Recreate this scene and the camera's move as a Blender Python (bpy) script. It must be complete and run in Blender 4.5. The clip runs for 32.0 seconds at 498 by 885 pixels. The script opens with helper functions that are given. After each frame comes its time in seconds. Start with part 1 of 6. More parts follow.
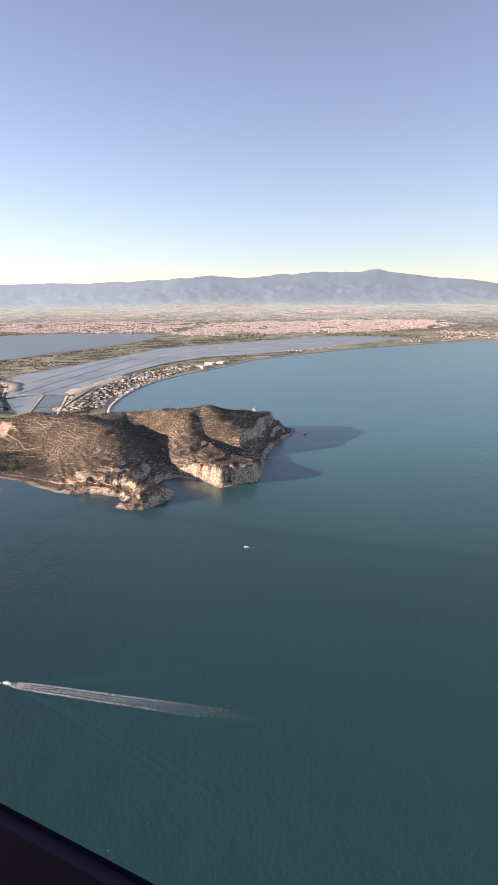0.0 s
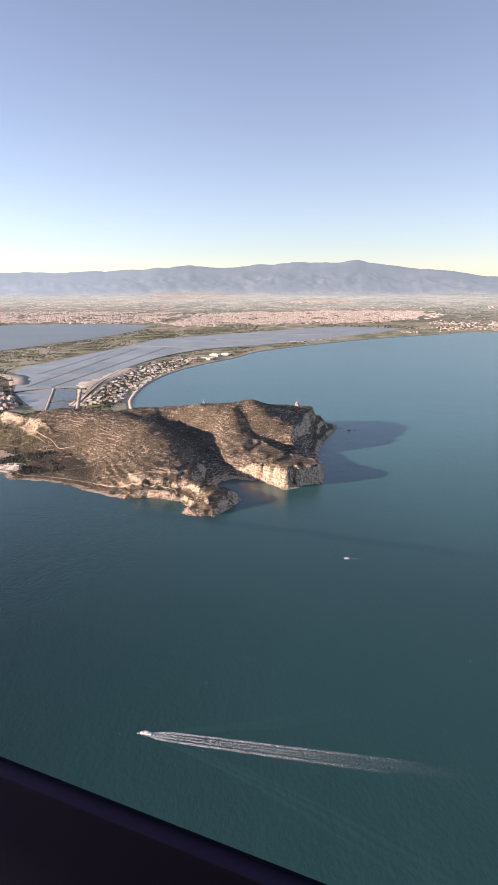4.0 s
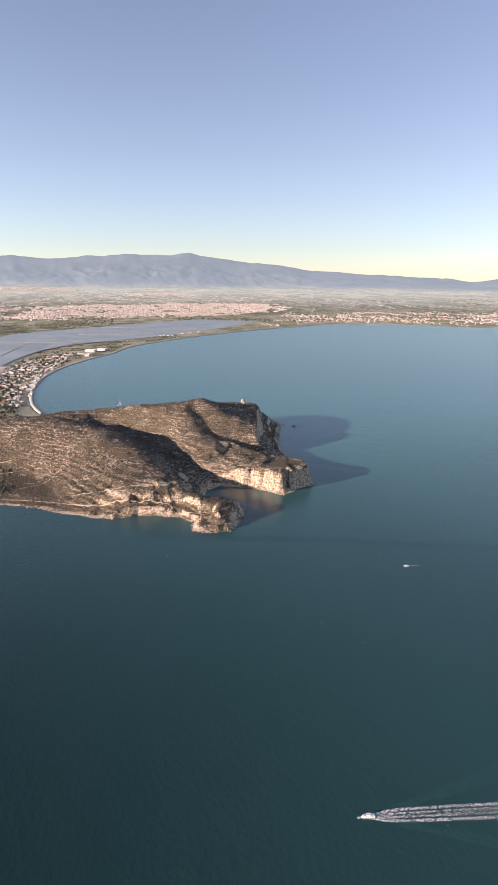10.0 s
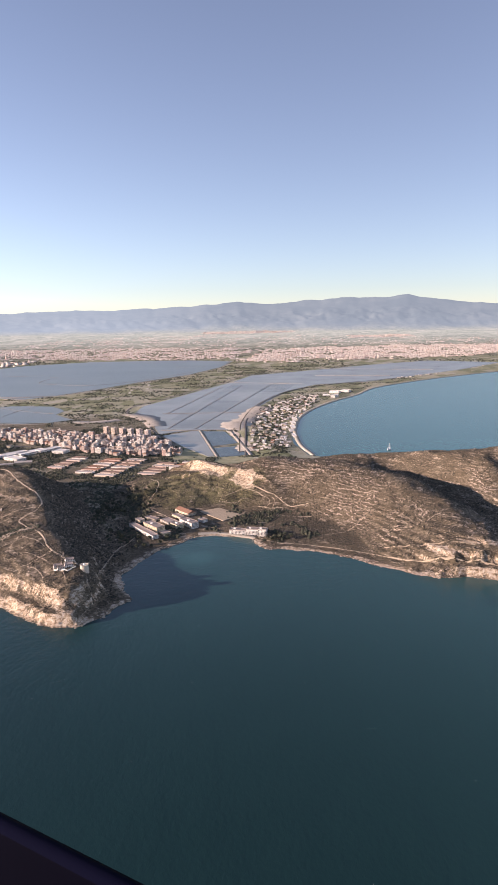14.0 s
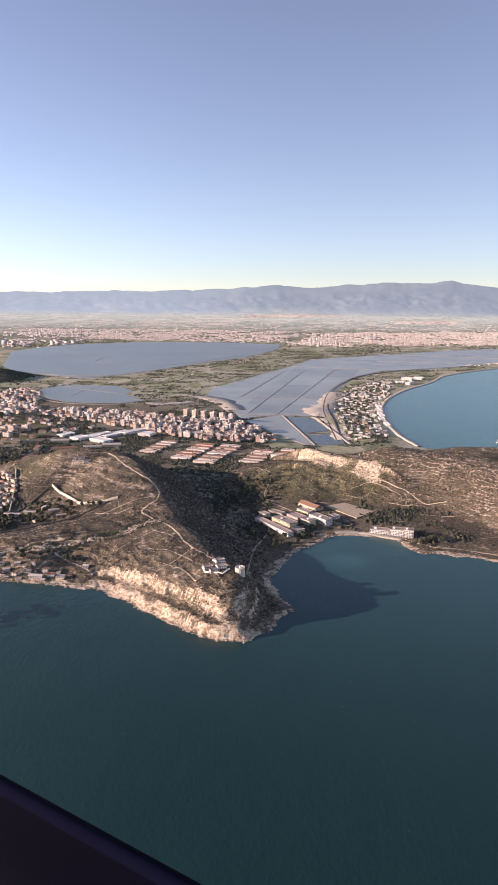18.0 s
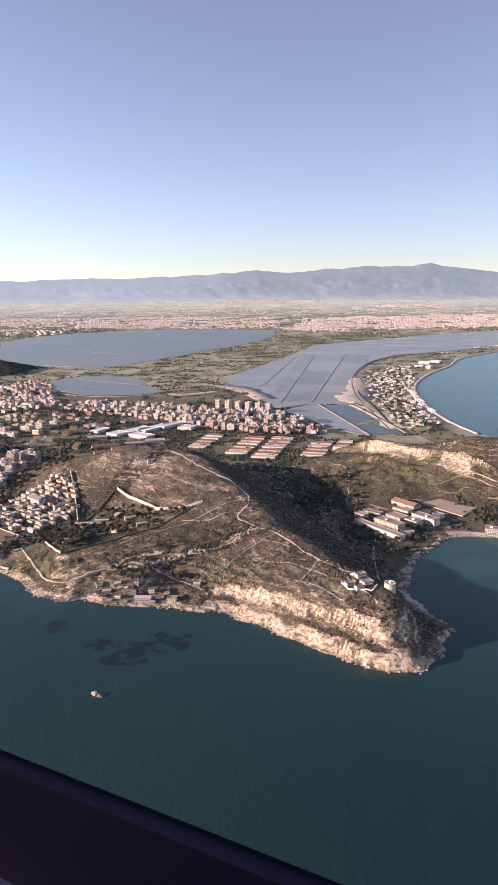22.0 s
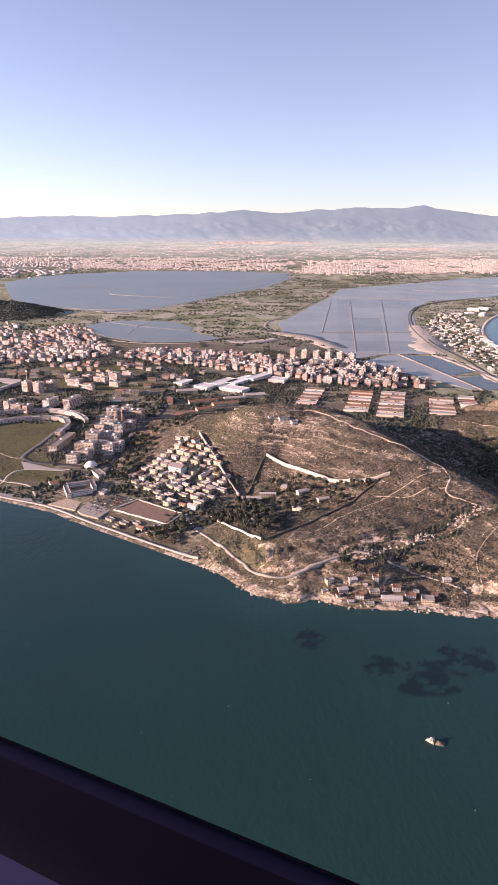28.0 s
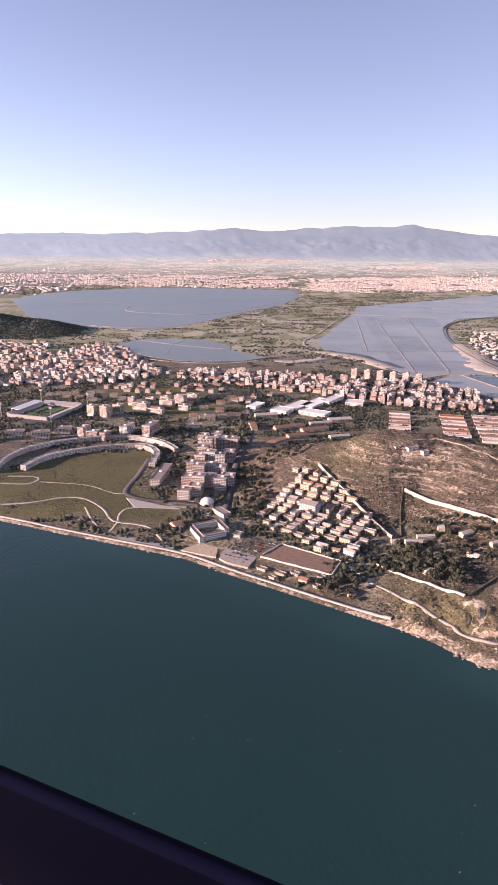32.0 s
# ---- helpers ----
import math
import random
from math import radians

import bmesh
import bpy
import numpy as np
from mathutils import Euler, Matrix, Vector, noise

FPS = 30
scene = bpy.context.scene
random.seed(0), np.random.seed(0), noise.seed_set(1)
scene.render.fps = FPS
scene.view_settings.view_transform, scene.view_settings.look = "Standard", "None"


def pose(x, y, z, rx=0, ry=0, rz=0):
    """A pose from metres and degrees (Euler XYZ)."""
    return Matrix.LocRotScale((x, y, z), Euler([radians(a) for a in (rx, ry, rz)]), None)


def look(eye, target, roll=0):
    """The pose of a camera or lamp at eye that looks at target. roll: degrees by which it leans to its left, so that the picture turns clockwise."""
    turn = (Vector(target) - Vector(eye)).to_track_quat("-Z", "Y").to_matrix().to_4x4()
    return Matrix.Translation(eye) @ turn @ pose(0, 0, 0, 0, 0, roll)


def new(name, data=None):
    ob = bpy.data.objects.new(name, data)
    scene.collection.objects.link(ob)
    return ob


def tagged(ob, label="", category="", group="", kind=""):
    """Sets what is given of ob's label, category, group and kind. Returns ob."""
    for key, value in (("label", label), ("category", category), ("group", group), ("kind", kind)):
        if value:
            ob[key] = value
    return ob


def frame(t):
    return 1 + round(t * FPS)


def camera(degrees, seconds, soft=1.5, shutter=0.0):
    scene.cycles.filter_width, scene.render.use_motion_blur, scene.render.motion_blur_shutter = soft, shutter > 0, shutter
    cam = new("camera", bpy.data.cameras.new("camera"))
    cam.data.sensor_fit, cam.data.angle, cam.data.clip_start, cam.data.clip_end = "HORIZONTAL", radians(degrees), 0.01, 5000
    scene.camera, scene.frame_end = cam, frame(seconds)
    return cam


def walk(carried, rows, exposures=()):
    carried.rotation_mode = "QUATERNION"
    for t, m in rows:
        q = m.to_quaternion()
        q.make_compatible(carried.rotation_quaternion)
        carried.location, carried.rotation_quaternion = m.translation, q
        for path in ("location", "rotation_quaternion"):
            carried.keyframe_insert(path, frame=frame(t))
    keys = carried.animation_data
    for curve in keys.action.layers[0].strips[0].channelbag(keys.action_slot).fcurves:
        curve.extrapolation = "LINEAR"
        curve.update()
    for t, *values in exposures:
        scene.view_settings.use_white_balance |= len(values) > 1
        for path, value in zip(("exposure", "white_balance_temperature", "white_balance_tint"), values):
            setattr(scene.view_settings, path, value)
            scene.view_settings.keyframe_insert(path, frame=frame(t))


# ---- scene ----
cam = camera(41.6, 32.0)
PATH = [
    (0, (-0.382, 0.225, 105.617), (-0.387, 2.174, 105.168), -0.5),
    (0.5, (-6.323, 3.52, 105.504), (-6.297, 5.464, 105.033), -0.6),
    (1, (-12.183, 6.799, 105.388), (-12.118, 8.733, 104.881), 0.5),
    (1.5, (-18.181, 10.012, 105.225), (-18.103, 11.949, 104.734), 0.7),
    (2, (-24.28, 13.317, 105.073), (-24.213, 15.253, 104.578), 0.2),
    (2.5, (-30.46, 16.635, 104.923), (-30.397, 18.573, 104.434), 0.1),
    (4.5, (-55.513, 30.715, 103.741), (-55.444, 32.657, 103.27), -0.5),
    (5, (-61.413, 34.247, 103.464), (-61.432, 36.193, 103.002), -1.9),
    (5.5, (-67.213, 37.971, 103.173), (-67.208, 39.915, 102.703), -3.0),
    (6, (-73.216, 42.003, 102.855), (-72.943, 43.934, 102.413), -1.9),
    (6.5, (-79.219, 45.844, 102.63), (-78.682, 47.722, 102.2), 0.2),
    (7, (-85.401, 49.5, 102.488), (-84.721, 51.34, 102.098), 0.1),
    (7.5, (-91.476, 53.005, 102.36), (-90.64, 54.777, 101.956), 0.2),
    (8, (-97.66, 56.441, 102.217), (-96.742, 58.17, 101.806), -0.1),
    (8.5, (-104.143, 59.704, 102.017), (-103.275, 61.462, 101.621), -0.3),
    (9, (-110.671, 62.962, 101.763), (-109.904, 64.761, 101.344), -0.6),
    (9.5, (-116.973, 66.342, 101.609), (-116.313, 68.175, 101.159), -0.1),
    (10, (-122.96, 69.438, 101.474), (-122.375, 71.286, 100.98), 0.5),
    (10.5, (-128.939, 72.496, 101.366), (-128.44, 74.371, 100.882), 0.3),
    (11, (-134.853, 75.791, 101.268), (-134.504, 77.704, 100.803), -0.6),
    (11.5, (-140.809, 79.734, 101.024), (-140.701, 81.687, 100.609), -2.2),
    (12, (-146.529, 83.323, 100.792), (-146.421, 85.272, 100.357), -0.8),
    (12.5, (-152.532, 86.963, 100.612), (-152.405, 88.909, 100.169), -0.0),
    (13, (-158.339, 90.275, 100.434), (-158.276, 92.231, 100.024), -0.7),
    (13.5, (-164.051, 93.709, 100.274), (-164.028, 95.67, 99.885), -0.3),
    (14, (-170.199, 97.56, 100.107), (-170.213, 99.525, 99.736), -0.9),
    (14.5, (-176.312, 100.978, 99.977), (-176.331, 102.943, 99.604), -0.6),
    (15, (-182.639, 104.572, 99.838), (-182.717, 106.537, 99.472), -1.5),
    (15.5, (-188.879, 108.56, 99.594), (-188.969, 110.513, 99.175), -1.3),
    (17.5, (-214.358, 123.495, 96.346), (-214.467, 125.448, 95.93), 0.0),
    (18, (-220.675, 126.973, 96.03), (-220.772, 128.927, 95.613), 0.4),
    (18.5, (-227.174, 130.831, 95.563), (-227.254, 132.785, 95.143), 0.4),
    (19, (-233.626, 134.27, 95.165), (-233.68, 136.222, 94.734), 1.4),
    (19.5, (-239.234, 137.381, 94.956), (-239.306, 139.325, 94.49), -0.2),
    (20, (-245.008, 140.568, 94.566), (-245.032, 142.513, 94.099), 0.3),
    (20.5, (-251.716, 143.99, 94.209), (-251.718, 145.959, 93.861), -0.4),
    (21, (-258.083, 146.956, 94.147), (-258.089, 148.911, 93.729), -0.5),
    (21.5, (-264.384, 150.216, 93.922), (-264.401, 152.169, 93.489), -0.5),
    (22, (-270.736, 153.716, 93.611), (-270.759, 155.664, 93.155), -0.6),
    (22.5, (-276.976, 156.927, 93.396), (-277.015, 158.864, 92.898), -0.8),
    (23, (-283.542, 160.433, 93.073), (-283.593, 162.348, 92.498), -1.6),
    (23.5, (-289.877, 164.006, 92.73), (-289.877, 165.882, 92.039), -1.0),
    (24, (-295.708, 167.58, 92.541), (-295.725, 169.438, 91.799), -1.8),
    (24.5, (-301.685, 170.355, 92.41), (-301.687, 172.216, 91.677), -1.3),
    (25, (-307.997, 173.612, 92.165), (-308.002, 175.484, 91.461), -1.8),
    (25.5, (-314.32, 177.075, 91.914), (-314.331, 178.954, 91.229), -1.6),
    (27.5, (-339.934, 190.525, 90.341), (-339.887, 192.43, 89.732), 0.3),
    (28, (-346.362, 193.879, 90.1), (-346.311, 195.781, 89.484), 0.3),
    (28.5, (-352.948, 197.362, 89.86), (-352.899, 199.263, 89.242), -0.1),
    (29, (-359.422, 200.9, 89.534), (-359.388, 202.805, 88.927), -0.2),
    (29.5, (-366.123, 204.76, 89.135), (-366.092, 206.673, 88.551), 0.2),
    (30, (-372.352, 207.975, 88.874), (-372.328, 209.894, 88.309), 0.3),
    (30.5, (-378.958, 211.392, 88.604), (-378.937, 213.314, 88.049), 0.3),
    (31, (-385.589, 214.805, 88.316), (-385.581, 216.721, 87.743), 0.0),
    (31.5, (-392.222, 218.397, 87.937), (-392.217, 220.311, 87.357), -0.1),
    (32, (-399.026, 222.355, 87.444), (-398.923, 224.27, 86.877), 0.6),
]


def glide(t):
    """Eye, target and roll at t seconds, smoothly through the rows of PATH."""
    ts = [row[0] for row in PATH]
    vals = np.array([(*row[1], *row[2], row[3]) for row in PATH])
    i = int(np.clip(np.searchsorted(ts, t) - 1, 0, len(ts) - 2))

    def slope(k):
        a, c = max(k - 1, 0), min(k + 1, len(ts) - 1)
        return (vals[c] - vals[a]) / (ts[c] - ts[a])

    h = ts[i + 1] - ts[i]
    u = (t - ts[i]) / h
    return (vals[i] * (1 + 2 * u) * (1 - u) ** 2 + slope(i) * h * u * (1 - u) ** 2
            + vals[i + 1] * u * u * (3 - 2 * u) + slope(i + 1) * h * u * u * (u - 1))


STEPS = [(k / 10, glide(k / 10)) for k in range(321)]
walk(cam, [(t, look(tuple(v[:3]), tuple(v[3:6]), v[6])) for t, v in STEPS],
     [(0, 1.10, 7150, 24), (5.5, 1.09, 7150, 24), (7.0, 1.04, 7050, 21), (7.8, 0.98, 6750, 4), (8.5, 0.96, 6750, 5), (9.4, 0.99, 7050, 20), (12, 1.00, 7000, 24), (19, 1.01, 6950, 26), (25, 1.05, 6950, 30), (28, 1.12, 7050, 34), (32, 1.14, 7050, 37)])
# ---- light: low evening sun over the sea, clear sky ----
# The whole bay stands at a scale of one to five.
TO_SUN = Vector((-0.955, -0.19, 0.225)).normalized()
SUN_EL = math.asin(TO_SUN.z)
world = bpy.data.worlds.new("evening_sky")
scene.world = world
world.use_nodes = True
wn = world.node_tree
wn.nodes.clear()
sky = wn.nodes.new("ShaderNodeTexSky")
sky.sky_type, sky.sun_disc = "NISHITA", False
sky.sun_elevation, sky.sun_rotation = SUN_EL, math.atan2(-TO_SUN.x, TO_SUN.y) % (2 * math.pi)
sky.altitude, sky.air_density, sky.dust_density, sky.ozone_density = 1200.0, 0.95, 0.12, 3.2
bg = wn.nodes.new("ShaderNodeBackground")
bg.inputs["Strength"].default_value = 0.103
wo = wn.nodes.new("ShaderNodeOutputWorld")
pale = wn.nodes.new("ShaderNodeHueSaturation")
pale.inputs["Saturation"].default_value = 0.79
wn.links.new(sky.outputs[0], pale.inputs["Color"])
wn.links.new(pale.outputs[0], bg.inputs[0])
wn.links.new(bg.outputs[0], wo.inputs[0])
sun_data = bpy.data.lights.new("sun", "SUN")
sun_data.energy, sun_data.angle, sun_data.color = 5.0, radians(0.5), (1.0, 0.85, 0.73)
sun = new("sun", sun_data)
sun.matrix_world = look(TO_SUN * 900, (0, 0, 0))


# ---- materials ----
def material(name):
    m = bpy.data.materials.new(name)
    m.use_nodes = True
    nt = m.node_tree
    return m, nt, nt.nodes["Principled BSDF"]


def node(nt, kind, **inputs):
    n = nt.nodes.new(kind)
    for k, v in inputs.items():
        key = k.replace("_", " ")
        if hasattr(v, "is_output"):
            nt.links.new(v, n.inputs[key])
        else:
            n.inputs[key].default_value = v
    return n


def noise_tex(nt, scale, detail=4.0, rough=0.6, vec=None):
    if vec is None:
        vec = nt.nodes.new("ShaderNodeNewGeometry").outputs["Position"]
    return node(nt, "ShaderNodeTexNoise", Vector=vec, Scale=scale, Detail=detail, Roughness=rough)


def ramp(nt, fac, stops):
    r = nt.nodes.new("ShaderNodeValToRGB")
    els = r.color_ramp.elements
    while len(els) < len(stops):
        els.new(0.5)
    for e, (p, c) in zip(els, stops):
        e.position, e.color = p, (*c, 1)
    nt.links.new(fac, r.inputs[0])
    return r.outputs[0]


def mix(nt, fac, a, b, kind="MIX"):
    n = nt.nodes.new("ShaderNodeMix")
    n.data_type, n.blend_type = "RGBA", kind
    for s, v in ((0, fac), (6, a), (7, b)):
        if hasattr(v, "is_output"):
            nt.links.new(v, n.inputs[s])
        else:
            n.inputs[s].default_value = v if s == 0 else (*v, 1)
    return n.outputs[2]


def math_node(nt, op, a, b=0.0, clamp=False):
    n = nt.nodes.new("ShaderNodeMath")
    n.operation, n.use_clamp = op, clamp
    for s, v in ((0, a), (1, b)):
        if hasattr(v, "is_output"):
            nt.links.new(v, n.inputs[s])
        else:
            n.inputs[s].default_value = v
    return n.outputs[0]


def bump(nt, bsdf, height, strength, distance):
    b = node(nt, "ShaderNodeBump", Height=height, Strength=strength, Distance=distance)
    nt.links.new(b.outputs[0], bsdf.inputs["Normal"])


def plain(name, color, rough=0.7, metal=0.0, grain=6.0, spread=0.18, lift=0.0):
    m, nt, b = material(name)
    n = noise_tex(nt, grain)
    lo = tuple(c * (1 - spread) for c in color)
    hi = tuple(min(1, c * (1 + spread)) for c in color)
    c = ramp(nt, n.outputs[0], [(0.3, lo), (0.7, hi)])
    oi = nt.nodes.new("ShaderNodeObjectInfo")
    v = math_node(nt, "ADD", math_node(nt, "MULTIPLY", oi.outputs["Random"], 0.3), 0.85)
    hs = node(nt, "ShaderNodeHueSaturation", Color=c, Value=v)
    nt.links.new(hs.outputs[0], b.inputs["Base Color"])
    b.inputs["Roughness"].default_value, b.inputs["Metallic"].default_value = rough, metal
    if lift:
        bump(nt, b, n.outputs[0], 0.6, lift)
    return m


def attr(nt, name):
    a = nt.nodes.new("ShaderNodeAttribute")
    a.attribute_name = name
    return a


# land: scrub, bare limestone, grass, town soil and fields, by what grows or stands there
land_mat, nt, b = material("land")
a = attr(nt, "cover")
sep = nt.nodes.new("ShaderNodeSeparateColor")
nt.links.new(a.outputs["Color"], sep.inputs[0])
fine, mid = noise_tex(nt, 1.6, 6, 0.65), noise_tex(nt, 0.28, 5, 0.6)
scrub = ramp(nt, fine.outputs[0], [(0.38, (0.026, 0.021, 0.016)), (0.46, (0.124, 0.101, 0.069)), (0.55, (0.240, 0.192, 0.138)), (0.67, (0.48, 0.375, 0.30))])
scrub = mix(nt, math_node(nt, "MULTIPLY", mid.outputs[0], 0.5), scrub, (0.098, 0.080, 0.056))
rock_c = ramp(nt, noise_tex(nt, 0.9, 8, 0.7).outputs[0], [(0.34, (0.10, 0.07, 0.045)), (0.45, (0.36, 0.26, 0.175)), (0.53, (0.54, 0.44, 0.335)), (0.66, (0.67, 0.58, 0.48))])
grass = ramp(nt, fine.outputs[0], [(0.36, (0.042, 0.042, 0.018)), (0.46, (0.105, 0.105, 0.047)), (0.55, (0.175, 0.165, 0.082)), (0.68, (0.29, 0.25, 0.145))])
grass = mix(nt, math_node(nt, "MULTIPLY", mid.outputs[0], 0.5), grass, (0.11, 0.10, 0.046))
soil = ramp(nt, noise_tex(nt, 0.9, 5, 0.7).outputs[0], [(0.36, (0.045, 0.050, 0.025)), (0.46, (0.15, 0.14, 0.085)), (0.54, (0.25, 0.22, 0.165)), (0.66, (0.45, 0.39, 0.32))])
pos = nt.nodes.new("ShaderNodeNewGeometry").outputs["Position"]
mp = nt.nodes.new("ShaderNodeMapping")
mp.inputs["Scale"].default_value = (0.14, 0.14, 2.4)
nt.links.new(pos, mp.inputs[0])
beds = ramp(nt, noise_tex(nt, 1.0, 6, 0.65, mp.outputs[0]).outputs[0], [(0.56, (0, 0, 0)), (0.62, (0.65, 0.65, 0.65))])
patches = ramp(nt, noise_tex(nt, 0.11, 5, 0.65).outputs[0], [(0.47, (0, 0, 0)), (0.60, (0.6, 0.6, 0.6))])
scrub = mix(nt, patches, scrub, (0.120, 0.094, 0.063))
scrub = mix(nt, beds, scrub, rock_c)
seams = ramp(nt, noise_tex(nt, 1.0, 7, 0.7, mp.outputs[0]).outputs[0], [(0.40, (0.7, 0.7, 0.7)), (0.46, (0, 0, 0))])
rock_c = mix(nt, seams, rock_c, (0.085, 0.066, 0.042))
tufts = ramp(nt, noise_tex(nt, 0.55, 7, 0.75).outputs[0], [(0.55, (0, 0, 0)), (0.60, (0.7, 0.7, 0.7))])
rock_c = mix(nt, tufts, rock_c, (0.075, 0.062, 0.036))
thicket = ramp(nt, noise_tex(nt, 0.8, 6, 0.7).outputs[0], [(0.50, (0, 0, 0)), (0.60, (0.75, 0.75, 0.75))])
scrub = mix(nt, thicket, scrub, ramp(nt, fine.outputs[0], [(0.3, (0.022, 0.020, 0.015)), (0.7, (0.088, 0.073, 0.048))]))
# limestone ledges that run along the slopes
lz = nt.nodes.new("ShaderNodeSeparateXYZ")
nt.links.new(pos, lz.inputs[0])
warp = math_node(nt, "MULTIPLY", noise_tex(nt, 0.045, 5, 0.6).outputs[0], 9.0)
tread = math_node(nt, "SINE", math_node(nt, "MULTIPLY", math_node(nt, "ADD", math_node(nt, "MULTIPLY", lz.outputs[2], 0.75), warp), 6.283))
tread = math_node(nt, "ADD", tread, math_node(nt, "MULTIPLY", math_node(nt, "SUBTRACT", noise_tex(nt, 0.7, 6, 0.7).outputs[0], 0.5), 3.2))
tread = math_node(nt, "MULTIPLY", ramp(nt, tread, [(0.74, (0, 0, 0)), (0.92, (1, 1, 1))]), math_node(nt, "MULTIPLY", attr(nt, "ledge").outputs["Fac"], 0.9), True)
scrub = mix(nt, tread, scrub, ramp(nt, noise_tex(nt, 2.2, 5, 0.7).outputs[0], [(0.35, (0.30, 0.225, 0.175)), (0.6, (0.62, 0.50, 0.41))]))
c = mix(nt, sep.outputs["Green"], scrub, grass)
c = mix(nt, sep.outputs["Blue"], c, soil)
# broad fields on the plain, their colours lightened in place of haze
pos = nt.nodes.new("ShaderNodeNewGeometry").outputs["Position"]
mp = nt.nodes.new("ShaderNodeMapping")
mp.inputs["Scale"].default_value = (0.042, 0.024, 0.0)
mp.inputs["Rotation"].default_value = (0, 0, 0.5)
nt.links.new(pos, mp.inputs[0])
vor = node(nt, "ShaderNodeTexVoronoi", Vector=mp.outputs[0], Scale=1.15)
sv = nt.nodes.new("ShaderNodeSeparateColor")
nt.links.new(vor.outputs["Color"], sv.inputs[0])
field = ramp(nt, sv.outputs[0], [(0.0, (0.16, 0.18, 0.09)), (0.3, (0.27, 0.28, 0.15)), (0.55, (0.40, 0.38, 0.25)), (0.8, (0.54, 0.49, 0.39)), (1.0, (0.22, 0.25, 0.13))])
field = mix(nt, 0.35, field, ramp(nt, noise_tex(nt, 0.16, 7, 0.75).outputs[0], [(0.40, (0.10, 0.11, 0.065)), (0.5, (0.21, 0.205, 0.14)), (0.62, (0.46, 0.43, 0.36))]))
c = mix(nt, a.outputs["Alpha"], c, field)
chip = noise_tex(nt, 1.1, 8, 0.72)
edge = math_node(nt, "ADD", sep.outputs["Red"], math_node(nt, "MULTIPLY", math_node(nt, "SUBTRACT", chip.outputs[0], 0.5), 2.0))
edge = math_node(nt, "ADD", math_node(nt, "MULTIPLY", math_node(nt, "SUBTRACT", edge, 0.48), 5.0), 0.5, True)
c = mix(nt, edge, c, rock_c)
nt.links.new(c, b.inputs["Base Color"])
b.inputs["Roughness"].default_value = 0.95
b.inputs["Specular IOR Level"].default_value = 0.15
bump(nt, b, fine.outputs[0], 0.8, 0.35)

# sea
sea_mat, nt, b = material("sea_water")
a = attr(nt, "depth")
sep = nt.nodes.new("ShaderNodeSeparateColor")
nt.links.new(a.outputs["Color"], sep.inputs[0])
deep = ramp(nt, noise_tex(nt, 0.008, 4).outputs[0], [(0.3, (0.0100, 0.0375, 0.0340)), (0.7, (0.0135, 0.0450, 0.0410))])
# alpha brings in a darker water colour towards the east
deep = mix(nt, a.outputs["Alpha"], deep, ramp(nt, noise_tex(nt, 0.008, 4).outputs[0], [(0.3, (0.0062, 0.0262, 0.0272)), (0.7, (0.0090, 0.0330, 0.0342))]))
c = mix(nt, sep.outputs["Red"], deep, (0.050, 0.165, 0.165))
c = mix(nt, sep.outputs["Green"], c, (0.006, 0.013, 0.016))
nt.links.new(c, b.inputs["Base Color"])
b.inputs["Roughness"].default_value = 0.22
b.inputs["IOR"].default_value = 1.33
b.inputs["Specular IOR Level"].default_value = 0.46
pos = nt.nodes.new("ShaderNodeNewGeometry").outputs["Position"]
mp = nt.nodes.new("ShaderNodeMapping")
mp.inputs["Scale"].default_value = (1.0, 0.55, 1.0)
mp.inputs["Rotation"].default_value = (0, 0, 0.6)
nt.links.new(pos, mp.inputs[0])
w1, w2 = noise_tex(nt, 0.9, 5, 0.6, mp.outputs[0]), noise_tex(nt, 0.12, 4, 0.55, mp.outputs[0])
h = math_node(nt, "ADD", math_node(nt, "MULTIPLY", w1.outputs[0], 0.5), w2.outputs[0])
h = math_node(nt, "MULTIPLY", h, math_node(nt, "SUBTRACT", 1.0, sep.outputs["Blue"]))
bump(nt, b, h, 0.24, 0.8)

# still salt-pan water
pan_mat, nt, b = material("still_water")
c = ramp(nt, noise_tex(nt, 0.02, 4).outputs[0], [(0.3, (0.205, 0.208, 0.186)), (0.7, (0.285, 0.285, 0.252))])
oi = nt.nodes.new("ShaderNodeObjectInfo")
hs = node(nt, "ShaderNodeHueSaturation", Color=c, Value=math_node(nt, "ADD", math_node(nt, "MULTIPLY", oi.outputs["Random"], 0.5), 0.75))
nt.links.new(hs.outputs[0], b.inputs["Base Color"])
b.inputs["Roughness"].default_value, b.inputs["IOR"].default_value = 0.24, 1.33
b.inputs["Specular IOR Level"].default_value = 0.3
bump(nt, b, noise_tex(nt, 0.5, 4).outputs[0], 0.25, 0.5)

lagoon_mat, nt, b = material("lagoon_water")
c = ramp(nt, noise_tex(nt, 0.006, 5).outputs[0], [(0.3, (0.150, 0.178, 0.175)), (0.7, (0.20, 0.228, 0.218))])
nt.links.new(c, b.inputs["Base Color"])
b.inputs["Roughness"].default_value, b.inputs["IOR"].default_value = 0.3, 1.33
b.inputs["Specular IOR Level"].default_value = 0.3
bump(nt, b, noise_tex(nt, 0.5, 4).outputs[0], 0.35, 0.5)
deep_pan_mat, nt, b = material("deep_pan_water")
c = ramp(nt, noise_tex(nt, 0.03, 4).outputs[0], [(0.3, (0.065, 0.088, 0.09)), (0.7, (0.095, 0.12, 0.12))])
nt.links.new(c, b.inputs["Base Color"])
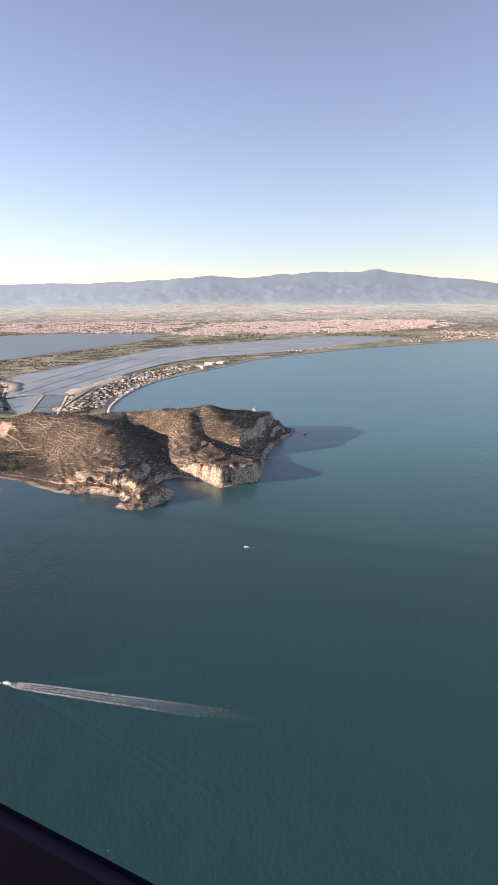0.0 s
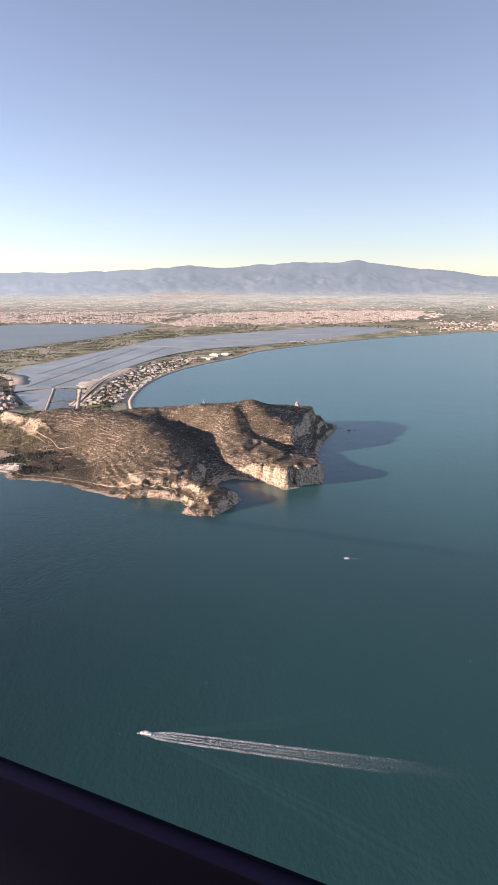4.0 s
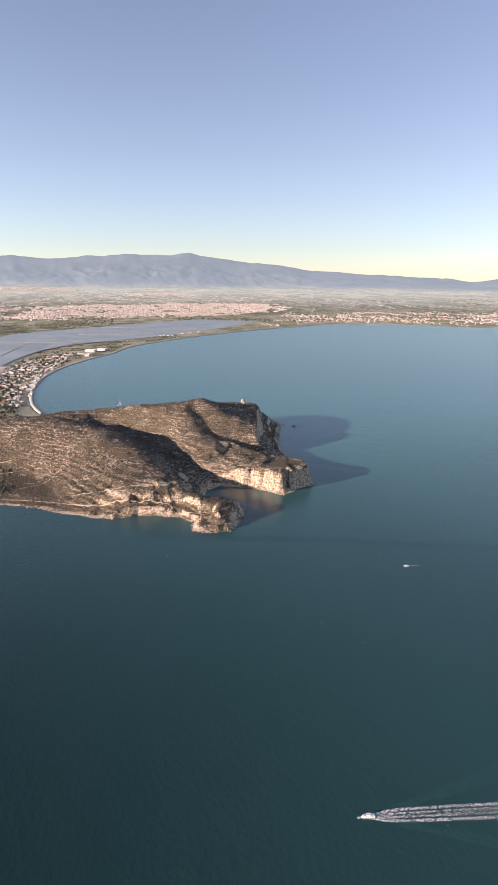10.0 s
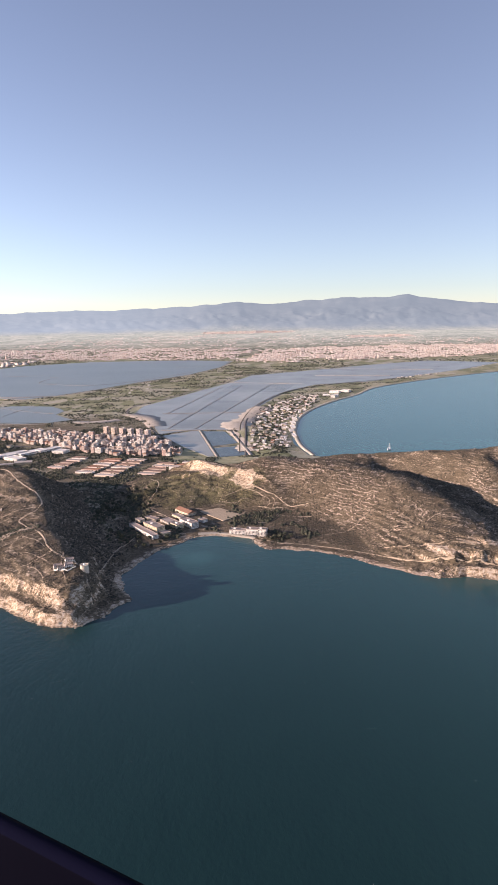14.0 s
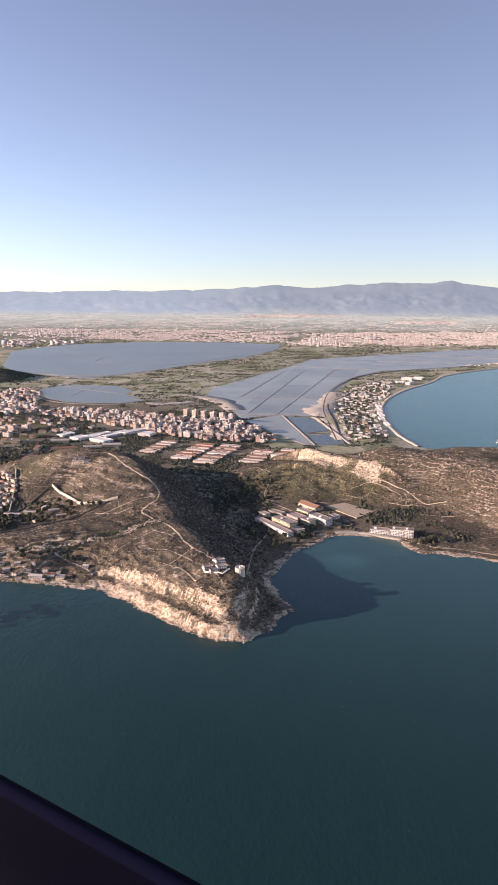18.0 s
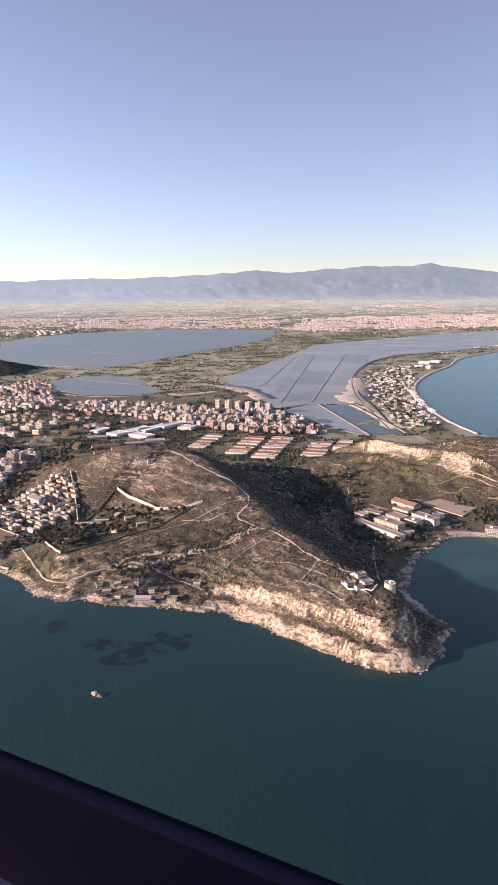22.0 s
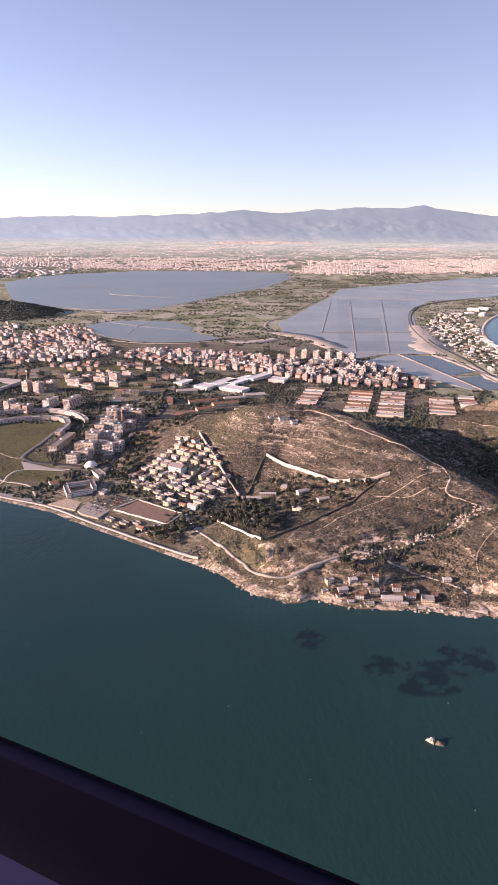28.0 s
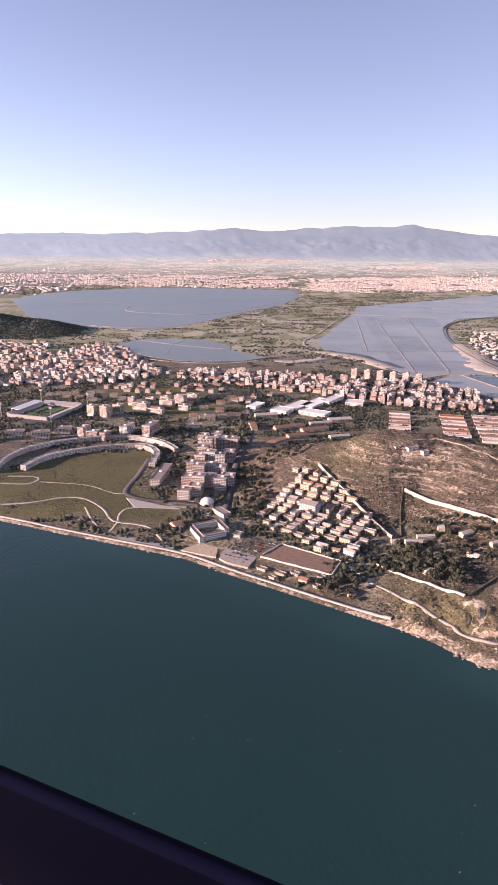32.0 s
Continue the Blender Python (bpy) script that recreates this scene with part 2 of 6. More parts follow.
b.inputs["Roughness"].default_value, b.inputs["IOR"].default_value = 0.25, 1.33
bump(nt, b, noise_tex(nt, 0.6, 4).outputs[0], 0.25, 0.5)


def facade(name, tones, window=(0.05, 0.05, 0.055), blank=False):
    m, nt, b = material(name)
    oi = nt.nodes.new("ShaderNodeObjectInfo")
    wall = ramp(nt, oi.outputs["Random"], [(i / (len(tones) - 1), t) for i, t in enumerate(tones)])
    wall = mix(nt, 0.25, wall, ramp(nt, noise_tex(nt, 1.2, 5, 0.7).outputs[0], [(0.35, (0.16, 0.13, 0.10)), (0.65, (0.6, 0.54, 0.46))]))
    b.inputs["Roughness"].default_value = 0.8
    if blank:
        nt.links.new(wall, b.inputs["Base Color"])
        return m
    uv = nt.nodes.new("ShaderNodeUVMap")
    br = node(nt, "ShaderNodeTexBrick", Vector=uv.outputs[0], Scale=1.0, Mortar=wall)
    br.inputs["Color1"].default_value = br.inputs["Color2"].default_value = (*window, 1)
    br.offset, br.squash = 0.0, 1.0
    br.inputs["Brick Width"].default_value, br.inputs["Row Height"].default_value = 0.62, 0.62
    br.inputs["Mortar Size"].default_value, br.inputs["Mortar Smooth"].default_value = 0.14, 0.02
    nt.links.new(br.outputs[0], b.inputs["Base Color"])
    b.inputs["Roughness"].default_value = 0.8
    return m


FLATS, GREYS, WHITES = [(0.66, 0.56, 0.49), (0.50, 0.31, 0.25), (0.74, 0.68, 0.62), (0.42, 0.33, 0.29), (0.70, 0.58, 0.46), (0.58, 0.40, 0.34), (0.78, 0.73, 0.67)], [(0.40, 0.34, 0.30), (0.46, 0.40, 0.35), (0.36, 0.31, 0.28)], [(0.78, 0.75, 0.70), (0.72, 0.68, 0.62)]
BLANK = {"rendered_flats": facade("plain_render", FLATS, blank=True), "concrete_flats": facade("plain_concrete", GREYS, blank=True), "white_render": facade("plain_white_render", WHITES, blank=True)}
flats_mat = facade("rendered_flats", FLATS)
grey_flats_mat = facade("concrete_flats", [(0.40, 0.34, 0.30), (0.46, 0.40, 0.35), (0.36, 0.31, 0.28)])
cream_mat = facade("cream_render", [(0.72, 0.60, 0.36), (0.62, 0.50, 0.31), (0.70, 0.61, 0.42), (0.56, 0.45, 0.32)])
white_mat = facade("white_render", [(0.78, 0.75, 0.70), (0.72, 0.68, 0.62)])
far_mat, nt, b = material("town_walls")
gi = nt.nodes.new("ShaderNodeNewGeometry")
c = ramp(nt, gi.outputs["Random Per Island"], [(0.0, (0.40, 0.33, 0.29)), (0.3, (0.58, 0.52, 0.47)), (0.55, (0.66, 0.60, 0.54)), (0.7, (0.31, 0.27, 0.24)), (0.85, (0.52, 0.39, 0.33)), (1.0, (0.58, 0.51, 0.46))])
nt.links.new(c, b.inputs["Base Color"])
b.inputs["Roughness"].default_value = 0.9
roof_mat = plain("pale_roof", (0.30, 0.25, 0.22), 0.9, spread=0.3)
tile_mat = plain("clay_tiles", (0.29, 0.155, 0.10), 0.85, grain=3, spread=0.35)
shed_mat = plain("weathered_sheet_roof", (0.46, 0.40, 0.36), 0.7, grain=2, spread=0.25)
old_tile_mat = plain("faded_roof_tiles", (0.27, 0.185, 0.145), 0.85, grain=2, spread=0.3)
plaster_mat = plain("white_plaster", (0.76, 0.72, 0.66), 0.8, spread=0.12)
concrete_mat = plain("concrete", (0.36, 0.33, 0.30), 0.85, spread=0.2)
asphalt_mat = plain("asphalt", (0.085, 0.08, 0.078), 0.9, grain=1.5, spread=0.3)
road_mat = plain("pale_road", (0.38, 0.33, 0.275), 0.9, grain=1.2, spread=0.25)
track_mat = plain("earth_track", (0.42, 0.335, 0.24), 0.95, grain=1.2, spread=0.25)
sand_mat = plain("sand", (0.40, 0.355, 0.29), 0.95, grain=0.8, spread=0.2)
salt_mat = plain("salt_crust_bank", (0.36, 0.32, 0.27), 0.9, grain=0.3, spread=0.25)
clay_mat = plain("red_clay_court", (0.235, 0.15, 0.105), 0.9, grain=0.8, spread=0.2)
turf_mat = plain("turf", (0.07, 0.13, 0.045), 0.95, grain=1.5, spread=0.3)
stone_mat = plain("limestone", (0.50, 0.41, 0.31), 0.9, grain=1.6, spread=0.4, lift=0.2)
wallstone_mat = plain("wall_stone", (0.56, 0.48, 0.38), 0.9, grain=3, spread=0.25)
dyke_mat = plain("dyke_earth", (0.24, 0.21, 0.18), 0.95, grain=0.5, spread=0.3)
# dark tone painted for the walls' shaded side; the canal shares it
darkwall_mat = plain("shade_wall_and_canal", (0.12, 0.10, 0.07), 0.95, grain=3, spread=0.3)
reef_mat = plain("wet_dark_rock", (0.15, 0.115, 0.085), 0.8, grain=1.4, spread=0.5, lift=0.2)
bark_mat = plain("bark", (0.11, 0.075, 0.05), 0.95)
leaf_mat, nt, b = material("pine_leaf")
gi = nt.nodes.new("ShaderNodeNewGeometry")
c = ramp(nt, gi.outputs["Random Per Island"], [(0.0, (0.024, 0.028, 0.017)), (0.5, (0.044, 0.049, 0.029)), (1.0, (0.076, 0.076, 0.044))])
nt.links.new(c, b.inputs["Base Color"])
b.inputs["Roughness"].default_value = 0.9
bush_mat, nt, b = material("maquis_leaf")
gi = nt.nodes.new("ShaderNodeNewGeometry")
c = ramp(nt, gi.outputs["Random Per Island"], [(0.0, (0.023, 0.021, 0.015)), (0.5, (0.055, 0.047, 0.032)), (1.0, (0.118, 0.095, 0.064))])
nt.links.new(c, b.inputs["Base Color"])
b.inputs["Roughness"].default_value = 0.95
foam_mat, nt, b = material("foam")
b.inputs["Base Color"].default_value = (0.8, 0.82, 0.82, 1)
b.inputs["Roughness"].default_value = 0.8
al = math_node(nt, "MULTIPLY", attr(nt, "thick").outputs["Fac"], 1.0)
nf = ramp(nt, noise_tex(nt, 2.6, 6, 0.8).outputs[0], [(0.49, (0, 0, 0)), (0.60, (1, 1, 1))])
nt.links.new(math_node(nt, "MULTIPLY", al, nf, True), b.inputs["Alpha"])
hull_mat = plain("white_gelcoat", (0.8, 0.8, 0.78), 0.3, spread=0.05)
glass_mat, nt, b = material("dark_glass")
b.inputs["Base Color"].default_value = (0.02, 0.025, 0.03, 1)
b.inputs["Roughness"].default_value = 0.1
sail_mat = plain("sailcloth", (0.82, 0.8, 0.76), 0.8, spread=0.06)

# distance: plain and hills, with haze painted in as a bluish glow
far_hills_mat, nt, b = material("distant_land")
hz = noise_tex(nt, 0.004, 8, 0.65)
# slope colours tinted bluish for the haze too
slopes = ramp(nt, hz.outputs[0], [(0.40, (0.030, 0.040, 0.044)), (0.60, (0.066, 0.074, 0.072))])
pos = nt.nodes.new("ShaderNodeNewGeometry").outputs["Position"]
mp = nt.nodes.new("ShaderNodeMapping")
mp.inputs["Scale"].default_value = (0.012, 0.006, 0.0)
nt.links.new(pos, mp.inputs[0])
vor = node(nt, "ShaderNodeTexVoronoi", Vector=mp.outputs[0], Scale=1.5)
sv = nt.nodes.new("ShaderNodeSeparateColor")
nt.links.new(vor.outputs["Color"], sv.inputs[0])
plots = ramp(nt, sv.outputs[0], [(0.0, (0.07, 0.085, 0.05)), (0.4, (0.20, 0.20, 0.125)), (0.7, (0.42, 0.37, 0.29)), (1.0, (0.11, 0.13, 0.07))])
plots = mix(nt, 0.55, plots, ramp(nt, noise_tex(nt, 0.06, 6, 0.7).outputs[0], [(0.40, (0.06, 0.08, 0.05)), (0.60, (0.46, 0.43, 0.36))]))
am = attr(nt, "haze_glow")
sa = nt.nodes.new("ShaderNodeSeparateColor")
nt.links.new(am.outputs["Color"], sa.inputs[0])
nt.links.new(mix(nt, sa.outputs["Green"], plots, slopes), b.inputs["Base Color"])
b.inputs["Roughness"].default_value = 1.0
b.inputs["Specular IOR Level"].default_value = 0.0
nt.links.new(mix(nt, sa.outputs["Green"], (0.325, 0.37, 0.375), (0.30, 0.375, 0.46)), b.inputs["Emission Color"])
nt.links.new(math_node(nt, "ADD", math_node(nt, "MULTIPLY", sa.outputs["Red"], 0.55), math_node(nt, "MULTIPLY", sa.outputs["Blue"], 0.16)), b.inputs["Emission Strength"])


# ---- ground plan ----
def smooth(u):
    u = np.clip(u, 0, 1)
    return u * u * (3 - 2 * u)


def lattice(ix, iy, seed):
    n = (ix * 374761393 + iy * 668265263 + seed * 1274126177) & 0x7FFFFFFF
    n = ((n ^ (n >> 13)) * 1274126177) & 0x7FFFFFFF
    return ((n ^ (n >> 16)) & 0xFFFF) / 65535.0


def vnoise(x, y, seed=0):
    ix, iy = np.floor(x).astype(np.int64), np.floor(y).astype(np.int64)
    fx, fy = smooth(x - ix), smooth(y - iy)
    a, b_ = lattice(ix, iy, seed), lattice(ix + 1, iy, seed)
    c_, d_ = lattice(ix, iy + 1, seed), lattice(ix + 1, iy + 1, seed)
    return (a * (1 - fx) + b_ * fx) * (1 - fy) + (c_ * (1 - fx) + d_ * fx) * fy


def fbm(x, y, seed=0, octaves=5, gain=0.5):
    t, amp, tot = 0.0, 1.0, 0.0
    for o in range(octaves):
        t = t + amp * vnoise(x * 2 ** o + 17.3 * o, y * 2 ** o - 9.1 * o, seed + o)
        tot += amp
        amp *= gain
    return t / tot


def seg_dist(x, y, a, b_):
    (ax, ay), (bx, by) = a, b_
    dx, dy = bx - ax, by - ay
    s = np.clip(((x - ax) * dx + (y - ay) * dy) / (dx * dx + dy * dy), 0, 1)
    px, py = x - ax - s * dx, y - ay - s * dy
    return np.hypot(px, py), s, dx * (y - ay) - dy * (x - ax)


def inside(x, y, poly):
    r = np.zeros(np.shape(x), bool)
    for (ax, ay), (bx, by) in zip(poly, poly[1:] + poly[:1]):
        if ay != by:
            r ^= ((ay > y) != (by > y)) & (x < (bx - ax) * (y - ay) / (by - ay) + ax)
    return r


def edge_dist(x, y, poly):
    d = np.full(np.shape(x), 1e9)
    for p, q in zip(poly, poly[1:] + poly[:1]):
        d = np.minimum(d, seg_dist(x, y, p, q)[0])
    return np.where(inside(x, y, poly), d, -d)


BAY = [(3600, 900), (1700, 1050), (984, 1200), (740, 1250), (613, 1369), (471, 1394), (357, 1326), (248, 1266), (119, 1163), (5, 1045), (-41, 950), (-77, 888),
       (-109, 820), (-127, 760), (-137, 690), (-138, 620), (-130, 575)]
HEAD = [(-95, 545), (-60, 530), (-20, 520), (16, 512), (35, 504), (33, 490), (25, 470), (16, 446), (10, 424), (8, 400), (6, 375), (3, 357), (-8, 355), (-17, 348),
        (-22, 354), (-30, 363), (-43, 369), (-51, 364), (-55, 350), (-46, 346), (-41, 333), (-46, 322), (-54, 312), (-62, 312), (-69, 316), (-66, 325), (-71, 332.5), (-80, 337), (-88, 339.5)]
COVE = [(-99, 338), (-119, 352), (-135, 366), (-155, 374), (-165, 374), (-172, 388), (-180, 390), (-196, 393), (-204, 384), (-212, 376), (-218, 362),
        (-223, 345), (-220, 330), (-216, 322), (-222, 311), (-229, 301), (-237, 301), (-245, 304), (-254, 311), (-267, 321), (-283, 333)]
WEST = [(-302, 336), (-314, 336.5), (-325, 341), (-331, 340), (-341, 344), (-348, 353), (-356, 360), (-365, 366.5), (-374, 373), (-383, 379.5), (-392, 385.5), (-400, 392), (-409, 398.5),
        (-428, 408), (-449, 417.5), (-472, 429), (-520, 450), (-640, 500), (-900, 600), (-3600, 1500)]
COAST = BAY + HEAD + COVE + WEST
LAND = COAST + [(-3600, 9000), (3600, 9000)]

# still waters on the plain
BIG = [(-745, 1382), (-735, 1500), (-690, 1620), (-563, 1725), (-440, 1745), (-330, 1735), (-218, 1680), (-240, 1480), (-291, 1300), (-355, 1178), (-405, 1059),
       (-441, 989), (-472, 949), (-521, 975), (-560, 1000), (-585, 1010), (-644, 1105)]
SMALL = [(-488, 836), (-478, 868), (-463, 882), (-436, 880), (-410, 874), (-394, 852), (-384, 833), (-386, 806), (-372, 785), (-356, 766), (-376, 748), (-404, 744), (-430, 750), (-458, 774)]
PANS = [(-300, 865), (-278, 925), (-246, 1027), (-205, 1143), (-172, 1270), (-59, 1367), (88, 1500), (229, 1600), (360, 1510), (222, 1335), (102, 1215), (12, 1128),
        (-78, 1088), (-132, 985), (-163, 846), (-188, 735), (-193, 690), (-225, 691), (-254, 672), (-275, 755), (-299, 807)]
SOUTH = [(-250, 662), (-226, 686), (-220, 686), (-199, 572), (-204, 572), (-226, 610)]
BLUE = [(-216, 684), (-196, 681), (-183, 624), (-203, 612)]
BLUE_LOW = [(-201, 604), (-181, 612), (-173, 576), (-195, 570)]
POOLS = [BIG, SMALL, PANS, SOUTH, BLUE, BLUE_LOW]

# ridges: nodes (x, y, height), reach on the left and on the right of the way along them
RIDGES = [
    ([(-362, 486, 4), (-346, 474, 12), (-330, 470, 16.5), (-312, 468, 16.8), (-297, 451, 15.5), (-283, 425, 13.2), (-272, 401, 11.4), (-262, 376, 9.8), (-247, 347, 9.2), (-234, 325, 9.2), (-231, 310, 7.5)], 25, 66),
    ([(-326, 360, 5.5), (-302, 366, 7.0), (-283, 374, 7.6)], 42, 4),
    ([(-300, 372, 6.5), (-320, 364, 4.5)], 40, 40),
    ([(-204, 470, 6), (-190, 476, 10), (-160, 470, 18.5), (-125, 455, 20.2), (-98, 430, 18.4), (-86, 400, 14), (-80, 365, 9.5), (-78, 345, 7)], 62, 42),
    ([(-110, 505, 12), (-84, 490, 17.5), (-62, 478, 20.2), (-34, 461, 24.5), (-8, 474, 18.8), (3, 482, 16.2), (13, 490, 14.8), (18, 492, 8), (30, 496, 3.5), (40, 498, 1.5)], 55, 60),
    ([(-34, 455, 21), (-14, 438, 17), (-2, 432, 14)], 30, 28),
    ([(-52, 440, 12), (-43, 408, 12.5), (-30, 380, 9.5), (-14, 367, 8.8), (-1, 361, 6.5)], 24, 20),
    ([(-66, 318, 4), (-58, 320, 7), (-47, 329, 8.6)], 10, 10),
    ([(-212, 506, 5), (-206, 499, 12), (-194, 482, 13), (-184, 471, 13.5), (-170, 455, 13)], 34, 6),
    ([(-740, 1010, 18), (-650, 925, 25), (-595, 935, 13)], 72, 66),
]
GULLIES = [([(-90, 486), (-66, 430), (-56, 396), (-48, 368)], 14, 0.50), ([(-36, 452), (-30, 420), (-33, 395), (-46, 372)], 6, 0.15),
           ([(-150, 440), (-140, 405), (-128, 372)], 8, 0.25), ([(-300, 352), (-288, 345), (-280, 337)], 6, 0.5)]

# brink of the white cliff that looks east
BRINK_Y, BRINK_X = [395, 420, 440, 466, 480, 492, 520], [2, -8, 0, 8, 13, 15, 14]


def ridge_height(x, y):
    tot = np.zeros(np.shape(x))
    for nodes, left, right in RIDGES:
        best = np.zeros(np.shape(x))
        for (ax, ay, ah), (bx, by, bh) in zip(nodes, nodes[1:]):
            d, s, side = seg_dist(x, y, (ax, ay), (bx, by))
            reach = np.where(side > 0, left, right)
            form = smooth((1 - d / reach) * (2.4 if nodes[-1][2] == 6.5 else 1.0)) ** 0.8
            if nodes[0][0] == -362:
                form = np.where(side > 0, np.clip(1 - d / (reach + 7), 0, 1) ** 1.4, form ** 1.5625)
            best = np.maximum(best, (ah + s * (bh - ah)) * form)
        tot += best ** 8
    h = tot ** 0.125
    for line, w, depth in GULLIES:
        d = np.full(np.shape(x), 1e9)
        for p, q in zip(line, line[1:]):
            d = np.minimum(d, seg_dist(x, y, p, q)[0])
        h *= 1 - depth * np.exp(-(d / w) ** 2)
    east = x - np.interp(y, [296, 312, 326, 342, 362], [-236, -232, -230, -236, -242]) + 3 * fbm(x / 5, y / 5, 35) - 1.5
    h = h * (1 - 0.72 * smooth(east / 5) * smooth((366 - y) / 14) * smooth((-195 - x) / 10))
    brink = x - np.interp(y, BRINK_Y, BRINK_X)
    brink = brink + 2 * fbm(x / 4, y / 4, 33) - 1
    return h * (1 - (0.42 * smooth(brink / 3) + 0.50 * smooth((brink - 2) / 24)) * smooth((y - 405) / 16))


def on_cape(x, y):
    return smooth((x + 290) / 8) * smooth((-228 - x) / 5) * smooth((352 - y) / 8)


def shore_steps(x, y, d):
    return d + ((fbm(x / 12, y / 12, 23, 5) - 0.5) * 8 + (fbm(x / 3.4, y / 3.4, 27, 5, 0.6) - 0.5) * 5.5) * (1 - 0.6 * on_cape(x, y))


def heights(x, y):
    d = edge_dist(x, y, LAND)
    d = d + (fbm(x / 9, y / 9, 3) - 0.5) * np.where(x > -150, 3.4, 5.0) * smooth((560 - y) / 60) * smooth((x + 345) / 20)
    hill = ridge_height(x, y)
    rough = fbm(x / 26, y / 26, 11, 6, 0.55) - 0.5
    cut = shore_steps(x, y, d)
    cape = on_cape(x, y)
    bench = 0.12 + 0.75 * fbm(x / 22, y / 22, 29) + 0.45 * smooth((x + 62) / 10) * smooth((405 - y) / 20)
    bench = bench + (0.46 - bench) * cape
    steep = smooth(d / 2) * (bench * smooth(cut / 3.2) + (1 - bench) * smooth((cut - 6 - cape) / (4.5 - 1.3 * cape)))
    hill = hill * (1 + 0.18 * rough * smooth(hill / 4))
    # limestone steps
    ledge = np.floor(hill / 1.6) * 1.6 + 1.6 * smooth(((hill / 1.6) % 1) * 1.8 - 0.4)
    hill = hill + (ledge - hill) * 0.55 * smooth(hill / 4) * smooth((fbm(x / 30, y / 30, 41) - 0.35) * 5)
    hill = hill + (fbm(x / 5, y / 5, 31, 4) - 0.5) * 1.3 * smooth(hill / 3)
    flat = 0.30 + 0.9 * smooth((d - 2) / 14) * smooth((760 - y) / 120) * smooth((x + 520) / -1 + 1e3)
    for pool in POOLS:
        flat = flat + (0.25 - flat) * smooth((edge_dist(x, y, pool) + 16) / 12)
    z = np.where(d > 0, flat + hill * steep, -5 * smooth(-d / 14))
    # strata of the shore cliffs
    bed = 1.25
    q = z / bed + 0.5 * fbm(x / 20, y / 20, 37)
    strata = (np.floor(q) + smooth((q % 1) * 2.4 - 0.9) - 0.5 * fbm(x / 20, y / 20, 37)) * bed
    z = z + (strata - z) * 0.75 * smooth((z - 0.8) / 1.0) * smooth((28 - d) / 12) * smooth((535 - y) / 10) * smooth((x + 350) / 10) * np.where(d > 0, 1, 0)
    rise = np.clip(np.hypot(x + 200, y - 120) - 1800, 0, None) * 0.0185
    return np.where(d > 0, z + rise, z), d, hill


def spread(a, b_, step):
    return np.arange(a, b_, step)


gx = np.concatenate([-np.geomspace(3600, 900, 30)[:-1], spread(-900, -480, 5), spread(-480, -352, 1.0), spread(-352, 36, 0.72), spread(36, 240, 5), spread(240, 1000, 14), np.geomspace(1000, 3600, 26)])
gy = np.concatenate([spread(286, 400, 0.72), spread(400, 530, 0.95), spread(530, 760, 3.2), spread(760, 1500, 8), np.geomspace(1500, 4850, 90)])
GX, GY = np.meshgrid(gx, gy)
GZ, GD, GH = heights(GX, GY)


def ground_z(x, y):
    i = int(np.clip(np.searchsorted(gx, x) - 1, 0, len(gx) - 2))
    j = int(np.clip(np.searchsorted(gy, y) - 1, 0, len(gy) - 2))
    u, v = (x - gx[i]) / (gx[i + 1] - gx[i]), (y - gy[j]) / (gy[j + 1] - gy[j])
    return float((GZ[j, i] * (1 - u) + GZ[j, i + 1] * u) * (1 - v) + (GZ[j + 1, i] * (1 - u) + GZ[j + 1, i + 1] * u) * v)


def mesh_of(name, verts, faces, mat=None, smooth_faces=False):
    me = bpy.data.meshes.new(name)
    verts, faces = np.asarray(verts, np.float32), faces
    if isinstance(faces, np.ndarray):
        n, k = faces.shape
        me.vertices.add(len(verts))
        me.vertices.foreach_set("co", verts.ravel())
        me.loops.add(n * k)
        me.loops.foreach_set("vertex_index", faces.astype(np.int32).ravel())
        me.polygons.add(n)
        me.polygons.foreach_set("loop_start", np.arange(0, n * k, k, dtype=np.int32))
        me.update(calc_edges=True)
        me.validate()
    else:
        me.from_pydata([tuple(v) for v in verts.tolist()], [], faces)
    if mat:
        me.materials.append(mat)
    if smooth_faces:
        me.polygons.foreach_set("use_smooth", np.ones(len(me.polygons), bool))
    return me


def grid_faces(nx, ny):
    i = np.arange(nx * ny).reshape(ny, nx)
    return np.stack([i[:-1, :-1], i[:-1, 1:], i[1:, 1:], i[1:, :-1]], -1).reshape(-1, 4)


def point_colors(me, name, rgba):
    at = me.color_attributes.new(name, "FLOAT_COLOR", "POINT")
    at.data.foreach_set("color", np.asarray(rgba, np.float32).ravel())


# what covers the land
gyz, gxz = np.gradient(GZ, gy, gx)
slope = np.hypot(gxz, gyz)
patch = fbm(GX / 12, GY / 12, 51, 5)
hilly = smooth(GH / 2.2)
rock = smooth((slope - 1.05) / 0.5) * smooth((GH - 0.6) / 1.5) * smooth((520 - GY) / 10) * (1 - smooth((GX + 262) / 6) * smooth((-212 - GX) / 4) * smooth((GY - 440) / 10))
crag = fbm(GX / 6, GY / 2.6 + GX / 9, 53, 5)
rock = rock * (0.1 + 0.9 * smooth((fbm(GX / 8 + GY / 20, GZ / 1.2 + GX / 25, 63, 4) - 0.44) / 0.07))
streak = fbm(GX / 13 + GY / 17, GZ / 0.62 + GX / 40, 53, 4)
rock = np.maximum(rock, smooth((streak - 0.61) / 0.05) * 0.5 * hilly * smooth((patch - 0.47) / 0.08))
brink = GX - np.interp(GY, BRINK_Y, BRINK_X)
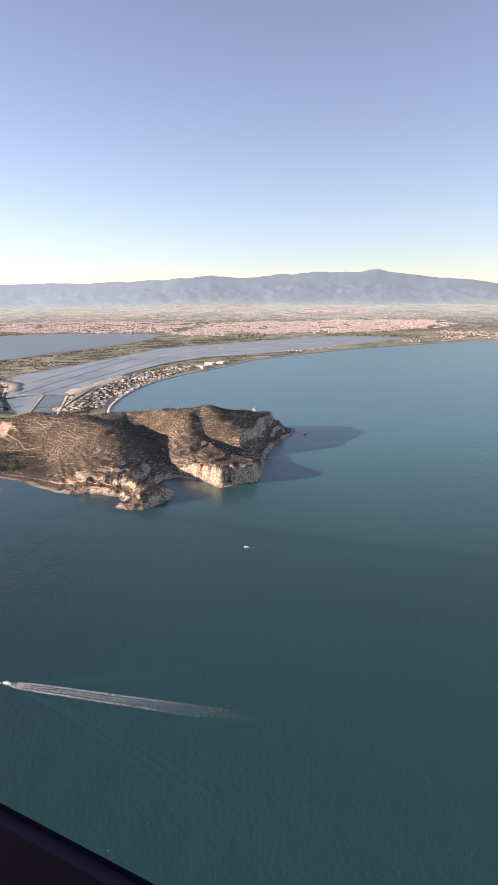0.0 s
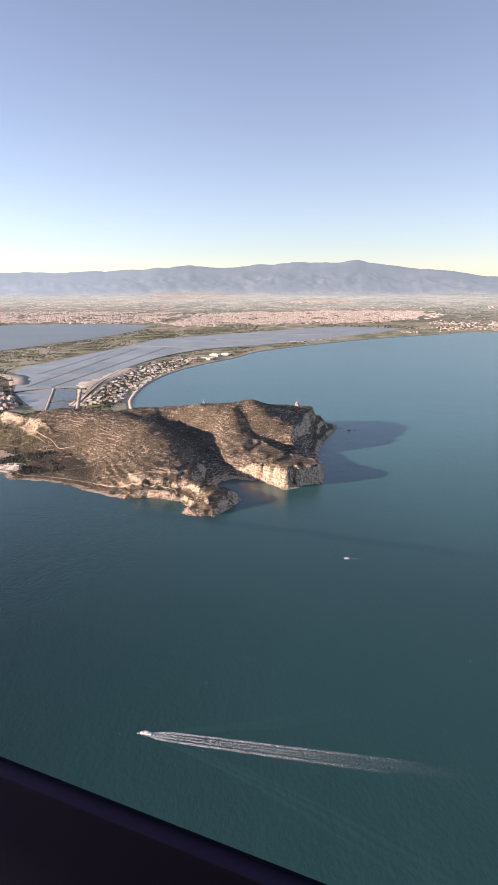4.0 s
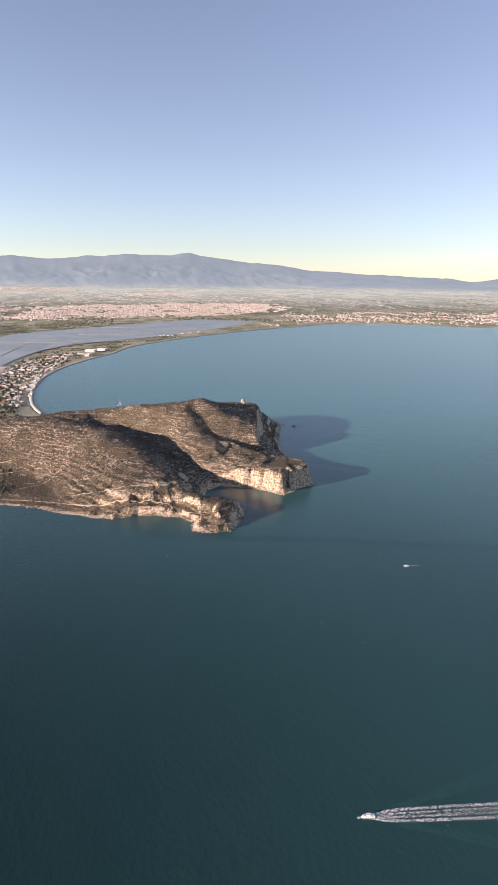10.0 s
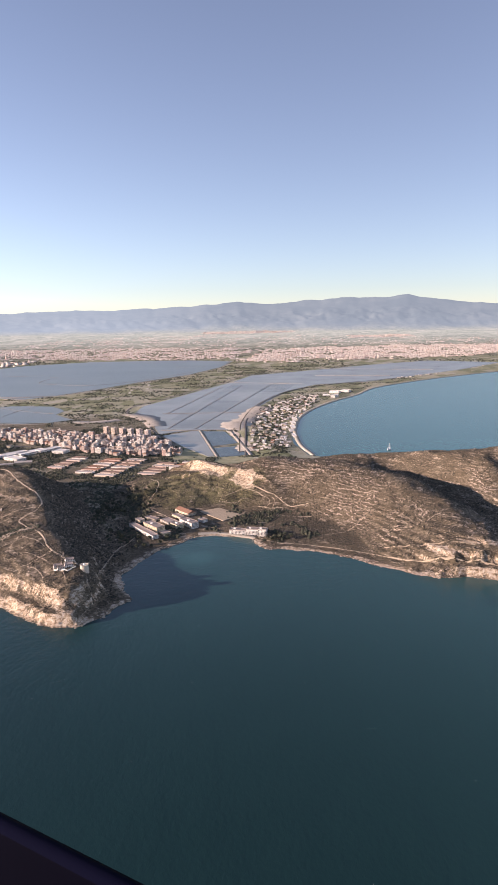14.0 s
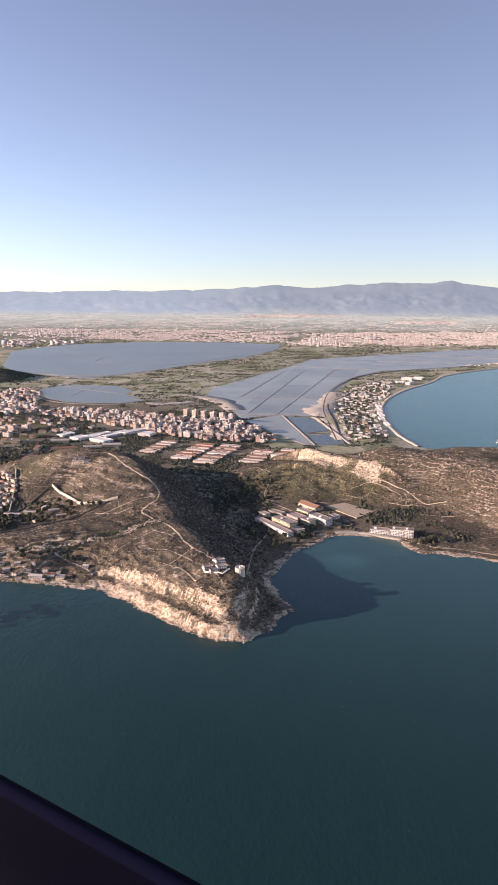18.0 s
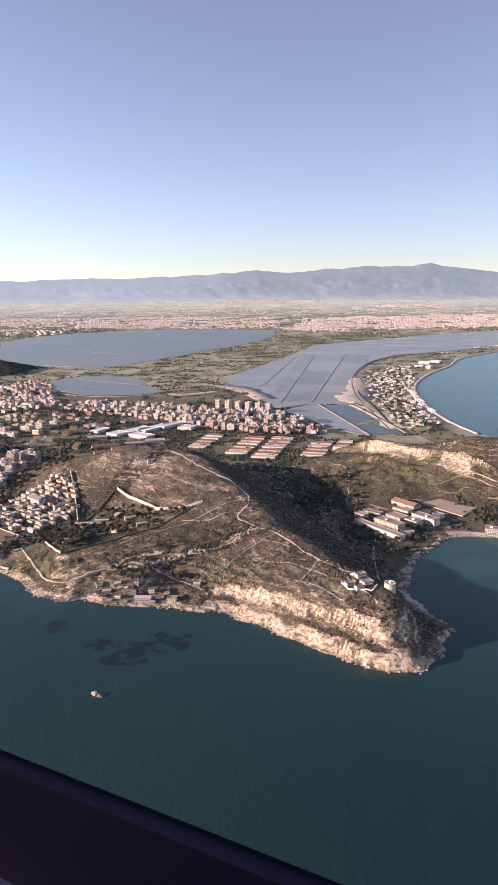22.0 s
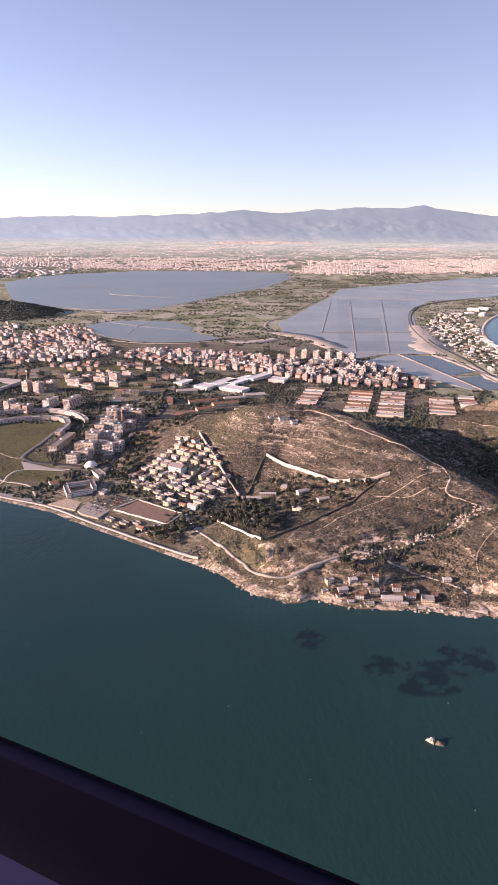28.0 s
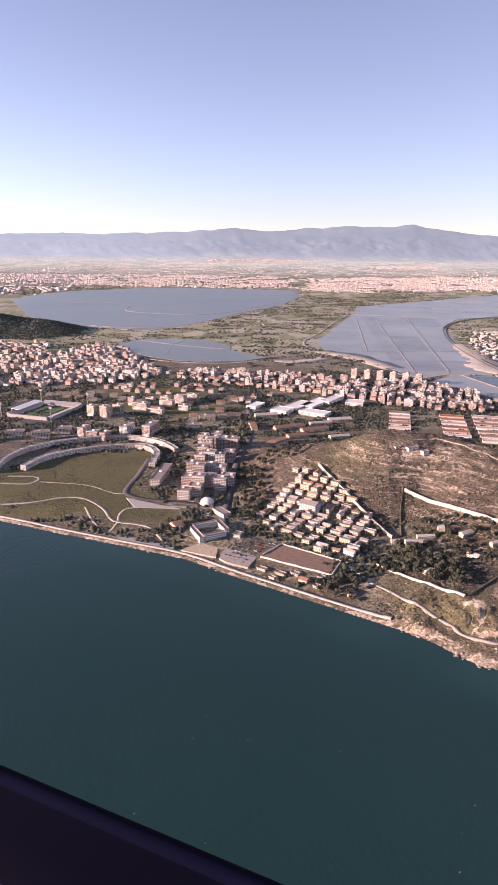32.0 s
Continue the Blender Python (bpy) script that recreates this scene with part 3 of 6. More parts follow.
rock = np.maximum(rock, smooth((brink + 1.5) / 2) * smooth((4.5 - brink) / 2) * smooth((GY - 430) / 6) * smooth((468 - GY) / 6) * smooth((crag - 0.36) / 0.08))
shore = smooth((np.where(GX > -348, 3.6, 2.2) - GD) / 2.2) * smooth((540 - GY) / 20) * smooth((GD + 3) / 2)
rock = np.maximum(rock, shore * 0.9 * (0.35 + 0.65 * smooth((crag - 0.42) / 0.08)))
tiers = smooth((GX + 155) / 15) * smooth((-56 - GX) / 6) * smooth((20 - GD) / 6) * smooth((GZ - 3.5) / 1.0) * smooth((385 - GY) / 20)
rock = np.maximum(rock, tiers * smooth((fbm(GX / 22 + GY / 26, GZ / 0.8 + GX / 40, 69, 4) - 0.56) / 0.04))
cape, cut = on_cape(GX, GY), shore_steps(GX, GY, GD)
bands = np.maximum(smooth(cut / 1.0) * smooth((4.2 - cut) / 1.2), smooth((cut - 6.8) / 0.8) * smooth((10.6 - cut) / 1.0))
runs = fbm(GX / 4 + GY / 5, GZ / 3 + GX / 40, 65, 5)
rock = rock * (1 - 0.75 * cape * smooth((cut - 4) / 1))
rock = np.maximum(rock, cape * smooth((GD + 1) / 1) * np.maximum(bands * (0.2 + 0.75 * smooth((runs - 0.43) / 0.07)), 0.55 * smooth((11 - cut) / 2) * smooth((runs - 0.54) / 0.05)))
for outcrop in ([(-341, 366), (-334, 365), (-326, 348), (-331, 344), (-340, 350)], [(-318, 358), (-306, 364), (-294, 366), (-294, 356), (-305, 353), (-316, 352)], [(-346, 353), (-340, 347), (-330, 345.5), (-320, 342), (-322, 339), (-332, 339), (-342, 343)]):
    rock = np.maximum(rock, smooth(0.4 + edge_dist(GX, GY, outcrop) / 5) * smooth((fbm(GX / 3, GY / 2.2, 67, 4) - 0.53) / 0.06) * 0.85)
GRASS = [[(-520, 445), (-430, 425), (-405, 412), (-415, 440), (-430, 470), (-428, 500), (-455, 500), (-490, 470)],
         [(-240, 452), (-215, 432), (-168, 440), (-170, 456), (-195, 486), (-225, 505), (-240, 490)], [(-362, 452), (-335, 440), (-330, 500), (-352, 500)],
         [(-458, 602), (-400, 588), (-396, 556), (-450, 572)], [(-475, 645), (-400, 640), (-398, 618), (-470, 616)], [(-352, 470), (-338, 462), (-334, 478), (-352, 486)],
         [(-353, 366), (-340, 352), (-335, 362), (-345, 376), (-355, 384)]]
QUARRIES = [[(-213, 497), (-208, 503), (-192, 486), (-187, 477), (-187, 471), (-190, 467), (-199, 475), (-207, 488)], [(-183, 459), (-179, 465), (-171, 460), (-167, 452), (-173, 447), (-178, 451)]]
for face in QUARRIES:
    rock = np.maximum(rock, smooth(0.75 + edge_dist(GX, GY, face) / 2.5 + (fbm(GX / 5, GY / 5, 49, 4) - 0.5) * 3))
KNOLL = [(-354, 460), (-340, 442), (-318, 434), (-304, 438), (-310, 452), (-330, 462), (-346, 472)]
rock = np.maximum(rock, smooth(0.4 + edge_dist(GX, GY, KNOLL) / 8) * smooth((fbm(GX / 12, GZ / 0.5 + GX / 30, 59, 4) - 0.53) / 0.05) * 0.6)
green = np.zeros(GX.shape)
for poly in GRASS:
    green = np.maximum(green, smooth(0.5 + edge_dist(GX, GY, poly) / 8 + (patch - 0.5) * 3) * {-240: 0.65, -362: 0.4, -353: 0.55}.get(poly[0][0], 1.0))
urban = (0.3 + 0.7 * smooth((fbm(GX / 22, GY / 22, 57) - 0.40) * 6)) * smooth((-232 - GX) / 14 + smooth((GY - 508) / 14)) * smooth((1.6 - GH) / 1.2) * (1 - green) * smooth((820 - GY) / 60)
plainland = np.maximum(smooth((GY - 760) / 40), smooth((GX + 238) / 12) * smooth((GY - 532) / 20))
rock *= 1 - plainland
rock = np.maximum(rock, 0.38 * smooth((22 - GD) / 10) * smooth((GY - 560) / 20) * smooth((GX + 330) / 20))
ledge = smooth((GX + 215) / 20) * smooth((fbm(GX / 24, GY / 24, 45, 5) - 0.44) / 0.14) * hilly
ledge = np.maximum(ledge, smooth(0.5 + edge_dist(GX, GY, KNOLL) / 10) * 0.6)
ledge = np.maximum(ledge, 0.3 * hilly * smooth((fbm(GX / 18, GY / 18, 47, 5) - 0.5) / 0.1) * smooth((-225 - GX) / 20))
cover = np.stack([rock, green, urban, plainland], -1)
land = new("ground", mesh_of("ground", np.stack([GX, GY, GZ], -1).reshape(-1, 3), grid_faces(len(gx), len(gy)), land_mat, True))
point_colors(land.data, "cover", cover.reshape(-1, 4))
land.data.attributes.new("ledge", "FLOAT", "POINT").data.foreach_set("value", ledge.ravel().astype(np.float32))
tagged(land, "dry scrub headlands, pale limestone cliffs and coastal plain", "ground", kind="structure")

# sea, shallow and weedy near the shore
sx = np.concatenate([-np.geomspace(4700, 560, 14)[:-1], spread(-560, -340, 3.5), spread(-340, -270, 0.8), spread(-270, 140, 3.5), np.geomspace(140, 4700, 14)])
sy = np.concatenate([-np.geomspace(4700, 60, 10), spread(0, 290, 3.5), spread(290, 335, 0.8), spread(335, 560, 3.5), np.geomspace(560, 4800, 14)])
SX, SY = np.meshgrid(sx, sy)
SD = edge_dist(SX, SY, LAND)
shallow = smooth((SD + 16) / 16) * (0.14 + 0.14 * smooth((SX + 150) / 60)) * (0.35 + 0.65 * smooth((fbm(SX / 25, SY / 25, 5) - 0.3) * 3))
cove = np.exp(-(((SX + 195) / 14) ** 2 + ((SY - 364) / 13) ** 2))
# water colour made paler with growing y and towards the east
far_pale = 0.74 * smooth((SY - 190) / 420) * smooth((SX + 330) / 120) + 0.24 * smooth((SX + 170) / 160) + 0.14 * smooth((SX + 10) / 70) * smooth((SY - 200) / 110)
shallow = np.clip(np.maximum(np.maximum(shallow, cove * 0.5), far_pale), 0, 1)
weed = np.zeros(SX.shape)
for wx, wy, wr in ((-303, 311, 8), (-328, 324, 5), (-292, 315, 6), (-314, 314, 5), (-298, 318, 4), (-309, 306, 5)):
    weed = np.maximum(weed, np.exp(-((SX - wx) ** 2 + (SY - wy) ** 2) / wr ** 2))
weed = smooth((weed * 0.75 + fbm(SX / 3.0, SY / 2.1, 77, 5, 0.7) - 0.95) * 7) * 0.8
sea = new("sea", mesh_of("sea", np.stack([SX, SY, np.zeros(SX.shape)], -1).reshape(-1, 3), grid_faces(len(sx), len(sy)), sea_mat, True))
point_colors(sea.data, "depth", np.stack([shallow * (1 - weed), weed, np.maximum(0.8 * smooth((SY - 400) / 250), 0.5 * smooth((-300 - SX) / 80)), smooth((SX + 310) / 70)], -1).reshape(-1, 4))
tagged(sea, "calm teal evening sea, paler over shallow sand and farther out", "sea", kind="structure")

# far hills behind the plain: bearing and height of their crest, in degrees
CREST = [(-75, 0.2), (-50, 0.5), (-25, 0.62), (-14, 0.85), (-8, 0.95), (-4, 1.18), (-1, 1.40), (2, 1.22), (5, 1.48), (9, 1.70), (12.0, 1.66), (13.6, 1.82),
         (15.5, 1.42), (18, 1.10), (21, 0.85), (24, 0.45), (29, 0.22), (33, -0.02), (37, -0.32), (40, 0.02), (44, 0.32), (52, 0.7), (70, 0.5), (95, 0.1)]
az = np.radians(np.arange(-75, 95, 0.16))
rr = np.concatenate([np.linspace(1740, 3600, 36)[:-1], np.linspace(3600, 4750, 60)])
AZ, RR = np.meshgrid(az, rr)
crest = np.interp(np.degrees(AZ), [c[0] for c in CREST], [c[1] for c in CREST])
crest = crest + (fbm(np.degrees(AZ) / 1.3, RR * 0, 9, 4) - 0.5) * 0.24
top = 96 + 4550 * np.tan(np.radians(crest))
u = (RR - 3450) / 1100
fold = 1 - np.abs(2 * fbm(np.degrees(AZ) * 0.42 + RR / 1500, RR / 420, 15, 6, 0.55) - 1) * 1.8
MZ = np.clip(RR - 1800, 0, None) * 0.0185 + 0.95 * smooth((RR - 1740) / 60) - 0.05 + np.clip(top - 48, 20, None) * smooth(u) ** 1.25 * (0.70 + 0.30 * smooth(u * 3 - 2) + (fold - 0.5) * 0.42 * (1 - smooth(u * 3 - 1.6)))
MZ = np.where(RR > 4560, np.maximum(MZ * (1 - (RR - 4560) / 220), 0), MZ)
mx, my = -200 + RR * np.sin(AZ), 120 + RR * np.cos(AZ)
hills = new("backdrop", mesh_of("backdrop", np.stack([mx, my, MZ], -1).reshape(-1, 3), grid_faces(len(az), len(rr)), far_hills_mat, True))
# glow that grows with distance and to the left, in place of haze
haze_glow = np.stack([smooth((RR - 1620) / 1700) ** 0.8 * 0.95 * (1 - 0.12 * smooth(MZ / 130)), smooth((RR - 3380 + 260 * (fbm(np.degrees(AZ) / 3, RR / 300, 19, 4) - 0.5)) / 520), smooth((2 - np.degrees(AZ)) / 16) * smooth((RR - 3300) / 600), 1 + 0 * RR], -1)
point_colors(hills.data, "haze_glow", haze_glow.reshape(-1, 4))
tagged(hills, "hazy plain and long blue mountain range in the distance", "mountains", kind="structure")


# ---- builders ----
def part(name, me, parent=None, label="", m=None):
    ob = new(name, me)
    if parent is not None:
        ob.parent = parent
    if m is not None:
        ob.matrix_basis = m
    if label:
        ob["label"] = label
    return ob


def box_data(w, d, h, z0=0.0, x0=0.0, y0=0.0, taper=1.0):
    a, b_ = w / 2, d / 2
    v = [(x0 + sx_ * a * k, y0 + sy_ * b_ * k, z) for z, k in ((z0, 1), (z0 + h, taper)) for sx_, sy_ in ((-1, -1), (1, -1), (1, 1), (-1, 1))]
    f = [(0, 3, 2, 1), (4, 5, 6, 7), (0, 1, 5, 4), (1, 2, 6, 5), (2, 3, 7, 6), (3, 0, 4, 7)]
    return v, f


def joined(*pieces):
    v, f = [], []
    for pv, pf in pieces:
        f += [tuple(i + len(v) for i in q) for q in pf]
        v += list(pv)
    return v, f


def wall_mesh(w, d, h, mat, z0=-1.0):
    """Four walls, with their lengths in metres as texture places."""
    v, f = box_data(w, d, h - z0, z0)
    me = mesh_of("wall", v, f[1:], mat)
    uv = me.uv_layers.new(name="UVMap")
    lens = [None, w, d, w, d]
    for p in me.polygons:
        for k, li in enumerate(p.loop_indices):
            co = me.vertices[me.loops[li].vertex_index].co
            if p.index == 0:
                uv.data[li].uv = (0.02, 0.02)
            else:
                uv.data[li].uv = ((lens[p.index] if k in (1, 2) else 0.0) + 0.09, co.z + 0.05)
    return me


def gable_data(w, d, h, z0, over=0.12):
    a, b_ = w / 2 + over, d / 2 + over
    v = [(-a, -b_, z0), (a, -b_, z0), (a, b_, z0), (-a, b_, z0), (-a, 0, z0 + h), (a, 0, z0 + h),
         (-a, -b_, z0 - 0.08), (a, -b_, z0 - 0.08), (a, b_, z0 - 0.08), (-a, b_, z0 - 0.08)]
    f = [(0, 1, 5, 4), (2, 3, 4, 5), (1, 2, 5), (3, 0, 4), (6, 7, 1, 0), (8, 9, 3, 2), (7, 8, 2, 1), (9, 6, 0, 3), (9, 8, 7, 6)]
    return v, f


MESHES = {}


def shared(key, make):
    if key not in MESHES:
        MESHES[key] = make()
    return MESHES[key]


rng = random.Random(7)


def panes(run):
    """One storey's dark windows along a wall, each a shallow pane with its sill."""
    n = max(2, int(run / 0.62))
    xs = [q for i in range(n) for q in ((i + 0.5) * run / n - run / 2 - 0.17, (i + 0.5) * run / n - run / 2 + 0.17)]
    v = [(x, y, z) for x in xs for y in (-0.03, 0.0) for z in (0.0, 0.03, 0.36)]
    f = []
    for i in range(len(xs) - 1):
        a, c_ = 6 * i, 6 * (i + 1)
        f += [(a, c_, c_ + 1, a + 1), (a, a + 3, c_ + 3, c_)]
        f += [(a + 1, c_ + 1, c_ + 2, a + 2), (a + 2, c_ + 2, c_ + 5, a + 5), (a + 1, a + 2, a + 5, a + 4), (c_ + 1, c_ + 4, c_ + 5, c_ + 2)] if i % 2 == 0 else [(a + 1, c_ + 1, c_ + 4, a + 4)]
    return mesh_of("glazing", v, f, glass_mat)


def block(name, x, y, w, d, h, turn, mat, label, category, group="", roof="flat", extras=True, balconies=0, roofmat=None, rows=False):
    """A building: walls, roof with its parapet, stair head, balconies."""
    w, d, h = round(w * 2) / 2, round(d * 2) / 2, round(h * 2) / 2
    ob = part(name, None, m=pose(x, y, ground_z(x, y) - 0.05, 0, 0, turn))
    tagged(ob, label, category, group)
    if rows:
        mat = BLANK[mat.name]
    part("wall", shared(("wall", w, d, h, mat.name), lambda: wall_mesh(w, d, h, mat)), ob)
    if rows:
        for k in range(int(h / 0.62)):
            for run, off, spin in ((w, d, 0), (d, w, -90), (d, w, 90)):
                q = off / 2 + 0.01
                part("glazing", shared(("panes", run), lambda: panes(run)), ob, m=pose(0 if spin == 0 else (-q if spin < 0 else q), -q if spin == 0 else 0, 0.62 * k + 0.18, 0, 0, spin))
    if roof == "flat":
        rm = roofmat or roof_mat
        top = part("roof", shared(("roof", w, d, h, rm.name), lambda: mesh_of("roof", *joined(
            box_data(w - 0.1, d - 0.1, 0.05, h), box_data(w + 0.06, 0.1, 0.25, h, 0, -d / 2), box_data(w + 0.06, 0.1, 0.25, h, 0, d / 2),
            box_data(0.1, d - 0.1, 0.25, h, -w / 2), box_data(0.1, d - 0.1, 0.25, h, w / 2)), rm)), ob)
        if extras:
            part("stair_head", shared(("stair", mat.name), lambda: mesh_of("stair_head", *joined(box_data(0.9, 0.8, 0.55, 0), box_data(1.05, 0.95, 0.06, 0.55)), plaster_mat)), top,
                 m=pose(rng.uniform(-0.25, 0.25) * w, rng.uniform(-0.2, 0.2) * d, h))
    else:
        rm = roofmat or tile_mat
        part("roof", shared(("gable", w, d, h, rm.name), lambda: mesh_of("roof", *gable_data(w, d, min(w, d) * 0.22, h), rm)), ob)
    for k in range(balconies):
        slab = part("balcony", shared(("balcony", w), lambda: mesh_of("balcony", *box_data(w * 0.72, 0.3, 0.06, 0), plaster_mat)), ob, m=pose(0, -d / 2 - 0.15, 0.62 * (k + 1)))
        part("railing", shared(("railing", w), lambda: mesh_of("railing", *box_data(w * 0.72, 0.04, 0.2, 0.06, 0, -0.13), plaster_mat)), slab)
    return ob


def catmull(pts, step):
    out = []
    p = [np.array(q, float) for q in pts]
    p = [2 * p[0] - p[1]] + p + [2 * p[-1] - p[-2]]
    for a, b_, c_, d_ in zip(p, p[1:], p[2:], p[3:]):
        n = max(2, int(np.linalg.norm(c_ - b_) / step))
        for k in range(n):
            t = k / n
            out.append(0.5 * (2 * b_ + (c_ - a) * t + (2 * a - 5 * b_ + 4 * c_ - d_) * t * t + (3 * b_ - a - 3 * c_ + d_) * t ** 3))
    out.append(p[-2])
    return np.array(out)


def ribbon(name, pts, width, mat, label, category, lift=0.10, step=1.5, flat=None, thick=0.25, curve=True, kind="structure", wobble=0.0):
    c_ = catmull(pts, step) if curve else np.array(pts, float)
    t = np.gradient(c_, axis=0)
    t /= np.linalg.norm(t, axis=1)[:, None]
    n = np.stack([-t[:, 1], t[:, 0]], 1)
    wid = width / 2 * (1 + wobble * (fbm(c_[:, 0] / 9, c_[:, 1] / 9, 5) - 0.5) * 2)
    rows = []
    for k in (-1.0, -0.98, 0.0, 0.98, 1.0):
        q = c_ + n * (k * wid)[:, None]
        z = np.array([ground_z(*r) if flat is None else flat for r in q]) + (lift if abs(k) < 0.99 else lift - thick)
        rows.append(np.column_stack([q, z]))
    if flat is None:
        zz = np.maximum.reduce([r[:, 2] for r in rows[1:4]])
        for r in rows[1:4]:
            r[:, 2] = 0.85 * zz + 0.15 * r[:, 2]
    v = np.stack(rows, 1).reshape(-1, 3)
    ob = new(name, mesh_of(name, v, grid_faces(5, len(c_)), mat))
    return tagged(ob, label, category, kind=kind)


def wall_line(pts, h, w, mat, label):
    c_ = catmull(pts, 2.0)
    t = np.gradient(c_, axis=0)
    t /= np.linalg.norm(t, axis=1)[:, None]
    n = np.stack([-t[:, 1], t[:, 0]], 1) * w / 2
    rows = []
    for k, up in ((-1, -0.4), (-1, 1), (1, 1), (1, -0.4)):
        q = c_ + n * k
        z = np.array([ground_z(*r) for r in c_]) + np.where(up > 0, h, up) + (0.1 * np.sin(c_[:, 0] * 2.3) if up > 0 else 0)
        rows.append(np.column_stack([q, z]))
    ob = new("boundary_wall", mesh_of("boundary_wall", np.stack(rows, 1).reshape(-1, 3), grid_faces(4, len(c_)), mat))
    return tagged(ob, label, "wall", kind="structure")


def flat_area(name, poly, mat, label, category, z=None, lift=0.12, kind="structure", depth=0.5):
    n = len(poly)
    zz = [(ground_z(*p) + lift) if z is None else z for p in poly]
    if z is None:
        zz = [sum(zz) / n] * n
    v = [(*p, q) for p, q in zip(poly, zz)] + [(*p, q - depth) for p, q in zip(poly, zz)]
    f = [tuple(range(n))] + [(i, i + n, (i + 1) % n + n, (i + 1) % n) for i in range(n)]
    bm = bmesh.new()
    vs = [bm.verts.new(q) for q in v]
    for q in f:
        bm.faces.new([vs[i] for i in q])
    bmesh.ops.recalc_face_normals(bm, faces=bm.faces)
    bmesh.ops.triangulate(bm, faces=[q for q in bm.faces if len(q.verts) > 4])
    me = bpy.data.meshes.new(name)
    bm.to_mesh(me)
    bm.free()
    me.materials.append(mat)
    ob = new(name, me)
    return tagged(ob, label, category, kind=kind)


# ---- lagoons and salt pans ----
flat_area("lagoon", BIG, lagoon_mat, "wide still grey-blue lagoon", "lagoon", 0.5)
flat_area("lagoon", SMALL, lagoon_mat, "small still lagoon beside the town", "lagoon", 0.5)
flat_area("salt_pan", PANS, pan_mat, "pale still salt pans divided by dykes", "salt pan", 0.5)
flat_area("salt_pan", SOUTH, pan_mat, "narrow shallow salt pan", "salt pan", 0.5)
flat_area("salt_pan", BLUE, deep_pan_mat, "deep blue salt pan", "salt pan", 0.5)
flat_area("salt_pan", BLUE_LOW, deep_pan_mat, "deep blue salt pan", "salt pan", 0.5)
# basins of the pans, each with its own tone of brine


def basin(u0, u1, v0, v1):
    def at(u_, v_):
        p, q = (-262 + v_ * 62, 702 + v_ * 420), (-196 + v_ * 92, 702 + v_ * 395)
        return p[0] + (q[0] - p[0]) * u_, p[1] + (q[1] - p[1]) * u_
    flat_area("salt_basin", [at(u0, v0), at(u1, v0), at(u1, v1), at(u0, v1)], pan_mat, "shallow grey brine basin between dykes", "salt pan", 0.508, depth=0.1)


for u0, u1 in ((0.0, 0.19), (0.2, 0.56), (0.57, 0.99)):
    for v0, v1 in ((0.0, 0.12), (0.122, 0.248), (0.252, 0.5), (0.502, 0.74), (0.742, 0.97)):
        basin(u0, u1, v0, v1)
DYKES = [[(-250, 698), (-189, 1079)], [(-224, 698), (-139, 1117)], [(-268, 800), (-173, 801)], [(-263, 801), (-215, 1078)]]
for d_ in DYKES:
    ribbon("dyke", d_, 0.9, dyke_mat, "low dark earth dyke across the salt pans", "dyke", flat=0.5, lift=0.25, step=30)
for d_, w_ in (([(-255, 691), (-188, 688)], 2.0), ([(-219, 688), (-197, 570)], 2.2), ([(-192, 688), (-172, 575)], 3.0), ([(-206, 1143), (-92, 1104)], 3.5), ([(-204, 610), (-180, 616)], 1.6),
               ([(-60, 1250), (66, 1228)], 5), ([(-10, 1400), (170, 1340)], 6), ([(-441, 989), (-500, 958), (-470, 950)], 4), ([(-470, 868), (-430, 835), (-390, 812)], 0.7),
               ([(-486, 1150), (-520, 1172), (-530, 1215), (-528, 1250)], 1.6), ([(-640, 1320), (-560, 1330)], 3), ([(-540, 1285), (-524, 1287)], 3), ([(-330, 1500), (-270, 1505)], 4), ([(-486, 1150), (-430, 1130), (-380, 1165), (-330, 1260), (-285, 1370)], 1.4), ([(-545, 1000), (-520, 985), (-490, 978), (-455, 985)], 4),
               ([(-428, 874), (-438, 840), (-440, 790)], 0.6)):
    ribbon("dyke", d_, w_, salt_mat, "pale salt-crusted dyke", "dyke", flat=0.5, lift=0.22, step=20)
ribbon("salt_flat", [(-187, 735), (-182, 690), (-172, 640), (-166, 590)], 30, salt_mat, "pale dry salt flat beside the pans", "salt flat", step=4, flat=0.5, lift=0.16, wobble=0.5)
ribbon("salt_flat", [(-158, 846), (-168, 790), (-180, 730)], 26, salt_mat, "pale dry salt flat beside the pans", "salt flat", step=4, flat=0.5, lift=0.18, wobble=0.5)
ribbon("salt_flat", [(-304, 800), (-276, 765), (-262, 715)], 20, salt_mat, "pale bare bank of the salt pans", "salt flat", step=4, flat=0.5, lift=0.14, wobble=0.5)
ribbon("salt_flat", [(-352, 752), (-330, 745), (-308, 762)], 14, salt_mat, "pale bare ground beside the lagoon", "salt flat", step=4, flat=0.5, lift=0.14, wobble=0.5)
ribbon("canal_bank", [(-250, 650), (-280, 745), (-306, 800), (-312, 860), (-285, 935), (-252, 1035), (-212, 1150), (-180, 1280), (-70, 1385), (80, 1520)], 3.2, dyke_mat,
       "dark earth track along the canal", "track", step=15, lift=0.12)
ribbon("lagoon_bank", [(-225, 1700), (-236, 1468), (-286, 1298), (-350, 1174), (-400, 1055), (-436, 985)], 3, salt_mat, "pale bank round the lagoon", "bank", step=15, lift=0.25)
ribbon("lagoon_bank", [(-352, 764), (-375, 742), (-404, 738), (-432, 745), (-462, 770), (-492, 834)], 2.2, salt_mat, "pale bank of the small lagoon", "bank", step=10, lift=0.2)

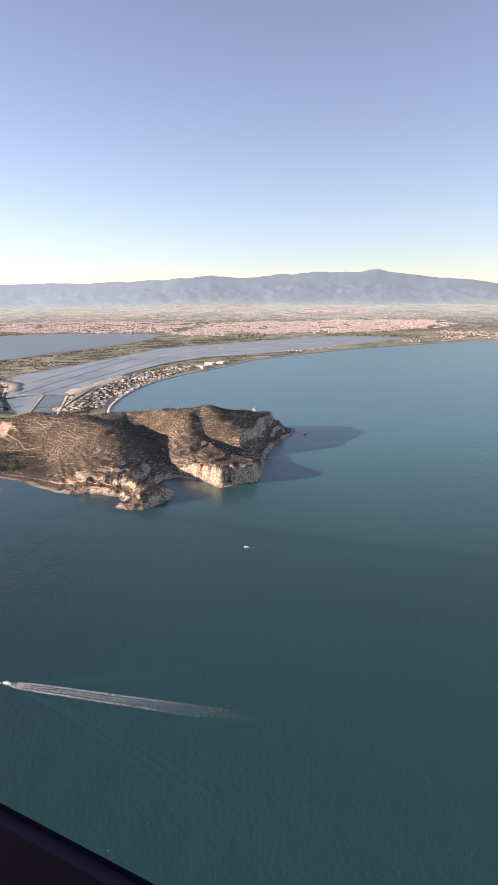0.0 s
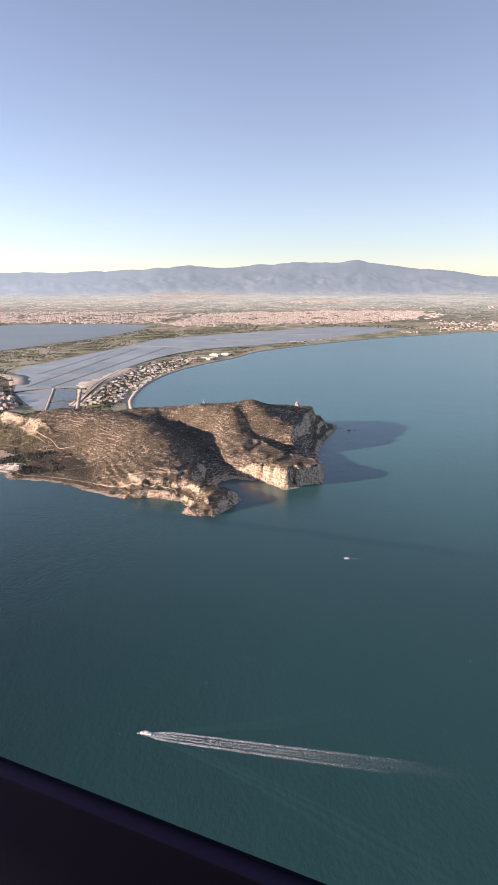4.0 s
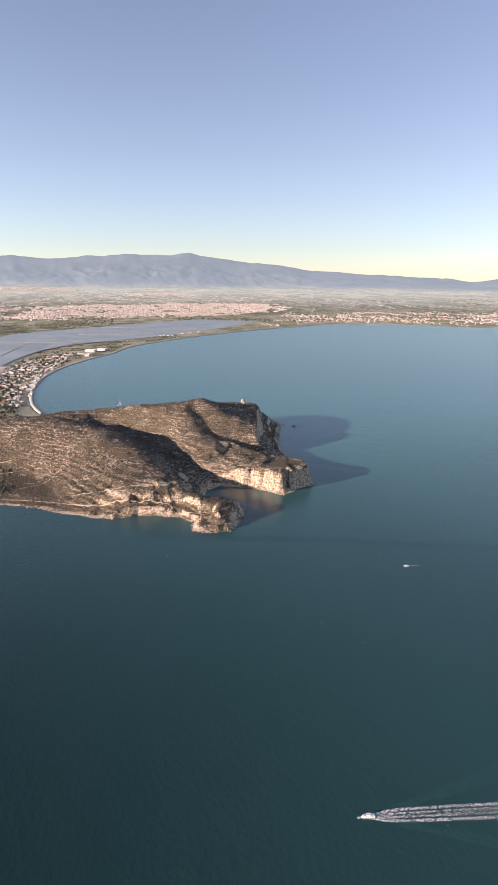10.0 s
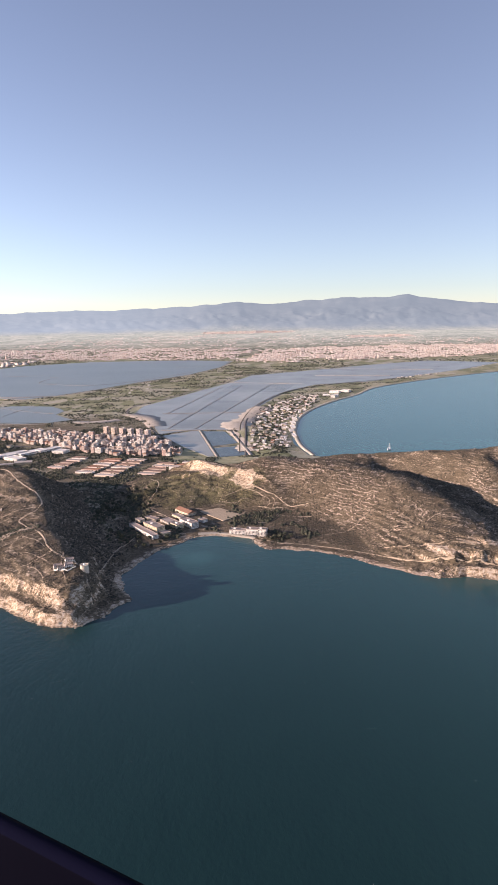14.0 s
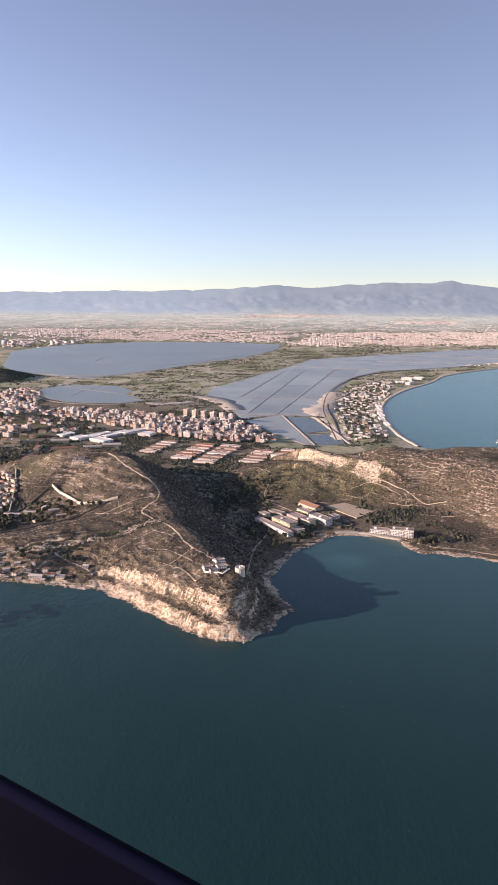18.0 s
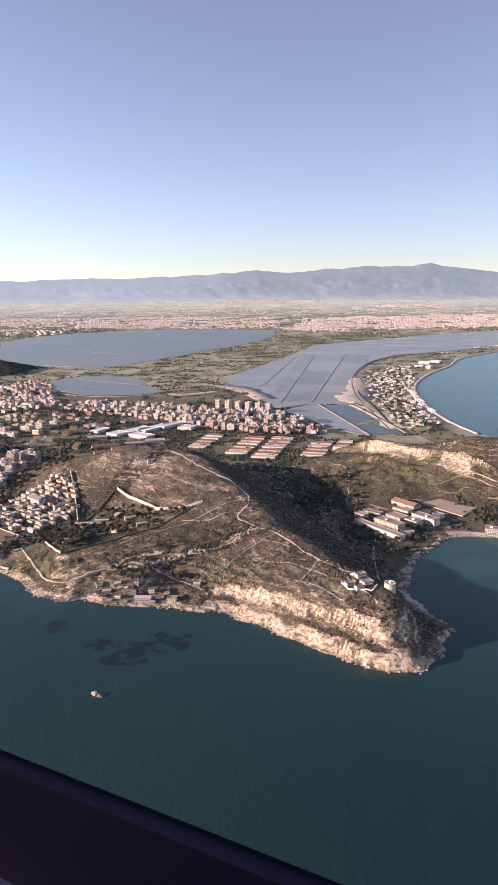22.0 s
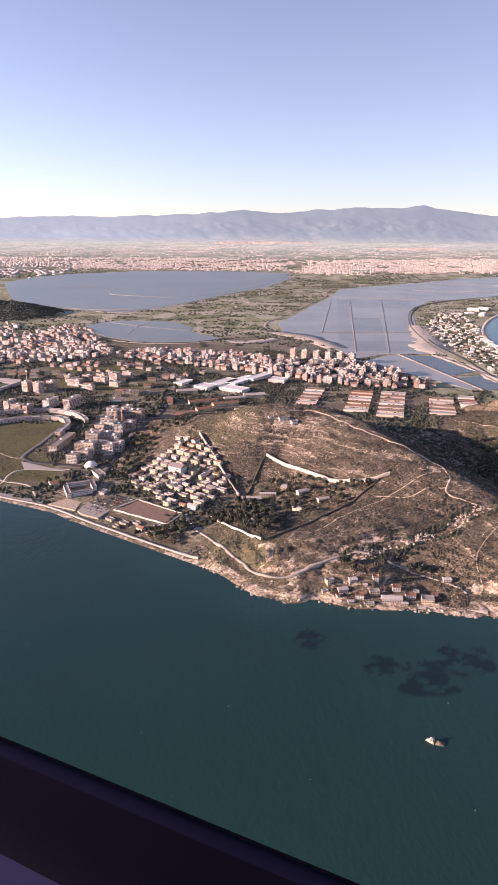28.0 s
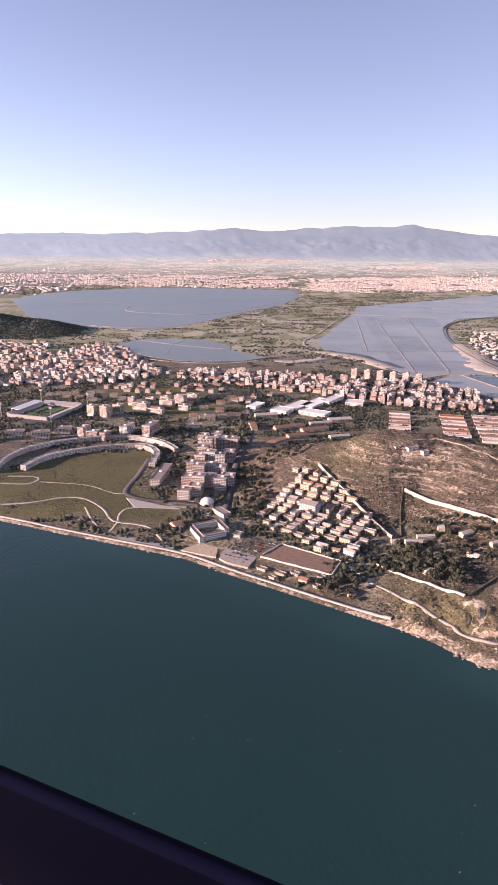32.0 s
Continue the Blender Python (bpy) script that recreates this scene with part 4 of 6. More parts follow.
# ---- beaches ----
ribbon("beach", [(-126, 572), (-133, 620), (-132, 690), (-122, 762), (-104, 823), (-72, 892), (-35, 953), (12, 1049), (126, 1168), (255, 1272), (363, 1333), (475, 1402), (620, 1378)],
       3.6, sand_mat, "long pale sand beach round the bay", "beach", step=6, flat=0.5, lift=0.1, thick=0.8, wobble=0.45)
ribbon("beach", [(-197, 394.5), (-187, 395.5), (-177, 391.5), (-170, 388.5)], 3.4, sand_mat, "small sand beach in the cove", "beach", step=1.2, flat=0.35, lift=0.1, thick=0.7)
ribbon("beach", [(-300, 337.5), (-290, 337), (-283, 334.5)], 3, sand_mat, "small pale beach under the road", "beach", step=1.2, flat=0.35, lift=0.1, thick=0.7)
ribbon("seafront_path", [(-540, 459.5), (-472, 430.8), (-449, 419.6), (-429, 410.2), (-409, 400.8), (-392, 388), (-376, 376.4), (-365, 368.6), (-356, 362.4)], 1.0, road_mat, "pale promenade above the stony shore", "promenade", lift=0.3, thick=1.2)

# ---- roads and tracks ----
ROADS = [
    ([(-358, 380), (-348, 363), (-339, 351.5), (-333, 348.5), (-324, 351), (-314, 356), (-305, 354), (-294, 348), (-286, 341)], 1.0, road_mat, "pale coast road below the hill"),
    ([(-363, 391), (-358, 384), (-357, 379)], 2.4, road_mat, "pale road junction by the shore"),
    ([(-474, 440), (-463, 441), (-454, 445), (-446, 444), (-438, 435), (-434, 426), (-431, 423), (-425, 421), (-420, 418), (-415, 409), (-411, 404)], 1.1, road_mat, "curving pale park path"),
    ([(-444, 436), (-440, 426), (-436, 419), (-433, 416), (-431, 423)], 0.9, track_mat, "narrow park path"),
    ([(-431, 423), (-431, 430), (-427, 435), (-409, 435), (-401, 429)], 1.0, road_mat, "pale park path"),
    ([(-490, 462), (-481, 461), (-470, 460), (-467, 465), (-470, 468), (-480, 469)], 1.2, road_mat, "looped pale road"),
    ([(-466, 462), (-448, 458), (-436, 449), (-432, 449)], 0.50, track_mat, "earth track over the field"),
    ([(-402, 436), (-413, 440), (-424, 443), (-429, 446), (-432, 452), (-429, 471), (-427, 490)], 2.6, asphalt_mat, "asphalt street beside the flats"),
    ([(-396, 408), (-396, 424), (-394, 445), (-390, 477), (-383, 518), (-380, 561), (-382, 617), (-392, 634), (-410, 690)], 3.0, asphalt_mat, "tree-lined asphalt avenue"),
    ([(-600, 600), (-529, 618), (-499, 634), (-464, 634), (-427, 617), (-392, 617), (-340, 620)], 3.2, asphalt_mat, "wide asphalt road"),
    ([(-520, 520), (-490, 515), (-462, 527), (-440, 536), (-415, 525), (-405, 515), (-385, 515)], 2.4, asphalt_mat, "asphalt street behind the flats"),
    ([(-322, 461), (-312, 462), (-301, 446), (-292.7, 435), (-281.3, 422), (-275, 409), (-274, 396), (-278, 386), (-272.5, 378), (-262, 367), (-253, 349), (-242, 336), (-237, 330)], 0.75, track_mat, "pale earth track along the ridge"),
    ([(-322, 367), (-306, 383), (-293, 392), (-277, 402)], 0.38, track_mat, "pale earth track over the scrub"),
    ([(-250, 350), (-256, 338), (-262, 332)], 0.38, track_mat, "thin path above the cliff"), ([(-246, 344), (-243, 330), (-238, 318)], 0.38, track_mat, "thin path above the cliff"),
    ([(-282, 341), (-280, 352), (-270, 364), (-262, 372)], 0.30, track_mat, "thin path through scrub"),
    ([(-172, 392), (-160, 380), (-150, 378), (-135, 372), (-121, 364), (-108, 353), (-94, 347), (-76, 342), (-71, 335), (-60, 326)], 0.52, track_mat, "pale track along the rocky shore"),
    ([(-176, 572), (-177, 666), (-176, 757), (-157, 889), (-112, 1017), (-40, 1100), (100, 1200)], 1.9, asphalt_mat, "straight asphalt coast road behind the beach"),
    ([(-158, 430), (-166, 422), (-160, 414), (-168, 408), (-176, 414)], 0.45, track_mat, "winding pale track"),
    ([(-186, 445), (-178, 448), (-173, 446), (-168, 442), (-163, 437), (-162, 433), (-165, 431.5), (-168, 432.5)], 0.42, track_mat, "winding pale track through the scrub"),
    ([(-170, 447), (-164, 442), (-159.7, 438.7), (-155.5, 433), (-151, 428.6), (-142, 428)], 0.5, track_mat, "winding pale track through the scrub"),
    ([(-168, 432.5), (-162, 429.5), (-155.6, 428.4), (-157, 424), (-158.8, 420), (-151, 418), (-140, 416)], 0.42, track_mat, "winding pale track through the scrub"),
    ([(-160.5, 437), (-159.5, 434), (-160.7, 430)], 0.36, track_mat, "short pale track between two bends"),
    ([(-188, 441), (-181, 438), (-176, 441), (-170, 437)], 0.36, track_mat, "thin pale track below the quarry"),
    ([(-240, 500), (-226, 470), (-228, 440), (-215, 420)], 0.52, track_mat, "thin path through grass"),
    ([(-232, 345), (-230, 370), (-225, 395), (-231, 405)], 0.60, track_mat, "pale track in the shaded valley"),
]
for pts, w_, mt, lb in ROADS:
    ribbon("road", pts, w_, mt, lb, "road", lift=0.42 if pts[0] == (-176, 572) else 0.07, thick=0.25)
ribbon("canal", [(-181, 585), (-182, 660), (-181, 745), (-164, 870), (-120, 1010), (-50, 1100)], 1.0, darkwall_mat, "dark narrow reedy canal beside the coast road", "canal", step=6, flat=0.5, lift=0.22, thick=0.15)

ROCKS = [([(-260, 336), (-252, 330), (-246, 320)], 0.35), ([(-268, 350), (-258, 344), (-250, 336)], 0.35), ([(-256, 352), (-262, 360), (-270, 366)], 0.35), ([(-300, 392), (-290, 388), (-281, 391)], 0.4),
         ([(-120, 372), (-108, 362), (-92, 356), (-82, 352)], 0.4), ([(-140, 388), (-128, 392), (-118, 400)], 0.35), ([(-110, 380), (-98, 376), (-88, 382)], 0.3)]
for pts, w_ in ROCKS:
    ribbon("footpath", pts, w_, track_mat, "thin pale footpath through the scrub", "path", lift=0.05, thick=0.2)

# ---- walls of the fenced compound ----
# two of these walls carry their shade as a dark colour
for pts, h_, mt, lb in (([(-360, 456), (-353, 436), (-344, 407)], 1.0, wallstone_mat, "pale stone boundary wall down the slope"),
                        ([(-333, 436), (-337, 424), (-341, 408)], 0.5, darkwall_mat, "stone boundary wall coloured dark for its shaded side"),
                        ([(-333, 434), (-322, 420), (-311, 407), (-300, 402), (-292.5, 403)], 1.15, wallstone_mat, "long pale stone wall over the hillside"),
                        ([(-291, 407), (-312, 386), (-325, 373), (-337, 363)], 0.5, darkwall_mat, "stone wall down the slope coloured dark for its shaded side"),
                        ([(-353.5, 390), (-346, 376), (-338, 363)], 0.55, wallstone_mat, "pale stone wall above the road")):
    wall_line(pts, h_, 0.35 if mt is darkwall_mat else 0.5, mt, lb)

# ---- headland buildings ----
flat_area("sports_ground", [(-199, 428), (-189, 434), (-177, 421), (-186, 411)], track_mat, "bare earth sports ground below the hill", "sports field", lift=0.3, depth=2)
flat_area("sports_court", [(-386, 396), (-379, 404), (-363, 392), (-367, 384)], clay_mat, "reddish clay football pitch by the shore", "sports field", lift=0.25, depth=1.5)
for p, q in (((-386, 396), (-379, 404)), ((-379, 404), (-363, 392)), ((-363, 392), (-367, 384)), ((-367, 384), (-386, 396))):
    wall_line([p, ((p[0] + q[0]) / 2, (p[1] + q[1]) / 2), q], 0.5, 0.22, wallstone_mat, "low pale wall round the pitch")
flat_area("parking_area", [(-398, 396), (-395.5, 405), (-388, 409.5), (-378.5, 405), (-386.5, 397.5), (-390, 390), (-396, 393.5)], road_mat, "worn tan parking area by the shore", "parking", lift=0.18, depth=1.0)
flat_area("plaza", [(-431, 444), (-417, 436), (-411, 433), (-427, 435)], concrete_mat, "pale paved square", "square", lift=0.3, depth=1.0)
flat_area("plaza", [(-409.5, 402), (-404, 406.5), (-398, 406.5), (-399, 397)], track_mat, "pinkish paved forecourt by the promenade", "square", lift=0.2, depth=1.0)

flat_area("quay", [(-430, 411), (-428, 413.5), (-411, 404.5), (-412, 402)], concrete_mat, "pale stepped quay along the promenade", "quay", lift=0.25, depth=1.0)

# white institute in the valley behind the cove
INSTITUTE = [(-223.2, 396, 24, 3, 1.5, -53, white_mat, "flat", "long low white institute wing on a terrace"), (-218.5, 399, 12, 4.5, 3.0, -50, cream_mat, "flat", "cream three-storey institute block with a flat roof"),
             (-202.5, 406, 11, 4, 2.5, -50, white_mat, "flat", "pale institute block with a flat roof"), (-208, 403, 6, 4, 2.0, -50, cream_mat, "flat", "cream institute block with a flat roof"),
             (-213, 393.5, 5, 4, 1.0, -50, cream_mat, "flat", "low cream institute workshop building"), (-227.5, 412, 5, 3, 1.5, -50, cream_mat, "flat", "small cream institute lodge"), (-222, 416, 8, 3, 1.0, -40, cream_mat, "flat", "low cream institute shed"),
             (-213, 411, 8, 5, 1.0, -50, grey_flats_mat, "flat", "low grey institute hall"), (-206, 426, 12, 5, 1.5, -50, cream_mat, "gable", "institute hall with a red tiled roof"), (-209, 419, 8, 3, 1.0, -50, cream_mat, "flat", "low cream institute wing"),
             (-196, 411, 4, 3, 1.5, -50, white_mat, "flat", "small white institute pavilion")]
for x, y, w, d, h, rt, mt, rf, lb in INSTITUTE:
    block("institute_building", x, y, w, d, h, rt, mt, lb, "building", "institute buildings", roof=rf, extras=h > 1.9)
# hotel on the cove
for x, y, w, d, h in ((-178, 394.5, 8, 3.5, 2.0), (-171, 392.5, 6, 3.5, 3.0), (-166.5, 390.5, 4, 3, 3.5)):
    block("beach_hotel", x, y, w, d, h, -14, white_mat, "low white beach hotel wing with terraces", "hotel", "hotel wings", balconies=int(h / 0.7) - 1, rows=True)
# lighthouse and its quarters on the cape
for x, y, w, d, h in ((-244, 329.5, 4, 2.5, 1.5), (-240.5, 333, 3.5, 2.5, 1.5), (-239.5, 328, 4, 3, 1.0), (-241.8, 326, 3, 1.6, 1.0)):
    block("keepers_house", x, y, w * 0.8, d * 0.8, h * 0.8, 25, white_mat, "low white lighthouse quarters", "house", "lighthouse quarters", extras=False)


for p, q in (((-246.2, 331), (-244.8, 326.8)), ((-244.8, 326.8), (-238.6, 323.6)), ((-238.6, 323.6), (-236.6, 327)), ((-243.2, 335.2), (-238.2, 332.4))):
    wall_line([p, ((p[0] + q[0]) / 2, (p[1] + q[1]) / 2), q], 0.4, 0.25, white_mat, "white enclosing wall of the lighthouse yard")


def ring(r, z, n):
    return [(r * math.cos(2 * math.pi * k / n), r * math.sin(2 * math.pi * k / n), z) for k in range(n)]


def turned(profile, n=14):
    """A round body from radii and heights."""
    v, f = [], []
    for r, z in profile:
        v += ring(max(r, 0.001), z, n)
    for i in range(len(profile) - 1):
        f += [(i * n + k, i * n + (k + 1) % n, (i + 1) * n + (k + 1) % n, (i + 1) * n + k) for k in range(n)]
    f.append(tuple(range((len(profile) - 1) * n, len(profile) * n)))
    return v, f


tower = part("lighthouse", None, m=pose(-233.2, 326, ground_z(-233.2, 326) - 0.3))
tagged(tower, "stout pale round stone lighthouse tower on the cape", "lighthouse")
part("tower", mesh_of("tower", *turned([(1.75, -0.9), (1.5, 2.4), (1.64, 2.5), (1.64, 2.8), (1.42, 2.8), (1.42, 2.6)]), wallstone_mat), tower)
part("lantern", mesh_of("lantern", *turned([(0.3, 2.5), (0.3, 3.0), (0.36, 3.05), (0.05, 3.3)], 10), hull_mat), tower)
part("terrace", mesh_of("terrace", *box_data(4.2, 3.2, 1.2, -0.5, -1.6, 1.0), wallstone_mat), tower)
# fort on the hilltop
for x, y, w, d, h, rt in ((-325, 455, 4.5, 2, 1.0, 20), (-321, 452, 2.5, 2, 1.0, 20), (-330, 457, 2.5, 1.5, 0.5, 20)):
    block("hilltop_fort", x, y, w, d, h, rt, white_mat, "pale ruined hilltop fort building", "fort", "fort buildings", extras=False)
# ruined tower and rock pinnacle on the saddle
def rock_data(sx_, sy_, sz, seed, n=9, levels=6):
    r = random.Random(seed)
    v, f = [], []
    for i in range(levels + 1):
        t = i / levels
        k = (1 - t) ** 0.55 * (1 + 0.25 * math.sin(3 * t + seed))
        for j in range(n):
            a = 2 * math.pi * j / n
            q = k * (0.6 + 0.8 * r.random()) + 0.02
            v.append((sx_ * q * math.cos(a), sy_ * q * math.sin(a), sz * (t + 0.06 * (r.random() - 0.5)) - 0.4))
    for i in range(levels):
        f += [(i * n + j, i * n + (j + 1) % n, (i + 1) * n + (j + 1) % n, (i + 1) * n + j) for j in range(n)]
    f.append(tuple(range(levels * n, levels * n + n)))
    return v, f


def boulder(x, y, sx_, sy_, sz, seed, name="sea_rock", label="jagged pale limestone rock in the sea", z=None, turn=0, mat=None):
    ob = new(name, mesh_of(name, *rock_data(sx_, sy_, sz, seed), mat or stone_mat))
    ob.matrix_basis = pose(x, y, (min(ground_z(x, y), 0.0) if z is None else z) - 0.2, 0, 0, turn)
    return tagged(ob, label, "rock", "sea rocks")


boulder(3.2, 481.5, 2.8, 2.2, 6.2, 4, "rock_pinnacle", "pale leaning limestone pinnacle on the ridge", ground_z(3.2, 481.5) - 1)
boulder(-308.5, 291.2, 2.6, 1.5, 1.4, 8, z=-0.3, turn=-20, mat=reef_mat, label="dark jagged reef rock awash in the sea")
boulder(-309.6, 291.6, 1.2, 0.9, 1.9, 11, z=-0.3, label="pale tip of a reef rock in the sea")
boulder(-306.4, 290.6, 1.1, 0.6, 0.6, 13, z=-0.3, mat=reef_mat, label="dark jagged reef rock awash in the sea")
for k, (x, y, s_) in enumerate(((31, 477, 1.3), (41, 484, 2.2), (45, 483, 1.5), (12, 415, 1.5), (36, 492, 1.6), (28, 470, 1.0), (10, 408, 1.2), (6, 352, 0.9), (-38, 330, 1.0), (48, 487, 1.2), (37, 481, 1.1), (18, 436, 1.3), (14, 425, 0.9), (22, 455, 1.2), (24, 462, 0.8), (12, 402, 1.0), (34, 500, 1.4), (-36, 326, 0.7))):
    boulder(x, y, s_, s_ * 0.7, s_ * 0.7, 20 + k, z=-0.2, mat=reef_mat if k % 3 else None)

# huts and fishermen's houses under the western hill
for k, (x, y, w, d, h, rt) in enumerate(((-318, 342.5, 3, 2, 1.5, 10), (-314, 340, 2.5, 2, 1.0, -8), (-310, 341.5, 3, 2, 1.5, 5), (-306, 339, 6, 2.5, 1.0, -4), (-301, 340, 3, 2, 1.0, 0),
                                          (-297, 338.5, 3.5, 2.5, 1.0, -6), (-315, 345, 2.5, 2, 1.5, 12), (-309, 345, 2, 2, 1.0, 0), (-321, 345.5, 2.5, 2, 1.0, 25), (-290, 345.5, 2.5, 2, 2.0, 0),
                                          (-304, 342.5, 2.5, 1.5, 1.0, 0), (-312, 337.8, 3, 1.2, 0.5, 0), (-316.5, 338.6, 2, 1.5, 0.5, 8), (-307.5, 342.6, 1.5, 1.5, 0.5, 20), (-299, 342, 2, 1.5, 0.5, -10), (-303, 337.6, 2, 1.2, 0.5, 0),
                                          (-319.5, 340.6, 1.5, 1.5, 0.5, 30), (-322.5, 343, 2, 1.5, 0.5, 15), (-312, 343.6, 1.5, 1.5, 0.5, -5), (-294.5, 340.5, 2, 1.5, 0.5, -12))):
    block("shore_house", x, y, w * 0.8, d * 0.8, min(h, 1.0), rt, (grey_flats_mat, white_mat, cream_mat)[k % 3], "small weathered shore house with a low roof", "house", "shore houses", roof="gable" if k % 3 == 0 else "flat", extras=False, roofmat=(shed_mat, tile_mat, concrete_mat)[k % 3])
# houses inside the compound
for x, y, w, d, h, rt in ((-339, 402, 5, 2.5, 1.5, 0), (-344, 404, 2.5, 2, 1.0, 0), (-334, 406, 5.5, 1.5, 1.0, 4), (-328, 410, 2, 4, 1.0, -10), (-322, 404, 4.5, 2, 1.0, 25), (-325, 390, 3.5, 2, 1.0, -50),
                          (-341, 379, 2.5, 4.5, 1.0, 30), (-316, 396, 4, 1.5, 1.0, 20)):
    block("compound_house", x, y, w, d, h, rt, cream_mat, "old low house with a faded tiled roof among trees", "house", "compound houses", roof="gable", roofmat=shed_mat)
# houses on the shore below the pitch
for x, y, w, d, h, rt in ((-381, 386.5, 3, 1.5, 0.5, -38), (-375, 382, 2.5, 2, 1.0, -38), (-372, 379, 2, 1.5, 0.5, -38), (-364, 374.5, 2, 3, 1.0, 35), (-386, 389.5, 3, 1.5, 0.5, -38), (-377, 386, 2.5, 1.5, 0.5, -38), (-383.5, 384.5, 2, 1, 0.5, -38), (-370, 383.2, 2, 1.5, 0.5, -38)):
    block("shore_house", x, y, w, d, h, rt, cream_mat, "cream shore house with a tiled roof", "house", "shore houses", roof="gable" if h > 0.6 else "flat", extras=False)


def scatter(poly, du, dv, turn, jitter=0.25, keep=1.0):
    xs, ys = [p[0] for p in poly], [p[1] for p in poly]
    cx, cy = (min(xs) + max(xs)) / 2, (min(ys) + max(ys)) / 2
    r = math.hypot(max(xs) - cx, max(ys) - cy)
    ct, st = math.cos(radians(turn)), math.sin(radians(turn))
    out = []
    for i in range(int(-r / du), int(r / du) + 1):
        for j in range(int(-r / dv), int(r / dv) + 1):
            u_, v_ = (i + rng.uniform(-jitter, jitter)) * du, (j + rng.uniform(-jitter, jitter)) * dv
            x, y = cx + u_ * ct - v_ * st, cy + u_ * st + v_ * ct
            if rng.random() < keep and bool(inside(np.array(x), np.array(y), poly)):
                out.append((x, y))
    return out


# the fishermen's village: rows of small cream houses
VILLAGE = [(-387, 429), (-385, 421), (-374, 406), (-371, 400), (-358, 393), (-347, 417), (-352, 434), (-358.5, 451), (-368, 459), (-374, 446)]
for x, y in scatter(VILLAGE, 4.6, 3.3, -35, 0.12, 0.93):
    r = rng.random()
    block("village_house", x, y, rng.choice((2.5, 3, 3.5)), rng.choice((1.5, 1.5, 2)), rng.choice((1, 1.5, 1.5)), -35 + rng.choice((0, 0, 0, 90)), cream_mat if r < 0.85 else white_mat,
          "small cream village house with a low roof" if r < 0.85 else "small white village house with a low roof", "house", "village houses", roof="gable" if rng.random() < 0.45 else "flat", extras=False, roofmat=rng.choice((None, roof_mat, shed_mat)))
block("village_church", -367, 428, 6, 4, 3.0, -35, white_mat, "white village church with a pitched roof", "church", roof="gable", roofmat=roof_mat)
# tall flats west of the village
for k, (x, y, h) in enumerate(((-410, 444, 3), (-406, 447, 3.5), (-409, 455, 4), (-405, 453, 5), (-401, 455, 4), (-397, 452, 4), (-394, 455, 3.5), (-405, 463, 5.5), (-401, 466, 4.5), (-397, 464, 4), (-408, 471, 4),
                               (-405, 477, 5), (-401, 478, 5.5), (-397, 477, 4.5), (-393, 481, 4), (-404, 486, 5.5), (-402, 494, 6.5), (-404, 501, 6.5), (-399, 500, 5.5), (-395, 498, 5), (-391, 497, 5), (-398, 508, 5))):
    block("apartment_tower", x, y, 4.5, 4.5, h + 0.5, -12, flats_mat, "tall pinkish stepped apartment tower", "apartment block", "stepped towers", balconies=2, rows=True)
# curved slab blocks
for nodes, h, w in (([(-487, 472), (-486, 490), (-480, 503), (-467, 513), (-447, 519), (-434, 518), (-422, 509), (-416, 498)], 2.0, 2.0), ([(-476, 476), (-470, 490), (-456, 500), (-440, 505), (-430, 504), (-424, 494), (-425, 478)], 2.0, 2.5)):
    c_ = catmull(nodes, 4.4)
    for p, q in zip(c_, c_[1:]):
        m_, t_ = (p + q) / 2, q - p
        block("curved_block", m_[0], m_[1], np.linalg.norm(t_) + 0.5, w, h, math.degrees(math.atan2(t_[1], t_[0])), flats_mat, "segment of a long curved apartment slab", "apartment block", "curved slabs",
              roofmat=concrete_mat, extras=False)
for x, y, w, d, h, rt, mt in ((-420, 466, 4, 20, 2.5, -10, flats_mat), (-464, 565, 4.5, 4, 6, -28, flats_mat), (-457, 563, 4.5, 4, 6, -28, flats_mat), (-451, 569, 5, 3.5, 5.5, -28, flats_mat), (-461, 525, 3.5, 6, 5, -25, flats_mat),
                              (-456, 521, 6, 3.5, 4.0, -20, flats_mat), (-450, 519, 3, 5, 4, -25, flats_mat), (-441, 528, 4, 9, 5, -18, white_mat), (-430, 529, 4, 11, 5.5, -20, flats_mat),
                              (-426, 586, 8, 3.5, 4, -25, flats_mat), (-440, 580, 9, 4, 4, -25, flats_mat), (-431, 570, 9, 3, 3, -25, flats_mat), (-419, 594, 6, 4, 5, -25, flats_mat), (-416, 578, 6, 4, 3, -25, flats_mat),
                              (-446, 590, 4, 3.5, 4.5, -28, flats_mat), (-436, 594, 5, 3, 3.5, -28, flats_mat), (-428, 600, 6, 3, 3, -28, cream_mat), (-412, 602, 7, 3, 4, -28, flats_mat),
                              (-480, 521, 8, 4, 4, 8, grey_flats_mat), (-471, 530, 7, 4, 3.5, 8, grey_flats_mat), (-493, 524, 9, 4, 3.5, 8, grey_flats_mat), (-507, 518, 8, 4, 4, 8, flats_mat),
                              (-403, 556, 8, 4, 2.5, 5, cream_mat), (-409, 540, 7, 3, 2, 5, grey_flats_mat)):
    block("apartment_slab", x, y, w, d, h, rt, mt, "long apartment slab with rows of windows", "apartment block", "slabs", balconies=2, rows=mt is not cream_mat)
